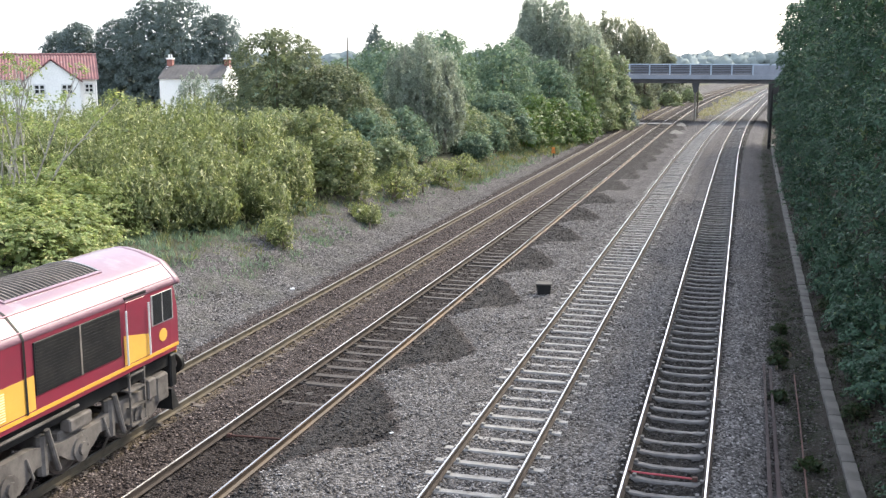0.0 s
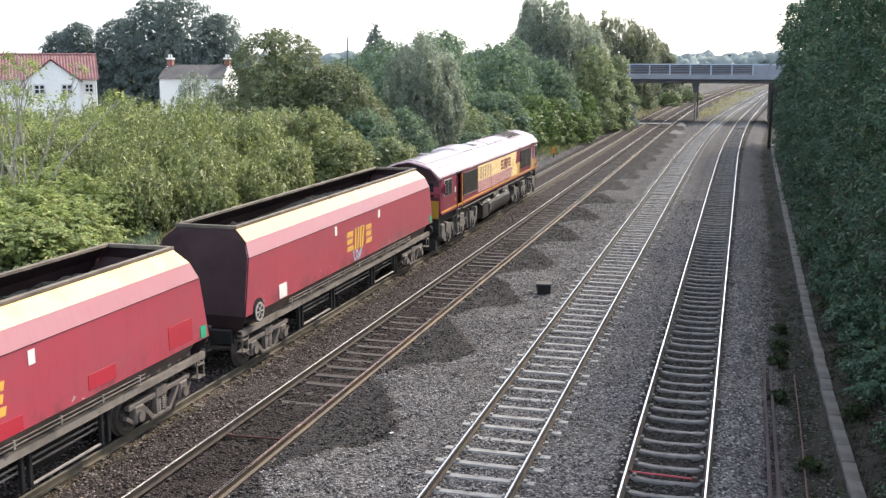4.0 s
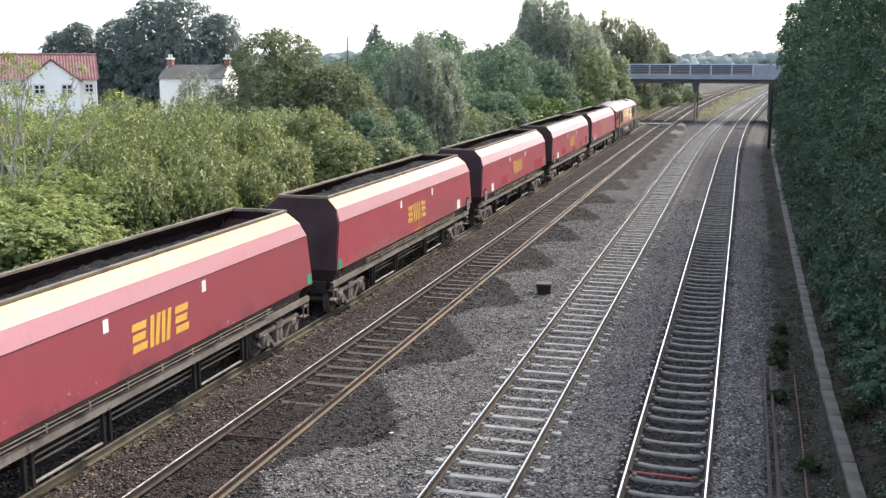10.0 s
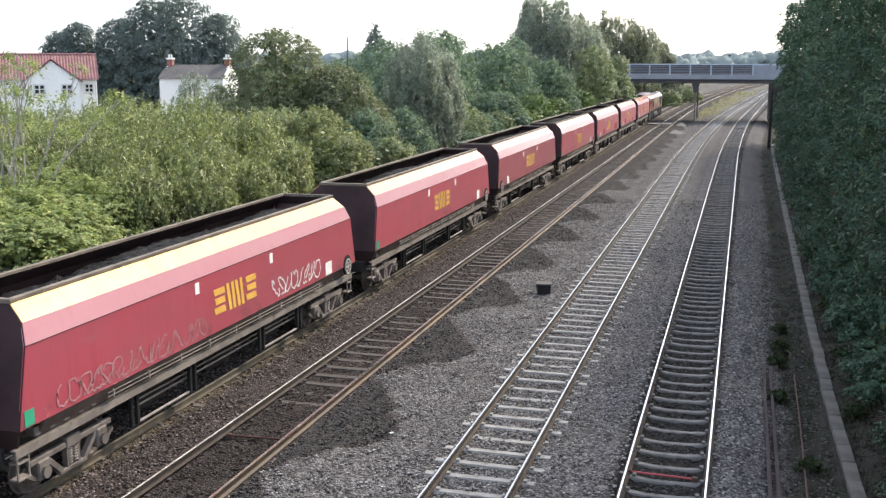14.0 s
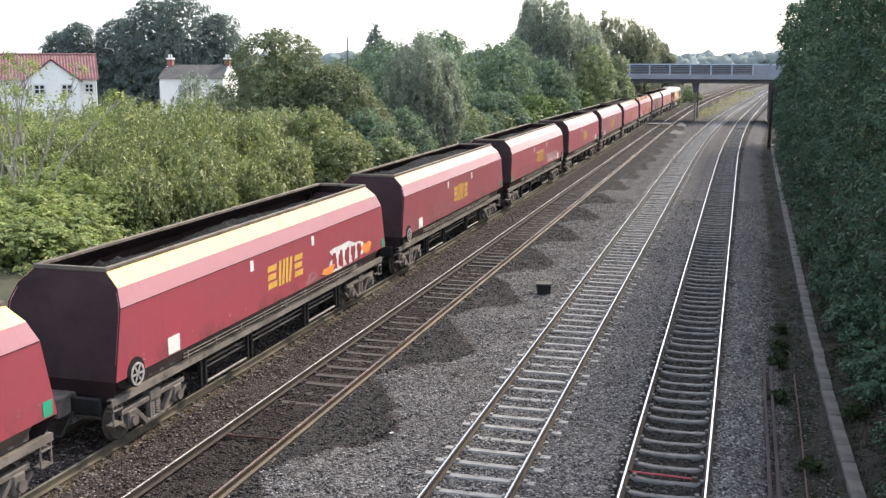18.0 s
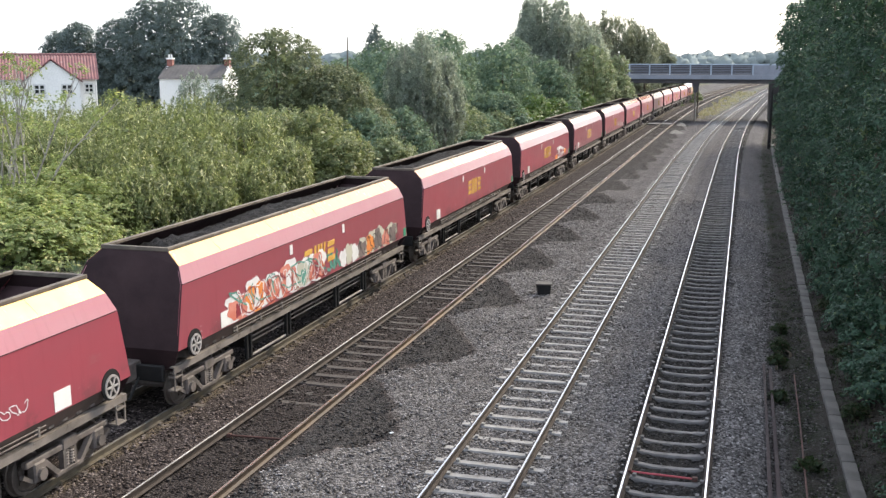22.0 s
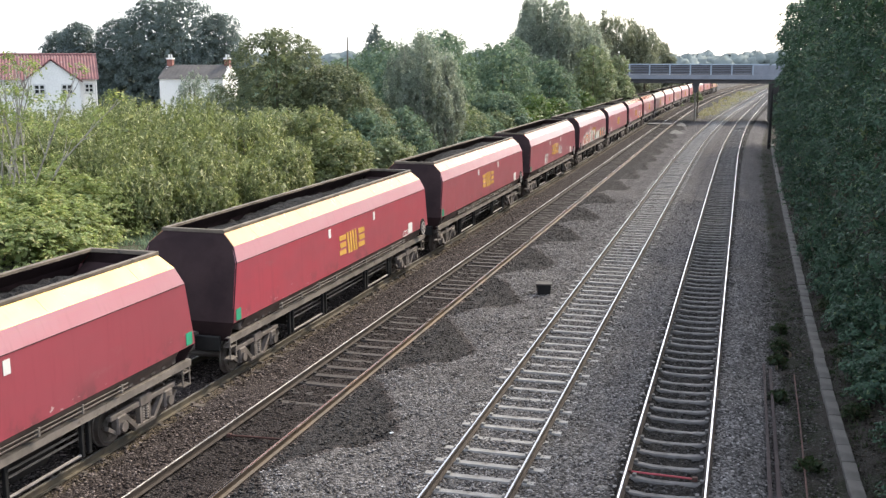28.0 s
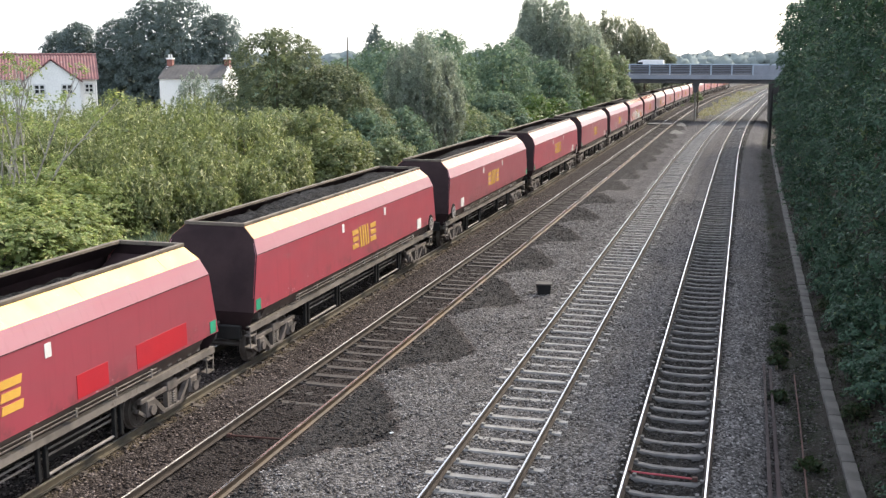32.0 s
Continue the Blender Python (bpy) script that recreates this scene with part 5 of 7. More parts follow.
M_SPRAYW = worn("white_spray_paint", (0.72, 0.71, 0.70), (0.62, 0.60, 0.60), 2, 0.6, 0, 60, 0.0)
M_SPRAYG = worn("faint_grey_spray_paint", (0.40, 0.22, 0.23), (0.34, 0.16, 0.17), 2, 0.6, 0, 60, 0.0)
M_SPRAYB = worn("pale_blue_spray_paint", (0.35, 0.48, 0.62), (0.42, 0.52, 0.6), 2, 0.6, 0, 60, 0.0)
M_SPRAYO = worn("orange_spray_paint", (0.80, 0.28, 0.06), (0.7, 0.22, 0.05), 2, 0.6, 0, 60, 0.0)
M_SPRAYR = worn("salmon_spray_paint", (0.62, 0.24, 0.18), (0.55, 0.14, 0.08), 2, 0.6, 0, 60, 0.0)
M_SPRAYT = worn("teal_spray_paint", (0.10, 0.28, 0.22), (0.14, 0.34, 0.27), 2, 0.6, 0, 60, 0.0)
M_SPRAYK = worn("black_spray_paint", (0.04, 0.035, 0.035), (0.06, 0.05, 0.05), 2, 0.6, 0, 60, 0.0)
M_SPRAYGREY = worn("warm_grey_spray_paint", (0.21, 0.16, 0.145), (0.16, 0.125, 0.115), 2, 0.6, 0, 60, 0.0)
M_SPRAYY = worn("buff_spray_paint", (0.52, 0.50, 0.40), (0.45, 0.44, 0.36), 2, 0.6, 0, 60, 0.0)

# ---- the locomotive ----
LOCO_SEC = [(1.32, 1.66), (1.32, 3.03), (1.31, 3.09), (1.28, 3.145), (1.25, 3.18), (1.04, 3.40), (1.00, 3.44), (0.93, 3.485), (0.86, 3.515), (0.45, 3.66), (0.08, 3.73)]


def loco_bogie(parent, yc):
    bm = bmesh.new()
    for s in (-1, 1):
        a, b = sorted((s * 1.02, s * 1.20))
        # frame: thick at the pivots, dropped between
        prof = [(-2.85, 0.60), (-2.72, 0.86), (-2.45, 1.0), (-1.4, 1.02), (-1.0, 0.93), (-0.6, 0.84), (0.6, 0.84), (1.0, 0.93), (1.4, 1.02), (2.45, 1.0), (2.72, 0.86), (2.85, 0.60), (2.62, 0.42), (2.35, 0.34), (1.78, 0.34), (1.55, 0.48), (1.30, 0.62), (0.62, 0.62), (0.40, 0.46), (0.22, 0.38), (-0.22, 0.38), (-0.40, 0.46), (-0.62, 0.62), (-1.30, 0.62), (-1.55, 0.48), (-1.78, 0.34), (-2.35, 0.34), (-2.62, 0.42)]
        prism(prof, "x", a, b, bm)
        for y in (-2.05, 0.0, 2.05):
            cyl((s * 1.02, y, 0.54), (s * 1.24, y, 0.54), 0.25, 14, bm)
            cyl((s * 1.22, y, 0.54), (s * 1.30, y, 0.54), 0.13, 12, bm)
            box(a, b + 0.03, y - 0.13, y + 0.13, 0.30, 0.42, 0.03, bm)
        for y in (-1.05, 1.05):
            cyl((s * 1.12, y, 0.42), (s * 1.12, y, 1.15), 0.12, 10, bm)
            cyl((s * 1.24, y + 0.32, 0.40), (s * 1.24, y + 0.05, 1.25), 0.055, 8, bm)
        box(a, b + 0.06, -0.35, 0.35, 0.95, 1.2, 0.03, bm)
        for y in (-2.45, 2.45):
            box(min(s * 1.05, s * 1.28), max(s * 1.05, s * 1.28), y - 0.16, y + 0.16, 0.75, 1.18, 0.03, bm)
    box(-1.1, 1.1, -0.5, 0.5, 0.55, 1.0, 0.03, bm)
    bg = part("bogie", bm, M_LOCODIRT, parent, "dusty grey cast bogie frame")
    bg.location = (0, yc, 0)
    for y in (-2.05, 0.0, 2.05):
        wheelset(0.53, bg, y)
    for s in (-1, 1):
        for y in (-1.55, 0.75):
            part("sand_pipe", tube([(s * 1.2, y, 0.9), (s * 1.25, y + 0.1, 0.5), (s * 0.95, y + 0.3, 0.12)], 0.03, 0.025), M_LOCODIRT, bg)
    return bg


M_LOCODIRT = worn("road_grey_dirt_on_steel", (0.155, 0.139, 0.127), (0.066, 0.058, 0.053), 2.2, 0.8, 0.1, 40, 0.2, (0.04, 0.036, 0.033))
# Recess shade put into the yellow of the vestibule wall.
M_VESTIBULE = worn("recess_shade_vestibule_yellow", (0.10, 0.062, 0.018), (0.05, 0.035, 0.018), 1.5, 0.6, 0, 40, 0.0)
M_TANK = worn("dark_grey_tank_paint", (0.028, 0.027, 0.027), (0.045, 0.042, 0.04), 1.2, 0.45, 0.1, 40, 0.08, (0.10, 0.085, 0.075))
M_ROOFGREY = worn("sooty_grey_roof_paint", (0.14, 0.14, 0.145), (0.20, 0.19, 0.19), 1.3, 0.5, 0.1, 40, 0.08, (0.07, 0.065, 0.065))
# Maroon greyed towards lavender: the roof's white glare put into the colour.
M_ROOFMAROON = worn("sheen_greyed_roof_maroon", (0.21, 0.105, 0.135), (0.175, 0.09, 0.115), 0.7, 0.5, 0, 60, 0.03, (0.25, 0.19, 0.205), (0.50, 0.76))
M_SOOT = worn("sooty_grey_roof_paint", (0.185, 0.155, 0.172), (0.23, 0.185, 0.205), 1.0, 0.5, 0.0, 40, 0.06, (0.11, 0.10, 0.108))
M_SOOT.node_tree.nodes["Principled BSDF"].inputs["Coat Weight"].default_value = 0.4
M_CABFRAME = worn("grey_cab_window_frame", (0.34, 0.33, 0.32), (0.28, 0.27, 0.26), 2, 0.5, 0, 40, 0.0)
# Maroon darkened to hold the shadow on the cab ends under the hood.
M_CABDARK = worn("hood_shade_maroon", (0.055, 0.012, 0.018), (0.028, 0.012, 0.014), 1.2, 0.5, 0, 40, 0.0)
# Paler than the roof: the highlight along its crease, put into the strip.
M_RAINSTRIP = worn("highlight_pink_rain_strip", (0.50, 0.27, 0.30), (0.42, 0.22, 0.25), 2, 0.45, 0, 40, 0.0)
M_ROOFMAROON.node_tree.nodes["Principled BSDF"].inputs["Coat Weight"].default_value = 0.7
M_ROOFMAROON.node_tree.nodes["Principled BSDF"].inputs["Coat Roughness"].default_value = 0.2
M_LIGHTLENS = worn("clear_lamp_lens", (0.30, 0.30, 0.28), (0.22, 0.22, 0.21), 2, 0.15, 0, 40, 0.0)
M_TAILRED = worn("red_tail_lens", (0.35, 0.01, 0.01), (0.3, 0.01, 0.01), 2, 0.2, 0, 40, 0.0)


def flat_x(z):
    return 1.32


def build_loco():
    t = thing("diesel_locomotive", (0, 0, 0), "maroon and gold freight diesel locomotive with yellow end", "locomotive")
    # body between the cabs' ends; recess for the rear door
    low = [(1.32, 1.66), (1.32, 3.03)]
    for y0, y1 in ((-9.75, -7.70), (-6.85, 9.75)):
        for s in (-1, 1):
            part("body_side", box(min(s * 1.24, s * 1.32), max(s * 1.24, s * 1.32), y0, y1, 1.66, 3.03, 0.006), M_MAROON, t)
    for s in (-1, 1):
        part("door_recess", box(min(s * 1.10, s * 1.16), max(s * 1.10, s * 1.16), -7.70, -6.85, 1.5, 3.2), M_VESTIBULE, t, "yellow vestibule wall, recess shade in its colour")
        for y in (-7.68, -6.88):
            part("door_handrail", cyl((s * 1.35, y, 1.55), (s * 1.35, y, 2.9), 0.022, 8), M_ORANGE if y > -7 else M_MAROON, t)
    # roof: the curved part over all the length
    sec = [(1.335, 3.02)] + LOCO_SEC[2:]
    inner = [(x * 0.93, z - 0.07) for x, z in sec]
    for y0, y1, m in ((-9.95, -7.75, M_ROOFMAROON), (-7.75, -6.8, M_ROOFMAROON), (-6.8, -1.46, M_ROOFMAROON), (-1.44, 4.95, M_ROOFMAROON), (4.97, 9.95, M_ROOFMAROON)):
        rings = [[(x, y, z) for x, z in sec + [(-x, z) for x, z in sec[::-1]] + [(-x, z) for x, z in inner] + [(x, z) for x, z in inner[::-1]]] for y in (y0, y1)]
        part("roof_panel", loft(rings, caps=False), m, t, "maroon roof section greyed by painted sky sheen", smooth=True)
    for y in (-1.45, 4.96):
        rings = [[(x * 1.004, yy, z + 0.012) for x, z in [(1.335, 1.7)] + sec + [(-x, z) for x, z in sec[::-1]] + [(-1.335, 1.7)]] for yy in (y - 0.03, y + 0.03)]
        bm = loft(rings, close=False)
        part("body_seam", bm, M_GRILLE, t)
    for s in (-1, 1):
        for x, z in ((1.275, 3.16), (1.02, 3.43)):
            part("rain_strip", cyl((s * x, -9.9, z), (s * x, 9.9, z), 0.013, 6), M_RAINSTRIP, t, "rain strip along the roof in a painted highlight")
    # rounded roof ends
    for q in (-1, 1):
        rings = []
        for d, sc in ((9.94, 1.0), (10.12, 0.995), (10.24, 0.975)):
            up = [(x * sc, z - (1 - sc) * 1.2) for x, z in sec]
            low = [(x * 0.955 * sc, z - 0.05 - (1 - sc) * 1.2) for x, z in sec]
            rings.append([(x, q * d, z) for x, z in up + [(-x, z) for x, z in up[::-1]] + [(-x, z) for x, z in low] + low[::-1]])
        bm = loft(rings, close=True)
        part("roof_hood", bm, M_ROOFMAROON, t, "overhanging roof hood", smooth=True)
        part("roof_end", loft([[(x * 0.955, q * (9.95 + d), z - 0.06) for x, z in sec + [(-x, z) for x, z in sec[::-1]]] for d in (0.0, 0.02)]), M_CABDARK, t, "maroon roof end, hood shade in its colour")
        # cab end: raked windscreen over a yellow front
        part("cab_corner", loft([[(x, q * y, z) for x, y, z in ((-1.32, 9.74, zz), (-1.30, yy, zz), (1.30, yy, zz), (1.32, 9.74, zz))] for zz, yy in ((1.66, 10.07), (2.45, 10.07), (3.04, 9.92))]), M_MAROON, t)
        part("window_surround", loft([[(x, q * (y + d), z) for x, y, z in ((-1.24, 10.075, 2.18), (1.24, 10.075, 2.18), (1.2, 9.94, 3.03), (-1.2, 9.94, 3.03))] for d in (0.0, 0.012)]), M_CABDARK, t, "maroon window surround, hood shade in its colour")
        part("yellow_front", loft([[(x, q * (10.075 + d), z) for x, z in ((-1.22, 1.45), (1.22, 1.45), (1.235, 2.16), (-1.235, 2.16))] for d in (0.0, 0.03)]), M_YELLOW, t, "yellow warning front")
        for s in (-1, 1):
            w = part("windscreen", loft([[(s * x, q * (y + d), z) for x, y, z in ((0.05, 10.06, 2.30), (1.02, 10.06, 2.30), (0.98, 9.975, 2.86), (0.05, 9.975, 2.86))] for d in (0.016, 0.026)]), M_GLASS, t, "dark windscreen pane")
            part("wiper", bar((s * 0.25, q * 10.115, 2.27), (s * 0.55, q * 10.07, 2.7), 0.02, 0.02), M_GRILLE, w)
            part("headlight", cyl((s * 0.85, q * 10.10, 1.72), (s * 0.85, q * 10.13, 1.72), 0.12, 14), M_LIGHTLENS, t, "round clear headlight")
            part("tail_lamp", cyl((s * 0.58, q * 10.10, 1.72), (s * 0.58, q * 10.13, 1.72), 0.08, 12), M_TAILRED, t, "red tail lamp")
            b = part("buffer", cyl((s * 0.87, q * 10.05, 1.06), (s * 0.87, q * 10.5, 1.06), 0.12, 14), M_DARKSTEEL, t)
            part("buffer_head", cyl((s * 0.87, q * 10.5, 1.06), (s * 0.87, q * 10.62, 1.06), 0.24, 18), M_GRILLE, b)
            part("guard_iron", box(min(s * 0.95, s * 1.25), max(s * 0.95, s * 1.25), min(q * 9.2, q * 9.7), max(q * 9.2, q * 9.7), 0.55, 1.15, 0.05), M_LOCODIRT, t)
            # cab steps
            y = 8.4 if q > 0 else -7.3
            for z in (0.42, 0.78, 1.14, 1.46):
                part("cab_step", box(min(s * 1.08, s * 1.32), max(s * 1.08, s * 1.32), y - 0.27, y + 0.27, z, z + 0.035), M_LOCODIRT, t)
            for d in (-0.27, 0.27):
                part("step_hanger", bar((s * 1.29, y + d, 0.42), (s * 1.29, y + d, 1.6), 0.04, 0.04), M_LOCODIRT, t)
        part("headstock", box(-1.22, 1.22, min(q * 9.85, q * 10.08), max(q * 9.85, q * 10.08), 0.72, 1.45, 0.03), M_GRILLE, t)
        part("snow_plough", loft([[(x, q * y, z) for x, y, z in ((-1.15, 9.95, 0.18), (1.15, 9.95, 0.18), (1.1, 10.02, 0.62), (-1.1, 10.02, 0.62))], [(x, q * y, z) for x, y, z in ((-1.15, 10.25, 0.18), (1.15, 10.25, 0.18), (1.1, 10.1, 0.62), (-1.1, 10.1, 0.62))]]), M_GRILLE, t)
        part("coupler", box(-0.15, 0.15, min(q * 10.1, q * 10.66), max(q * 10.1, q * 10.66), 0.75, 1.05, 0.04), M_DARKSTEEL, t)
    # solebar: red edge, yellow line
    for s in (-1, 1):
        part("solebar", box(min(s * 1.22, s * 1.325), max(s * 1.22, s * 1.325), -9.95, 9.95, 1.56, 1.655, 0.01), M_MAROON, t)
        part("yellow_line", box(min(s * 1.32, s * 1.332), max(s * 1.32, s * 1.332), -10.02, 10.02, 1.655, 1.725), M_ORANGE, t, "orange-yellow body line")
        # gold band with slanted ends
        def band(name, pts, m, lift, label=""):
            bm = loft([[(s * (1.32 + d), y, z) for y, z in pts] for d in (lift, lift + 0.005)])
            return part(name, bm, m, t, label)
        band("gold_band", [(-4.05, 2.26), (3.2, 2.26), (2.8, 1.75), (5.2, 1.75), (5.2, 2.36), (3.85, 2.36), (4.25, 2.98), (-4.05, 2.98)], M_GOLD, 0.003, "gold side band with zigzag ends")
        band("gold_band", [(7.95, 1.75), (8.9, 1.75), (8.9, 2.18), (7.95, 2.36)], M_GOLD, 0.013)
        for k in range(26):
            z = 1.80 + k * 0.046
            for ya, yb, m in (((-4.05, 4.0 + 0.25 * (z - 2.36) / 0.62 * 1.2, M_RIBCREAM),) if z > 2.27 else ((-4.05, 2.8 + 0.4 * (z - 1.75) / 0.51, M_RIBPINK), (2.84 + 0.4 * (z - 1.75) / 0.51, 4.4, M_RIBCREAM))):
                part("body_rib", box(min(s * 1.322, s * 1.342), max(s * 1.322, s * 1.342), ya, yb, z, z + 0.020), m, t)
        gold_mark(t, s, lambda z: 1.335, 0.55, 2.75, 2.36, 2.86, M_MAROON)
        # fleet number, as plain bars
        for k in range(5):
            y = -3.7 + k * 0.46
            band("number_bar", [(y, 2.34), (y + 0.24, 2.34), (y + 0.34, 2.90), (y + 0.10, 2.90)], M_MAROON, 0.016)
        for y0, y1 in ((-6.62, -4.15), (5.22, 7.85)):
            g = part("side_grille", box(min(s * 1.31, s * 1.345), max(s * 1.31, s * 1.345), y0, y1, 1.98, 2.93, 0.01), M_GRILLE, t, "black radiator grille")
            for k in range(15):
                z = 2.03 + k * 0.06
                part("grille_slat", box(min(s * 1.34, s * 1.352), max(s * 1.34, s * 1.352), y0 + 0.04, y1 - 0.04, z, z + 0.03), M_GRILLE, g)
            part("grille_frame", box(min(s * 1.34, s * 1.358), max(s * 1.34, s * 1.358), (y0 + y1) / 2 - 0.025, (y0 + y1) / 2 + 0.025, 1.98, 2.93) if y0 > 0 else box(min(s * 1.34, s * 1.358), max(s * 1.34, s * 1.358), y0, y1, 1.96, 1.99), M_SOLE, g)
        # cab side windows
        for ya, yb in ((-9.62, -8.45), (9.0, 9.85)):
            w = part("cab_side_window", box(min(s * 1.31, s * 1.335), max(s * 1.31, s * 1.335), ya, yb, 2.28, 2.94, 0.01), M_CABFRAME, t, "pale framed cab window")
            n = 2
            for k in range(n):
                u0, u1 = ya + 0.05 + k * (yb - ya - 0.06) / n, ya + 0.05 + (k + 1) * (yb - ya - 0.06) / n - 0.05
                part("pane", box(min(s * 1.333, s * 1.342), max(s * 1.333, s * 1.342), u0, u1, 2.31, 2.93), M_GLASS, w)
        part("front_door", box(min(s * 1.315, s * 1.33), max(s * 1.315, s * 1.33), 8.08, 8.78, 1.76, 3.0, 0.006), M_MAROON, t)
        for y in (8.02, 8.84):
            part("door_handrail", cyl((s * 1.37, y, 1.75), (s * 1.37, y, 2.85), 0.022, 8), M_FRAME, t, "white door handrail")
        band("crest", [(9.42 + 0.16 * math.cos(a), 2.02 + 0.14 * math.sin(a)) for a in [k * math.tau / 14 for k in range(14)]], M_GOLD, 0.004, "round gold crest")
        plate(t, "data_label", s, flat_x, -7.98, -7.80, 1.92, 2.06, M_YELLOW)
        plate(t, "data_label", s, flat_x, -8.02, -7.86, 2.28, 2.5, M_FRAME)
        m = part("mirror", box(min(s * 1.34, s * 1.42), max(s * 1.34, s * 1.42), -9.80, -9.70, 2.42, 2.82, 0.02), M_MAROON, t)
        # canopy over the rear door
        part("door_canopy", bar((s * 1.34, -7.72, 3.06), (s * 1.34, -6.83, 3.06), 0.06, 0.06), M_GRILLE, t)
        part("door_canopy", bar((s * 1.30, 8.05, 3.08), (s * 1.30, 8.82, 3.08), 0.07, 0.05), M_GRILLE, t)
        # tank and boxes between the bogies
        prof = [(0.55, 0.36), (0.98, 0.36), (1.10, 0.40), (1.20, 0.49), (1.255, 0.62), (1.27, 0.78), (1.255, 0.94), (1.19, 1.08), (1.08, 1.16), (0.55, 1.18)]
        part("fuel_tank", loft([[(s * x, y, z) for x, z in prof] for y in (-1.5, 2.95)]), M_TANK, t, "dark grey fuel tank")
        part("battery_box", box(min(s * 0.7, s * 1.25), max(s * 0.7, s * 1.25), -2.75, -1.62, 0.40, 1.15, 0.03), M_TANK, t)
        for ya in (-0.7, 1.35):
            part("air_filter", box(min(s * 0.95, s * 1.27), max(s * 0.95, s * 1.27), ya, ya + 1.15, 1.2, 1.38, 0.03), M_LOCODIRT, t)
        part("pipe_run", cyl((s * 1.24, -6.5, 1.40), (s * 1.24, 6.5, 1.40), 0.035, 8), M_LOCODIRT, t)
        part("pipe_run", tube([(s * 1.2, -3.6, 1.35), (s * 1.28, -3.2, 1.1), (s * 1.26, -2.4, 1.22), (s * 1.26, -1.6, 1.25)], 0.03, 0.03), M_LOCODIRT, t)
    part("underframe", box(-1.15, 1.15, -9.9, 9.9, 1.2, 1.6, 0.02), M_GRILLE, t)
    part("fuel_tank_core", box(-0.6, 0.6, -1.5, 2.95, 0.4, 1.2), M_TANK, t)
    # roof fittings, laid on the curve of the roof
    def on_roof(name, x0, x1, y0, y1, lift, m, label="", parent=t, thick=0.02):
        xs = [x0 + (x1 - x0) * k / 8 for k in range(9)]
        z_of = lambda x: float(np.interp(abs(x), [p[0] for p in LOCO_SEC[::-1][:-1]], [p[1] for p in LOCO_SEC[::-1][:-1]]))
        top = [(x, z_of(x) + lift) for x in xs]
        ring = top + [(x, z - thick - lift) for x, z in top[::-1]]
        return part(name, loft([[(x, y, z) for x, z in ring] for y in (y0, y1)]), m, parent, label)
    g = on_roof("roof_fan_grille", -0.78, 0.72, 5.35, 8.15, 0.012, M_GRILLE, "dark roof fan grille")
    for k in range(22):
        on_roof("grille_slat", -0.74, 0.68, 5.42 + k * 0.124, 5.46 + k * 0.124, 0.026, M_DARKSTEEL, "", g)
    on_roof("roof_fan_frame", 0.70, 0.76, 5.30, 8.20, 0.03, M_ROOFMAROON)
    on_roof("roof_fan_frame", -1.05, -0.78, 5.30, 8.20, 0.03, M_ROOFGREY, "pale grey grille surround")
    on_roof("roof_fan_frame", -0.9, 0.74, 8.15, 8.21, 0.03, M_ROOFGREY)
    on_roof("roof_fan_frame", -0.9, 0.74, 5.29, 5.35, 0.03, M_ROOFMAROON)
    for y0 in (0.75, 2.35):
        on_roof("hatch_gap", -0.66, 0.66, y0 - 0.03, y0 + 1.53, 0.006, M_GRILLE)
        on_roof("roof_hatch", -0.63, 0.63, y0, y0 + 1.5, 0.016, M_ROOFMAROON, "flat maroon roof hatch")
    on_roof("soot_patch", -1.0, 0.62, -9.9, -4.7, 0.018, M_SOOT, "sooty grey stain along the roof")
    on_roof("soot_patch", -1.0, 0.62, -4.7, 0.6, 0.018, M_SOOT, "sooty grey stain along the roof")
    prof = [(-0.85, 3.5), (0.62, 3.50), (0.60, 3.64), (0.48, 3.72), (0.25, 3.79), (-0.1, 3.82), (-0.45, 3.80), (-0.72, 3.70), (-0.84, 3.58)]
    part("silencer_cover", loft([[(x, y, z - (0.14 if k in (0, 5) else 0.05 if k in (1, 4) else 0)) for x, z in prof] for k, y in enumerate((-4.6, -4.45, -4.2, -2.2, -1.95, -1.8))]), M_SOOT, t, "sooty grey exhaust silencer cover")
    part("exhaust_outlet", box(0.0, 0.42, -1.25, -0.65, 3.70, 3.80, 0.03), M_FRAME, t, "pale exhaust outlet box")
    part("roof_vent", box(-0.9, -0.3, -6.0, -5.5, 3.45, 3.66, 0.03), M_SOOT, t)
    loco_bogie(t, 6.55)
    loco_bogie(t, -6.55)
    return t


M_RIBCREAM = worn("cream_rib_paint", (0.86, 0.72, 0.42), (0.80, 0.66, 0.36), 2, 0.5, 0, 60, 0.0)
M_RIBPINK = worn("faded_pink_rib_paint", (0.60, 0.34, 0.33), (0.54, 0.28, 0.28), 2, 0.5, 0, 60, 0.0)
LOCO = build_loco()
first = build_wagon()
WAGONS = [first] + [copy_thing(first, pose(0, 0, 0)) for i in range(17)]
# the loads stand at different heights
rng_load = random.Random(31)
for w in WAGONS:
    for o in w.children:
        if o.name.startswith("coal_load"):
            o.location.z = rng_load.uniform(-0.14, 0.10)
# wagons that run the other way round
TURNED = {3, 5, 6, 11, 12, 13, 15}


def mark(i, y0, y1, z0, z1, n, width, material, label, lift=0.007):
    """Sprayed strokes on the visible side of wagon i, given from its leading end."""
    s, f = (-1, -1) if i in TURNED else (1, 1)
    a, b = sorted((f * y0, f * y1))
    paint_marks(WAGONS[i], s, a, b, z0, z1, n, width, material, i * 7 + n, label, lift)


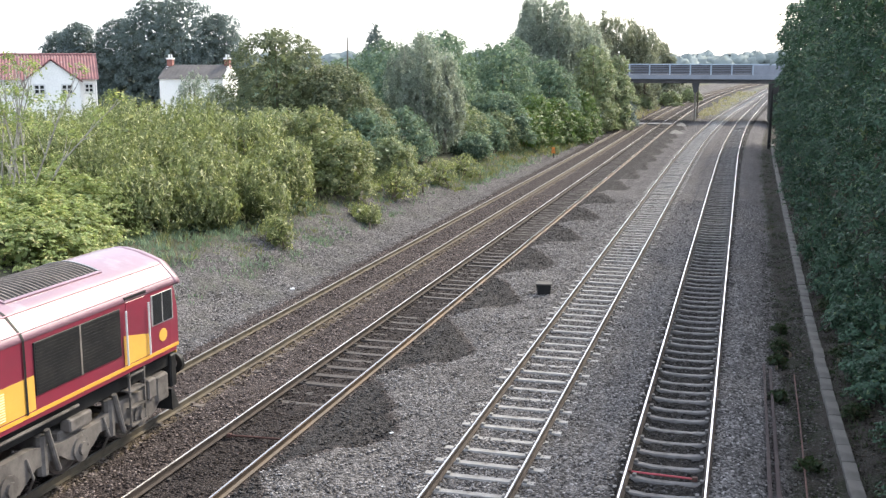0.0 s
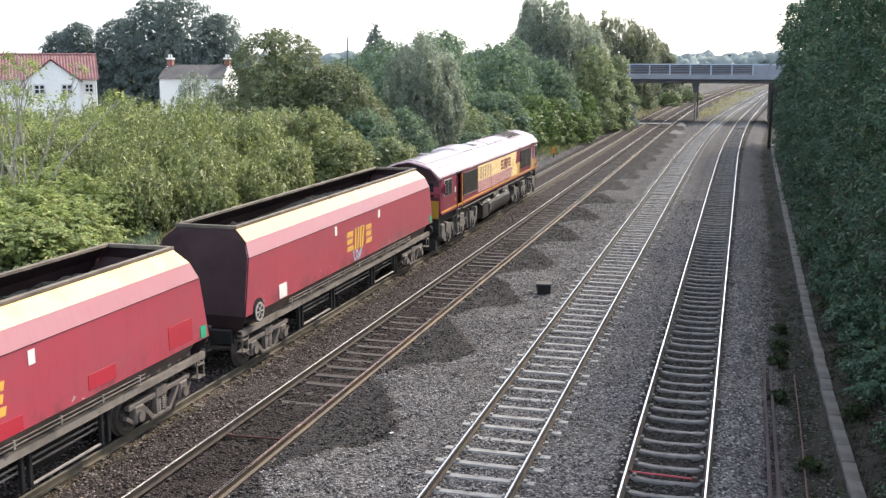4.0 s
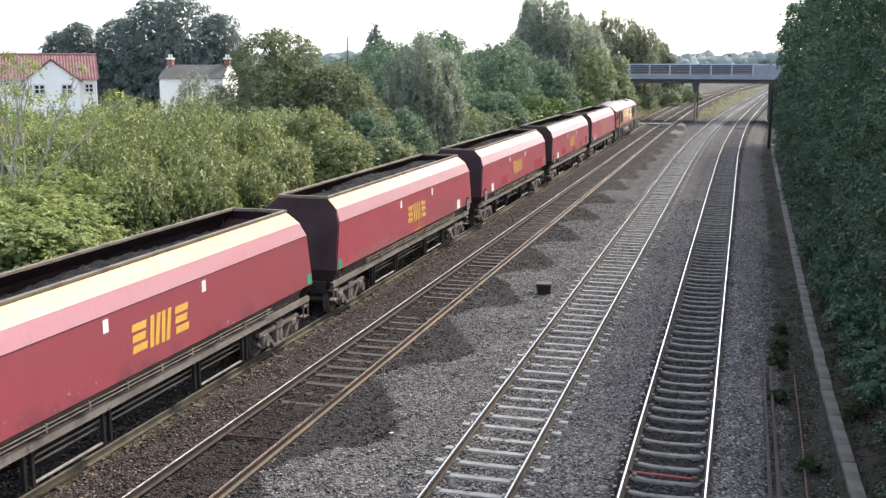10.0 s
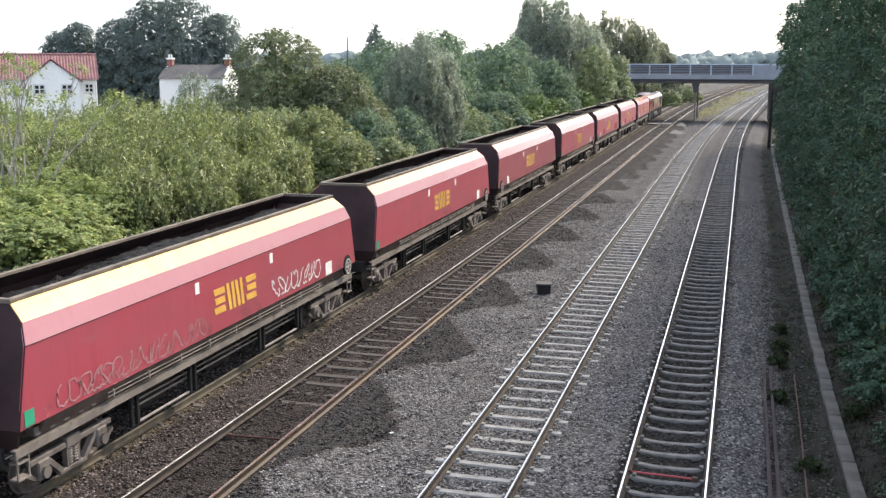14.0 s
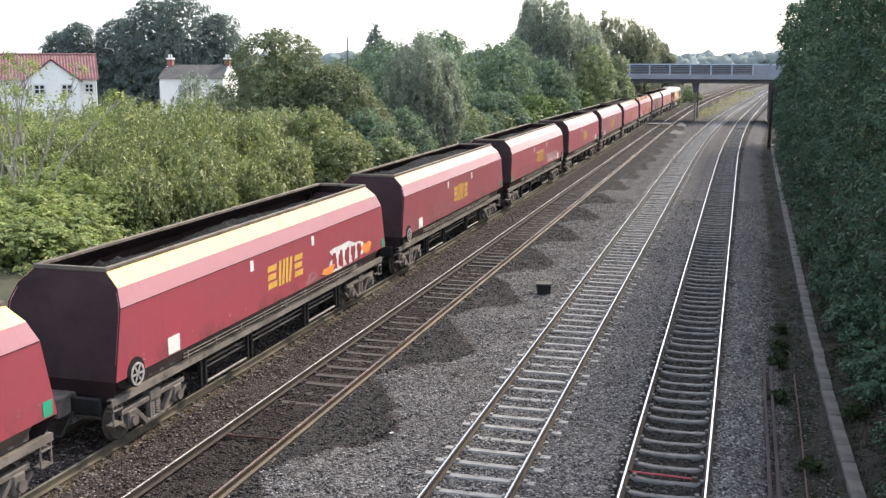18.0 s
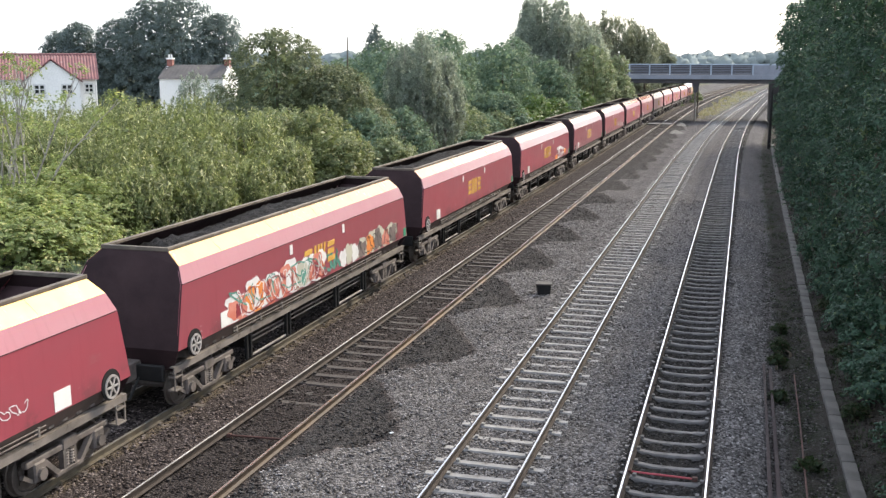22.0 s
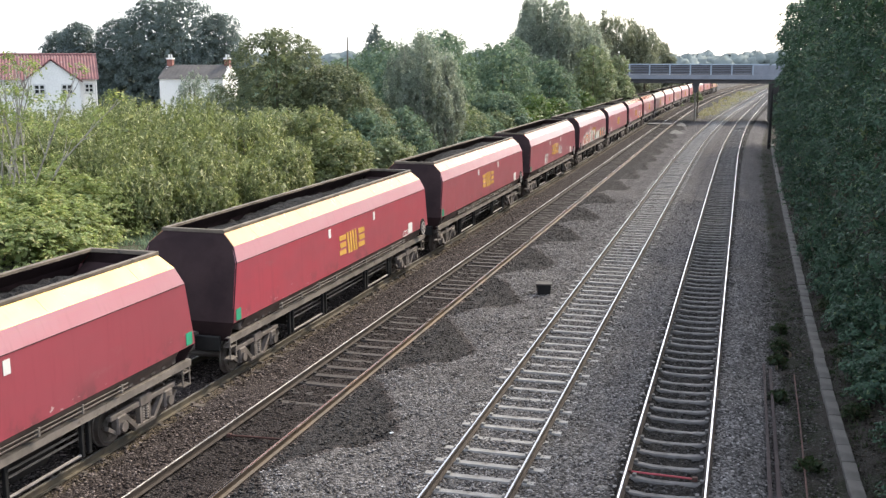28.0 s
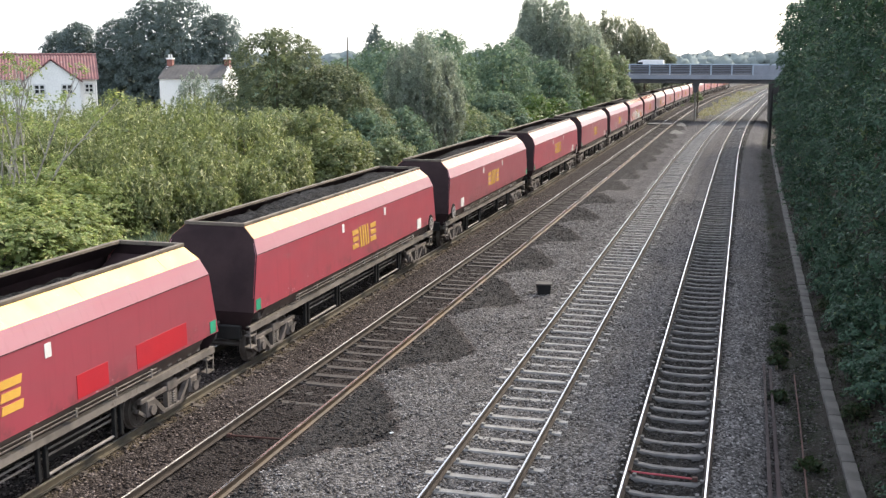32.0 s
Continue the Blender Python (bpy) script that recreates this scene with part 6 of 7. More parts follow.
def splash(i, y0, y1, z0, z1, material, label, lift=0.006, seed=1):
    s, f = (-1, -1) if i in TURNED else (1, 1)
    a, b = sorted((f * y0, f * y1))
    blob_patch(WAGONS[i], s, a, b, z0, z1, material, seed, label, lift)


def repaint(i, y0, y1, z0, z1, mat=None):
    s, f = (-1, -1) if i in TURNED else (1, 1)
    a, b = sorted((f * y0, f * y1))
    plate(WAGONS[i], "repainted_patch", s, side_x, a, b, z0, z1, mat or M_PATCHOLD, "red repainted patch", lift=0.003)


mark(0, -0.6, 0.1, 1.55, 1.85, 3, 0.05, M_SPRAYB, "pale blue sprayed strokes")
mark(0, 1.8, 6.8, 1.5, 1.75, 12, 0.02, M_SPRAYG, "faint scratched strokes")
repaint(1, -4.3, -2.9, 1.62, 2.05)
repaint(1, 0.2, 1.5, 1.5, 1.78)
repaint(1, 3.4, 4.3, 1.6, 1.9)
repaint(1, 6.3, 7.3, 1.6, 2.1)
repaint(2, 4.6, 6.9, 1.55, 2.1)
repaint(2, -3.9, -2.6, 1.6, 2.0)
mark(3, -6.8, -2.0, 1.5, 1.8, 9, 0.03, M_SPRAYG, "faint scratched strokes")
mark(3, -0.3, 0.6, 1.5, 1.75, 3, 0.04, M_SPRAYO, "orange sprayed strokes")
mark(3, 2.2, 5.6, 1.5, 1.9, 7, 0.03, M_SPRAYG, "faint pale sprayed strokes")
mark(6, -7.0, -1.5, 1.55, 2.0, 16, 0.035, M_SPRAYG, "long row of faint sprayed strokes")
mark(6, 2.0, 5.2, 1.6, 2.1, 8, 0.045, M_SPRAYW, "white sprayed strokes")
mark(7, -6.9, -6.2, 1.6, 2.1, 3, 0.04, M_SPRAYG, "faint sprayed strokes")
mark(7, -4.9, -1.6, 1.6, 2.2, 9, 0.035, M_SPRAYG, "faint sprayed strokes")
splash(8, 3.0, 5.9, 1.5, 2.2, M_SPRAYW, "white sprayed patch", 0.006, 2)
for k in range(5):
    splash(8, 3.25 + k * 0.52, 3.6 + k * 0.52, 1.55, 2.05, M_FADED2, "maroon letter-like block", 0.010, 3 + k)
splash(8, 2.5, 3.4, 1.51, 1.75, M_SPRAYO, "orange sprayed patch", 0.013, 5)
splash(8, 5.8, 6.6, 1.6, 1.95, M_SPRAYO, "orange sprayed patch", 0.013, 6)
mark(8, 1.2, 2.2, 1.5, 1.8, 3, 0.04, M_SPRAYG, "faint sprayed strokes")
# the large painted piece: bulging letter-like lumps in salmon, orange and white with teal and black strokes
for k in range(6):
    y, h = -5.2 + k * 0.98, (0.62, 0.78, 0.7, 0.86, 0.74, 0.8)[k]
    splash(10, y - 0.62, y + 0.62, 1.51, 1.56 + h, M_SPRAYW, "white sprayed outline", 0.006 + 0.0003 * k, 20 + k)
    splash(10, y - 0.50, y + 0.50, 1.53, 1.46 + h, (M_SPRAYR, M_SPRAYO, M_SPRAYR, M_SPRAYR, M_SPRAYY, M_SPRAYR)[k], "salmon sprayed lump", 0.010 + 0.0003 * k, 30 + k)
    splash(10, y - 0.14, y + 0.18, 1.60, 1.30 + h, (M_FADED2, M_SPRAYW, M_SPRAYR, M_SPRAYW, M_SPRAYT, M_FADED2)[k], "letter-like sprayed core", 0.014 + 0.0003 * k, 40 + k)
for k in range(3):
    splash(10, 1.5 + k * 0.5, 2.05 + k * 0.5, 1.52, 2.05 + 0.1 * (k % 2), (M_SPRAYW, M_SPRAYY, M_SPRAYW)[k], "pale grey sprayed lump", 0.006 + 0.0005 * k, 50 + k)
for k in range(5):
    y = 3.4 + k * 0.76
    splash(10, y - 0.44, y + 0.44, 1.52, 2.12 + 0.08 * (k % 3), M_SPRAYY, "pale sprayed outline", 0.006 + 0.0003 * k, 60 + k)
    splash(10, y - 0.36, y + 0.36, 1.54, 2.04 + 0.08 * (k % 3), (M_SPRAYGREY, M_SPRAYO, M_SPRAYGREY, M_SPRAYR, M_SPRAYGREY)[k], "grey and orange sprayed lump", 0.010 + 0.0003 * k, 70 + k)
mark(10, -5.6, 0.3, 1.7, 2.3, 5, 0.045, M_SPRAYT, "teal sprayed outlines", 0.018)
mark(10, -5.2, 0.4, 1.55, 2.25, 12, 0.03, M_SPRAYW, "white sprayed outlines", 0.018)
mark(10, -5.0, 0.2, 1.55, 2.2, 7, 0.03, M_FADED2, "dark red sprayed strokes", 0.020)
mark(10, 0.5, 1.5, 1.6, 2.15, 4, 0.09, M_SPRAYT, "teal sprayed strokes")
mark(10, 3.2, 7.0, 1.56, 2.12, 9, 0.03, M_SPRAYK, "black sprayed outlines", 0.018)
mark(11, -3.6, -2.5, 1.55, 2.15, 5, 0.05, M_SPRAYW, "white sprayed tag")
mark(11, 1.3, 2.4, 1.75, 2.3, 5, 0.05, M_SPRAYW, "white sprayed tag")
mark(11, 4.2, 4.9, 1.8, 2.0, 3, 0.02, M_SPRAYW, "small white sprayed tag")
mark(14, -4.6, -1.4, 1.6, 2.05, 9, 0.03, M_SPRAYG, "faint sprayed strokes")
mark(13, 5.0, 5.6, 1.5, 1.7, 2, 0.03, M_SPRAYW, "small white sprayed tag")
repaint(16, 2.6, 3.6, 1.55, 2.0, M_PATCH)
repaint(16, 4.6, 6.6, 1.55, 2.05, M_PATCH)

# ---- things beside the line ----
def slab(me_name, sx, sy, sz, bev, mat):
    me = bpy.data.meshes.new(me_name)
    bm = box(-sx / 2, sx / 2, -sy / 2, sy / 2, -sz, 0, bev)
    bm.to_mesh(me)
    bm.free()
    me.materials.append(mat)
    return me


def build_kerb():
    t = tagged(new("cable_trough"), "grey concrete cable trough lids along the cess", "cable trough", kind="structure")
    me = slab("trough_lid", 0.28, 0.985, 0.16, 0.015, M_KERB)
    rng = random.Random(4)
    for i in range(98):
        y = 13.5 + i
        x = 2.14 + 0.26 * math.exp(-(y - 18) / 7) + swing(y, 84, 1900, 200)
        x *= deep(y)
        ob = new("trough_lid", me)
        ob.parent = t
        ob.matrix_local = pose(x + rng.uniform(-0.012, 0.012), y, fall(y) - 0.335 + rng.uniform(-0.012, 0.012), rng.uniform(-0.6, 0.6), rng.uniform(-1.2, 1.2), rng.uniform(-0.8, 0.8)+ 1.4 * math.exp(-(y - 18) / 7))


build_kerb()


def spare_rail(x, y0, y1, label, mat, r=0.03):
    t = thing("spare_rail", (x, y0, -0.40), label, "rail", "spare rails in the cess")
    n = 8
    rings = []
    for i in range(n + 1):
        u = i / n
        rings.append([(px * 0.8 + 0.03 * math.sin(3 * u + x), u * (y1 - y0), 0.16 + pz * 0.9 + 0.01 * math.sin(7 * u)) for px, pz in RAIL_PROFILE])
    part("rail_bar", loft(rings), mat, t)
    part("rail_top", box(-0.025, 0.025, 0.05, y1 - y0 - 0.05, 0.158, 0.162), M_OLDRAIL, t)


M_OLDRAIL = worn("dark_purple_brown_rust", (0.030, 0.017, 0.018), (0.020, 0.013, 0.013), 3, 0.85, 0.1, 40, 0.2)
M_RUST = worn("bright_rust_steel", (0.085, 0.040, 0.032), (0.055, 0.030, 0.024), 3, 0.85, 0.1, 40, 0.2)
spare_rail(0.70, 13.0, 28.6, "old rail lying on the ballast shoulder", M_OLDRAIL)
spare_rail(0.86, 13.4, 28.2, "old rail lying on the ballast shoulder", M_OLDRAIL)
ob = tagged(part("rusty_rod", tube([(1.35, 13.0, -0.38), (1.38, 18.5, -0.36), (1.44, 24.0, -0.38), (1.46, 28.3, -0.4)], 0.022, 0.02, 6), M_RUST), "long rusty red rod lying in the weeds", "rod")
t = thing("tie_bar", (-1.28, 19.72, -0.13), "red painted steel tie bar across the sleepers", "tie bar", rz=-2.5)
part("bar", cyl((-0.62, 0, 0), (0.62, 0, 0), 0.022, 8), worn("red_oxide_paint", (0.30, 0.03, 0.05), (0.24, 0.05, 0.05), 3, 0.6), t)
for x in (-0.62, 0.62):
    part("clamp", box(x - 0.05, x + 0.05, -0.045, 0.045, -0.05, 0.04, 0.01), M_RUST, t)
t = thing("tie_bar", (-9.71, 19.55, -0.16), "rusty steel tie bar across the sleepers", "tie bar", rz=4)
part("bar", cyl((-0.62, 0, 0), (0.62, 0, 0), 0.025, 8), M_RUST, t)
for x in (-0.62, 0.62):
    part("clamp", box(x - 0.05, x + 0.05, -0.045, 0.045, -0.05, 0.04, 0.01), M_RUST, t)
# small concrete box beside the third road
t = thing("lineside_box", (-6.55, 35.6, -0.30), "small dark lineside box with a flat grey lid", "equipment box", rz=8)
part("body", loft([[(-0.21, -0.16, 0), (0.21, -0.16, 0), (0.21, 0.16, 0), (-0.21, 0.16, 0)], [(-0.25, -0.2, 0.36), (0.25, -0.2, 0.36), (0.25, 0.2, 0.36), (-0.25, 0.2, 0.36)]]), M_GRILLE, t)
part("lid", box(-0.27, 0.27, -0.22, 0.22, 0.362, 0.41, 0.012), M_KERB, t, "grey flat lid")


def litter(x, y, s, mat, name, label, cat):
    bm = bmesh.new()
    bmesh.ops.create_icosphere(bm, subdivisions=1, radius=1)
    rng = random.Random(int(x * 100))
    for v in bm.verts:
        v.co = Vector((v.co.x * s[0], v.co.y * s[1], v.co.z * s[2])) * rng.uniform(0.75, 1.15)
    ob = tagged(part(name, bm, mat), label, cat, "pale loose stones")
    ob.location = (x, y, ground_z(x, y) + s[2] * 0.5)


for x, y, k in ((-7.17, 20.97, 0.045), (-15.3, 34.0, 0.08), (-6.3, 17.9, 0.04), (-2.6, 17.6, 0.06), (1.62, 19.2, 0.06), (-8.0, 24.6, 0.07)):
    litter(x, y, (k * 1.3, k, k * 0.7), M_WHITE, "pale_stone", "pale loose stone lying on the ballast", "stone")
# small signs at the left cess
t = thing("marker_post", (-15.5, 87.5, -0.3), "short orange reflective marker post at the cess", "marker post")
part("post", cyl((0, 0, 0), (0, 0, 0.75), 0.04, 8), M_GRILLE, t)
part("marker_plate", box(-0.16, 0.16, -0.04, -0.015, 0.35, 0.62, 0.01), M_SPRAYO, t, "orange plate")
part("marker_plate", box(-0.12, 0.12, -0.04, -0.015, 0.66, 0.86, 0.01), M_SPRAYO, t, "orange plate")
t = thing("disc_sign", (-15.9, 121.0, 0.0), "small white disc sign on a post", "sign")
part("post", cyl((0, 0, -0.5), (0, 0, 1.5), 0.04, 8), M_SOLE, t)
part("disc", cyl((0, -0.05, 1.55), (0, -0.02, 1.55), 0.3, 20), M_WHITE, t, "white disc")
t = thing("ground_signal", (-15.4, 112.0, -0.3), "small black ground signal on a stub", "signal")
part("post", cyl((0, 0, 0), (0, 0, 0.5), 0.05, 8), M_GRILLE, t)
part("head", box(-0.25, 0.25, -0.12, 0.12, 0.42, 0.85, 0.05), M_GRILLE, t)
# tree trunk against the trees on the right, its shade put into the black
t = thing("timber_post", (1.9, 104.0, -0.5), "tall tree trunk under the trees, shade in its black", "post")
part("shaft", tube([(0, 0, 0), (0.02, 0, 2.6), (0.05, 0, 5.4)], 0.16, 0.12, 10), M_GRILLE, t)
# telegraph poles
for x, y, h in ((-42.3, 110, 9.2), (-46.4, 110, 8.2), (-36.0, 112, 7.6)):
    t = thing("telegraph_pole", (x, y, 0.9), "thin dark telegraph pole among the trees", "pole", "telegraph poles")
    part("shaft", cyl((0, 0, 0), (0, 0, h), 0.11, 8, r2=0.07), M_BARK, t)


# pale heap of spare ballast beside the second road
def heap_of_ballast(x, y, rx, ry, h, seed):
    rng = np.random.default_rng(seed)
    n, k = 22, 9
    V, F = [], []
    for j in range(k + 1):
        u = j / k
        for i in range(n):
            a = i * math.tau / n
            q = (1 - u) * (1 + 0.15 * math.sin(3 * a + seed) + rng.uniform(-0.05, 0.05))
            V.append((rx * q * math.cos(a), ry * q * math.sin(a), h * (math.cos(math.pi * (1 - u)) * 0.5 + 0.5) + rng.uniform(-0.03, 0.03) - 0.08))
    for j in range(k):
        for i in range(n):
            F.append((j * n + i, j * n + (i + 1) % n, (j + 1) * n + (i + 1) % n, (j + 1) * n + i))
    ob = tagged(sheet("stone_mound", V, F, M_HEAP), "pale grey mound of spare ballast", "stone mound", "mounds of spare ballast")
    ob.location = (x, y, ground_z(x, y))


M_HEAP = worn("pale_heap_stone", (0.12, 0.117, 0.113), (0.08, 0.078, 0.075), 3.0, 0.95, 0, 14, 0.8, None, dist=0.05)
heap_of_ballast(-8.1, 124.6, 1.0, 5.0, 0.42, 1)
heap_of_ballast(-8.5, 142, 0.8, 4.0, 0.35, 2)

# boarded foot crossing near the bridge
def build_crossing():
    t = tagged(new("foot_crossing"), "pale boarded foot crossing over the left roads", "crossing", kind="structure")
    me = slab("crossing_board", 1.36, 0.24, 0.12, 0.01, M_CONC_MID)
    mo = slab("crossing_board", 1.5, 0.24, 0.12, 0.01, M_CONC_MID)
    for i in range(15):
        y = 139.8 + i * 0.27
        a, b = road_x(1, y), road_x(2, y)
        for x, m in ((a, me), ((a + b) / 2, mo), (b, me), (a - 1.4, mo)):
            ob = new("crossing_board", m)
            ob.parent = t
            ob.location = (x, y, fall(y) - 0.05)


build_crossing()


# ---- grass, weeds and loose stone ----
L_WEED = leafy("dull_green_weed_leaves", (0.014, 0.028, 0.011), (0.042, 0.068, 0.027), (0.06, 0.055, 0.033), 0.15, shine=0.2)
def tufts(name, rows, material, label, seed, lean=0.35):
    """Clumps of blades; rows: x0, x1, y0, y1, count, height."""
    rng = np.random.default_rng(seed)
    P, H = [], []
    for x0, x1, y0, y1, n, h in rows:
        cx, cy = rng.uniform(x0, x1, n), rng.uniform(y0, y1, n)
        for k in range(9):
            px, py = cx + rng.normal(0, 0.09, n), cy + rng.normal(0, 0.09, n)
            pz = np.array([ground_z(a, b) for a, b in zip(px, py)])
            P.append(np.stack([px, py, pz - 0.03], 1))
            H.append(h * rng.uniform(0.5, 1.3, n))
    P, H = np.vstack(P), np.concatenate(H)
    n = len(P)
    a = rng.uniform(0, 6.28, n)
    side = np.stack([np.cos(a), np.sin(a), np.zeros(n)], 1) * 0.018 * (0.6 + H[:, None])
    tip = P + np.stack([rng.normal(0, lean, n) * H, rng.normal(0, lean, n) * H, H], 1)
    mid = (P + tip) / 2 + np.array([0, 0, 0.08]) * H[:, None]
    V = np.stack([P - side, P + side, mid + side * 0.8, tip, mid - side * 0.8], 1).reshape(-1, 3)
    i = np.arange(n)[:, None] * 5
    F = np.vstack([np.hstack([i, i + 1, i + 2, i + 4]), np.hstack([i + 4, i + 2, i + 3, i + 3])])
    F3 = np.hstack([i + 4, i + 2, i + 3])
    ob = sheet(name, V, np.vstack([np.hstack([i, i + 1, i + 2]), np.hstack([i, i + 2, i + 4]), F3]), material)
    tagged(ob, label, "grass", kind="stuff")


tufts("bank_grass", [(-19.5, -17.6, 34, 60, 150, 0.2), (-18.5, -16.4, 60, 90, 500, 0.3), (-26, -18.5, 28, 60, 400, 0.3), (-17.5, -15.9, 88, 140, 500, 0.4)], L_GRASS, "rough yellow-green grass on the bank", 2)
tufts("bank_weeds", [(-18.9, -16.6, 29, 62, 450, 0.16), (-21.5, -18.6, 28, 46, 500, 0.26), (-18.2, -15.9, 62, 120, 600, 0.28)], L_BANK, "grey-green weeds over the stony bank", 6, 0.5)
tufts("dry_grass", [*[(road_x(2, y) + 2.6, road_x(3, y) - 1.6, y, y + 5, 3 + 14 * (y % 3), 0.3 + 0.1 * (y % 4)) for y in range(160, 300, 5)], (-24, -15.5, 152, 200, 700, 0.6)], L_DRYGRASS, "dry yellow grass beyond the bridge", 3)
tufts("cess_weeds", [(0.95, 1.9, 14, 40, 420, 0.07), (2.45, 3.6, 14, 70, 500, 0.12), (0.9, 1.9, 36, 100, 350, 0.09)], L_WEED, "low weeds in the dark cess soil", 4, 0.6)


def weeds(x, y, h, s, i):
    tree("weed_clump", (x, y, ground_z(x, y)), h, s, L_WEED, "leafy green weed clump in the cess", 700 + i, "weed", "weeds in the cess", clumps=70, per=12, size=0.06, base=0.1, stems=2, shape="dome", lumps=8, length=0.16, width=0.04)


for i, (x, y, h, s) in enumerate(((1.05, 29.2, 0.32, 0.25), (1.15, 30.6, 0.38, 0.3), (1.5, 21.6, 0.22, 0.25), (1.2, 33.0, 0.2, 0.2), (1.65, 19.4, 0.22, 0.2), (1.0, 26.0, 0.2, 0.2), (2.75, 30, 0.35, 0.3), (2.7, 36, 0.35, 0.3), (2.65, 25, 0.3, 0.3))):
    weeds(x, y, h, s, i)


def loose_stone(name, n, x0, x1, y0, y1, light, label, seed, tones, cribs=0):
    """Single stones of the ballast, scattered over the bed."""
    rng = np.random.default_rng(seed)
    y = y0 + (y1 - y0) * rng.random(n) ** 1.7
    x = rng.uniform(x0, x1, n)
    edge = -7.05 - 1.75 * (1 - np.abs(np.sin((y - 24.4) * np.pi / 6.6))) ** 0.7
    keep = (x > edge) == light
    for k in (1, 2, 3, 4):
        d = np.abs(x - ROADS[k][0] - ROADS[k][3] * (y - 18))
        keep &= np.abs(d - 0.7525) > 0.12
        if k in (2, 4) and not cribs:
            keep &= d > 0.85
    if cribs:
        # between the rails, in the gaps between sleepers
        d = np.abs(x - ROADS[cribs][0] - ROADS[cribs][3] * (y - 18))
        g = np.abs(((y - 12.3 - cribs * 0.21) / 0.723 + 0.5) % 1.0 - 0.5) * 0.723
        keep = (d < 0.66) & (g > (0.13 if cribs != 2 else rng.uniform(0.0, 0.16, len(g))))
    x, y = x[keep], y[keep]
    n = len(x)
    z = np.interp(x, SECTION_X, SECTION_Z)
    for k, (ins, bes) in BED.items():
        d = np.abs(x - ROADS[k][0] - ROADS[k][3] * (y - 18))
        z = np.where(d < 0.70, ins, np.where(d < 1.45, bes, z))
    z = z + 0.17 * np.exp(-((x + 7.5) / 0.75) ** 2) * (0.5 + 0.5 * np.cos((y - 24.4) * 2 * np.pi / 6.6))
    r = rng.uniform(0.018, 0.047, n)
    base = np.array([(1, 0, 0), (-1, 0, 0), (0, 1, 0), (0, -1, 0), (0, 0, 1), (0, 0, -1)], float)
    v = base[None] * r[:, None, None] * rng.uniform(0.55, 1.35, (n, 6, 1)) + rng.normal(0, 0.006, (n, 6, 3))
    a = rng.uniform(0, 6.28, n)
    c, s = np.cos(a)[:, None], np.sin(a)[:, None]
    v = np.stack([v[..., 0] * c - v[..., 1] * s, v[..., 0] * s + v[..., 1] * c, v[..., 2] * 0.5], -1)
    v += np.stack([x, y, z + 0.012], 1)[:, None, :]
    f = np.array([(0, 2, 4), (2, 1, 4), (1, 3, 4), (3, 0, 4), (2, 0, 5), (1, 2, 5), (3, 1, 5), (0, 3, 5)])
    F = (np.arange(n)[:, None, None] * 6 + f[None]).reshape(-1, 3)
    m = Mat(name + "_rock")
    lo, hi = tones
    mat = m.done(m.mix(m.math("POWER", m.island(), 1.5), lo, hi), 0.9)
    m.b.inputs["Specular IOR Level"].default_value = 0.15
    tagged(sheet(name, v.reshape(-1, 3), F, mat), label, "ballast", kind="stuff")


PALE = ((0.048, 0.045, 0.045), (0.32, 0.306, 0.304))
BROWN = ((0.018, 0.014, 0.013), (0.25, 0.205, 0.19))
loose_stone("pale_ballast_stones", 46000, -9.0, 0.85, 13, 62, True, "loose pale grey ballast stones", 21, PALE)
loose_stone("dark_ballast_stones", 28000, -14.6, -8.8, 13, 62, False, "loose dark brown ballast stones", 22, BROWN)
loose_stone("sooty_ballast_stones", 7500, -8.8, -7.0, 13, 62, False, "loose coal-dark ballast stones", 24, ((0.008, 0.0078, 0.008), (0.10, 0.097, 0.096)))
loose_stone("oily_ballast_stones", 9000, -2.2, -0.4, 13, 46, True, "loose oily black ballast stones between the rails", 25, ((0.012, 0.0115, 0.012), (0.085, 0.082, 0.083)), cribs=4)
loose_stone("crib_ballast_stones", 7000, -10.4, -9.0, 13, 46, False, "loose dark ballast stones between the rails", 26, ((0.018, 0.015, 0.014), (0.085, 0.07, 0.065)), cribs=2)
loose_stone("grey_crib_stones", 7000, -5.4, -3.9, 13, 46, True, "loose grey ballast stones between the rails", 27, ((0.045, 0.043, 0.042), (0.25, 0.238, 0.235)), cribs=3)
loose_stone("cess_grit", 7000, 0.75, 2.0, 13, 50, True, "dark grit and stones in the right cess", 28, ((0.020, 0.0185, 0.0175), (0.125, 0.117, 0.110)))
loose_stone("bank_grit", 2600, 2.45, 3.3, 13, 45, True, "dark litter and stones under the trees", 29, ((0.014, 0.012, 0.010), (0.060, 0.050, 0.040)))
loose_stone("cess_ballast_stones", 9000, -17.6, -14.6, 22, 62, False, "loose grey stones on the left cess", 23, PALE)


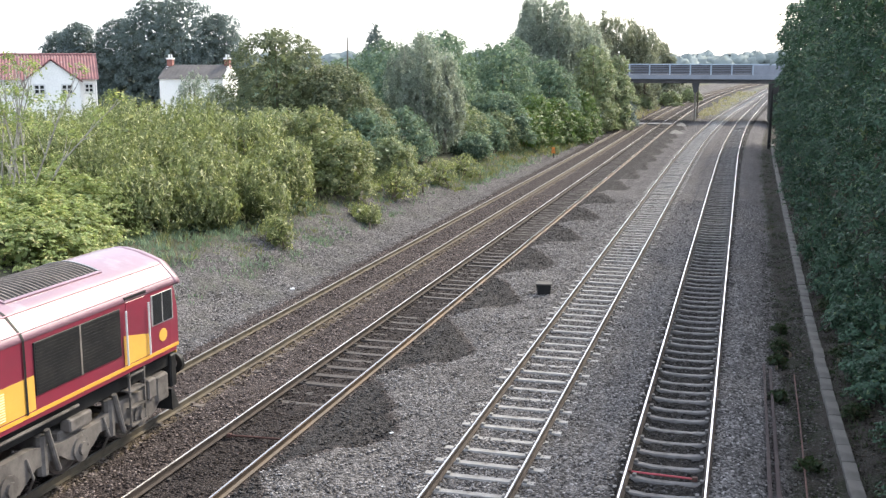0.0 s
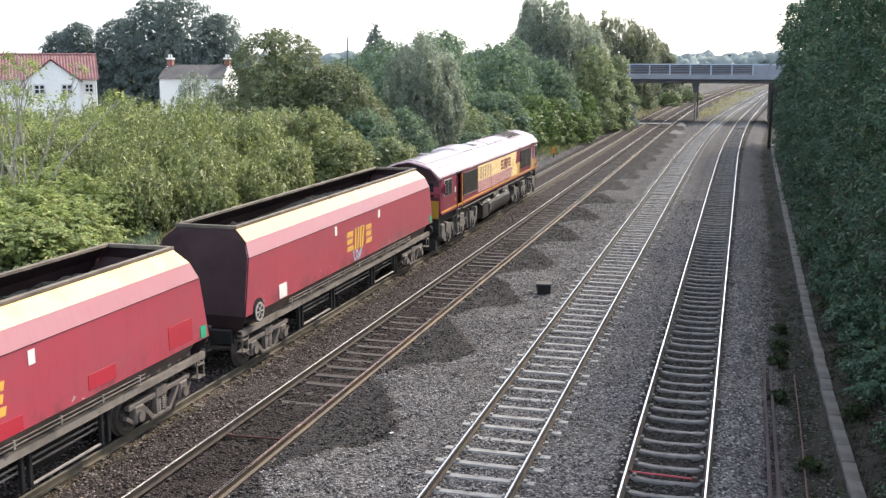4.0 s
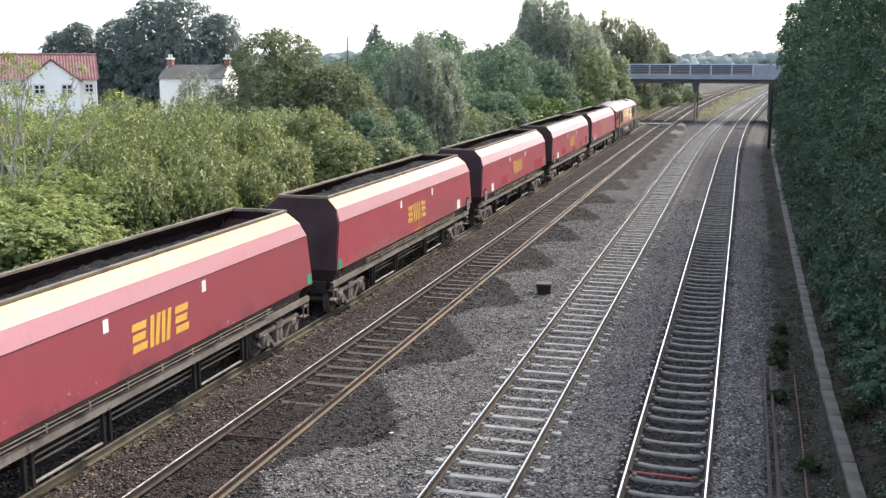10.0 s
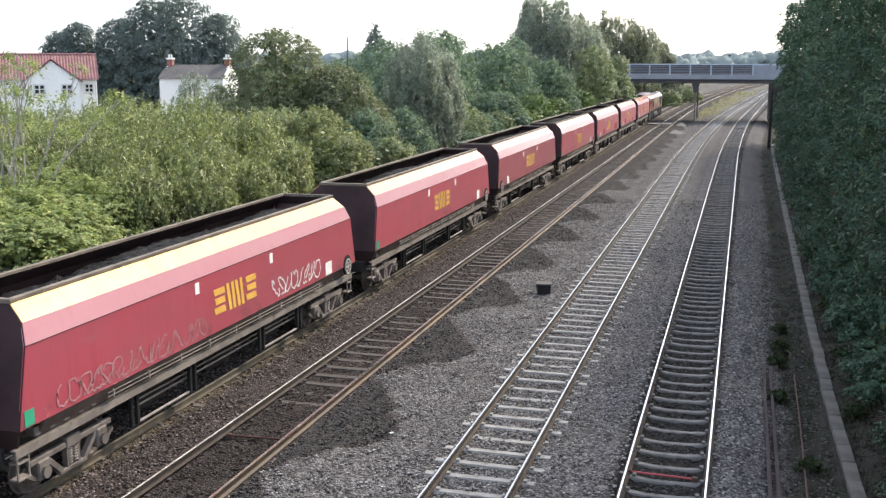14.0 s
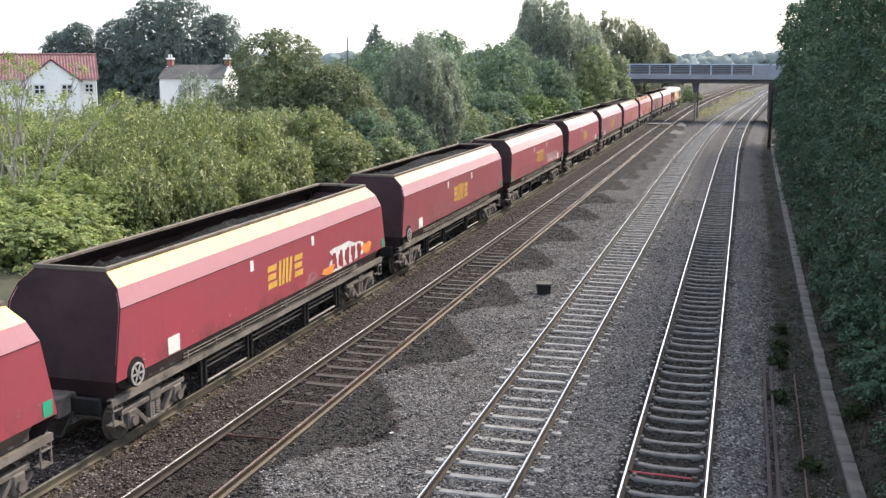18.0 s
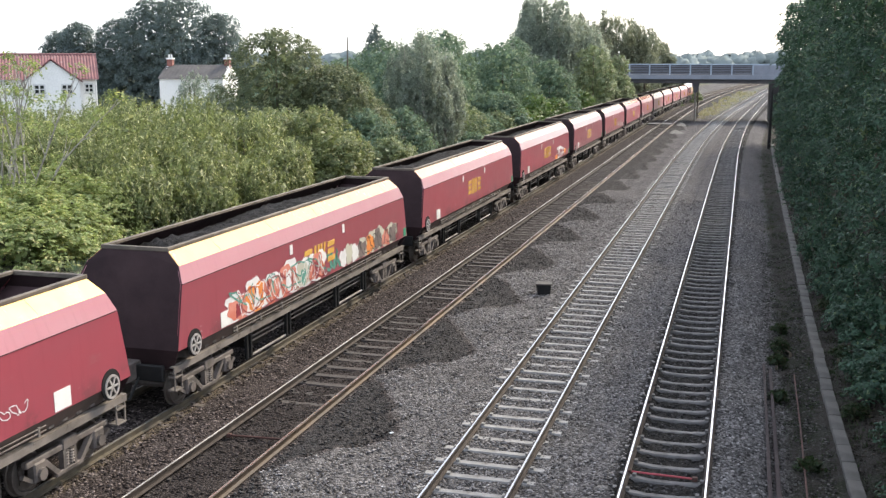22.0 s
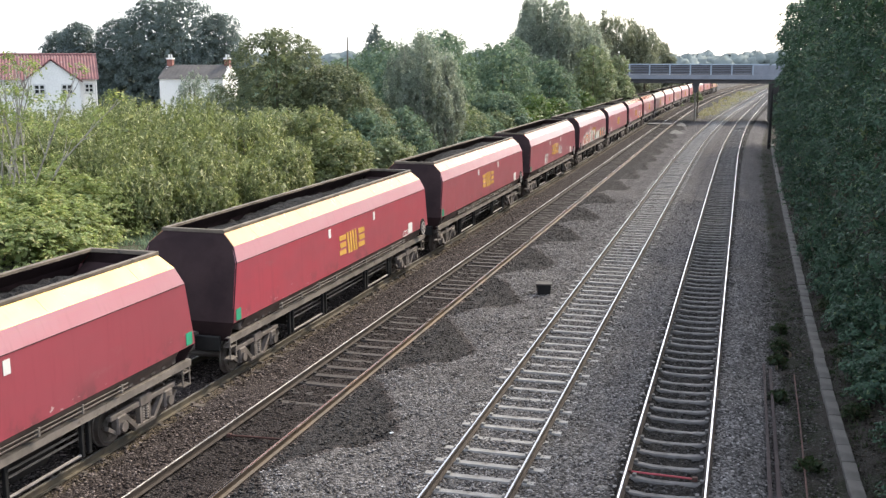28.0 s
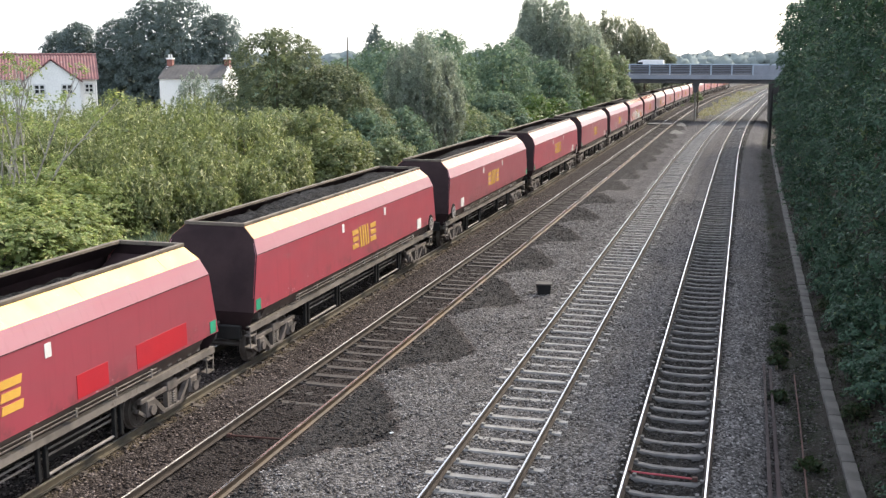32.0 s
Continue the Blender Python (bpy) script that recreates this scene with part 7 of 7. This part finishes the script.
# dead branches standing over the bank
def bare_shrub():
    t = thing("bare_shrub", (-26.3, 33.4, 1.2), "half-bare shrub with pale grey branches and sparse yellow leaves", "shrub")
    rng = random.Random(12)
    tips = []
    for i in range(8):
        a = rng.uniform(0, 6.28)
        pts = [Vector((0.4 * math.cos(a), 0.4 * math.sin(a), 0))]
        d = Vector((rng.uniform(-0.3, 0.35), rng.uniform(-0.2, 0.2), 1)).normalized()
        for k in range(6):
            d = (d + Vector((rng.uniform(-0.22, 0.26), rng.uniform(-0.2, 0.2), rng.uniform(-0.05, 0.15)))).normalized()
            pts.append(pts[-1] + d * rng.uniform(0.95, 1.3))
        part("branch", tube(pts, 0.055, 0.012, 6), M_BIRCHBARK, t, smooth=True)
        for k in (2, 3, 3, 4, 4, 5, 5):
            e = (d + Vector((rng.uniform(-0.9, 0.9), rng.uniform(-0.6, 0.6), rng.uniform(-0.2, 0.5)))).normalized()
            tip = pts[k] + e * 0.95 + Vector((0, 0, 0.15))
            part("twig", tube([pts[k], pts[k] + e * 0.5, tip], 0.02, 0.006, 4), M_BIRCHBARK, t)
            tips.append((*tip, 0.22, 0.22, 0.2))
    crown("leaves", tips, 330, 8, 0.14, L_LIME, t, 5, 0.5, length=0.35, width=0.12, droop=0.3, core=0.0, label="sparse yellow-green leaves")


bare_shrub()


# ---- vehicles on the bridge ----
M_CARWHITE = worn("white_car_paint", (0.78, 0.79, 0.80), (0.72, 0.73, 0.74), 1.0, 0.25, 0, 40, 0.0)
M_TYRE = worn("black_tyre_rubber", (0.02, 0.02, 0.02), (0.03, 0.03, 0.03), 4, 0.85, 0, 40, 0.1)


def build_vehicle(name, label, category, prof, length, half, glass):
    """A road vehicle; +y is its front. prof: heights along its length."""
    t = thing(name, (0, 0, 5.72), label, category)
    pts = [(-length / 2, 0.35), (length / 2, 0.35)] + prof
    rings = []
    for x, k in ((-half, 0.06), (-half + 0.1, 0.0), (half - 0.1, 0.0), (half, 0.06)):
        rings.append([(x, y * (1 - k * 0.3), z - (k if z > 0.6 else 0)) for y, z in pts])
    part("body", loft(rings), M_CARWHITE, t)
    for y0, y1, z0, z1 in glass:
        for s in (-1, 1):
            part("side_window", box(min(s * half, s * (half + 0.012)), max(s * half, s * (half + 0.012)), y0, y1, z0, z1), M_GLASS, t)
    for q in (-1, 1):
        for s in (-1, 1):
            w = part("wheel", cyl((s * (half - 0.16), q * length * 0.31, 0.32), (s * (half + 0.02), q * length * 0.31, 0.32), 0.32, 18), M_TYRE, t)
            part("rim", cyl((s * (half + 0.02), q * length * 0.31, 0.32), (s * (half + 0.03), q * length * 0.31, 0.32), 0.2, 14), M_WHEEL, w)
    return t


CAR = build_vehicle("car", "white hatchback car driving on the bridge", "car", [(2.05, 0.75), (1.0, 0.98), (0.35, 1.46), (-1.2, 1.5), (-1.85, 1.0), (-2.05, 0.8)], 4.1, 0.85, [(-1.3, 0.3, 1.02, 1.38)])
VAN = build_vehicle("van", "white panel van driving on the bridge", "van", [(2.45, 0.8), (1.75, 1.1), (1.05, 1.85), (0.6, 1.98), (-2.35, 2.0), (-2.45, 1.0)], 4.9, 0.95, [(0.5, 1.4, 1.15, 1.65)])


# ---- movement ----
def nose_at(t):
    """How far the front of the locomotive has come along the line."""
    return 19.90 + 10.2196 * t - 0.016021 * t * t


def on_road(y, turned=False):
    x = road_x(1, y)
    heading = -math.degrees(math.atan((road_x(1, y + 6) - road_x(1, y - 6)) / 12))
    tilt = math.degrees(math.atan((fall(y + 6) - fall(y - 6)) / 12))
    return pose(x, y, fall(y), -tilt if turned else tilt, 0, heading + (180 if turned else 0))


def motions():
    times = list(range(0, 33))
    walk(LOCO, [(t, on_road(nose_at(t) - 10.07)) for t in times])
    for i, w in enumerate(WAGONS):
        walk(w, [(t, on_road(nose_at(t) - 29.38 - 17.97 * i, i in TURNED)) for t in times])

    # wheels turn while their vehicle rolls past
    for k, v in enumerate([LOCO] + WAGONS):
        back = 10.07 if k == 0 else 29.38 + 17.97 * (k - 1)
        sign = 1 if (k and k - 1 in TURNED) else -1
        lo = next((t * 0.1 for t in range(321) if nose_at(t * 0.1) - back > -2), 32.0)
        hi = next((t * 0.1 for t in range(321) if nose_at(t * 0.1) - back > 44), 32.0)
        for w in [o for o in v.children_recursive if o.name.startswith("wheelset")]:
            r = w.location.z
            step = 1.35 * r / 10.2
            times = [0.0] + [lo + i * step for i in range(1, int((hi - lo) / step))] + [32.0]
            rows, last = [], None
            for t in times:
                if frame(t) == last:
                    continue
                last = frame(t)
                tt = min(max(t, lo), hi)
                a = sign * (nose_at(tt) - nose_at(lo)) / r
                rows.append((t, Matrix.Translation(w.location) @ Matrix.Rotation(a, 4, "X")))
            walk(w, rows)
    # a white car crosses the bridge early on, a white van at the end
    car_y, van_y = BRIDGE_Y + 3.2, BRIDGE_Y + 6.2
    walk(CAR, [(0, pose(-58, car_y, 5.72, 0, 0, -90)), (1.8, pose(-58, car_y, 5.72, 0, 0, -90)), (3.2, pose(-49.7, car_y, 5.72, 0, 0, -90)), (5.0, pose(-25.2, car_y, 5.72, 0, 0, -90)), (6.2, pose(-8.9, car_y, 5.72, 0, 0, -90)), (8.0, pose(15.6, car_y, 5.72, 0, 0, -90)), (10.0, pose(42, car_y, 5.72, 0, 0, -90)), (12.0, pose(58, car_y, 5.72, 0, 0, -90)), (32, pose(58, car_y, 5.72, 0, 0, -90))])
    walk(VAN, [(0, pose(62, van_y, 5.72, 0, 0, 90)), (26.0, pose(62, van_y, 5.72, 0, 0, 90)), (27.4, pose(53.7, van_y, 5.72, 0, 0, 90)), (29.5, pose(22.6, van_y, 5.72, 0, 0, 90)), (31.5, pose(-7.0, van_y, 5.72, 0, 0, 90)), (32, pose(-14.4, van_y, 5.72, 0, 0, 90))])


motions()
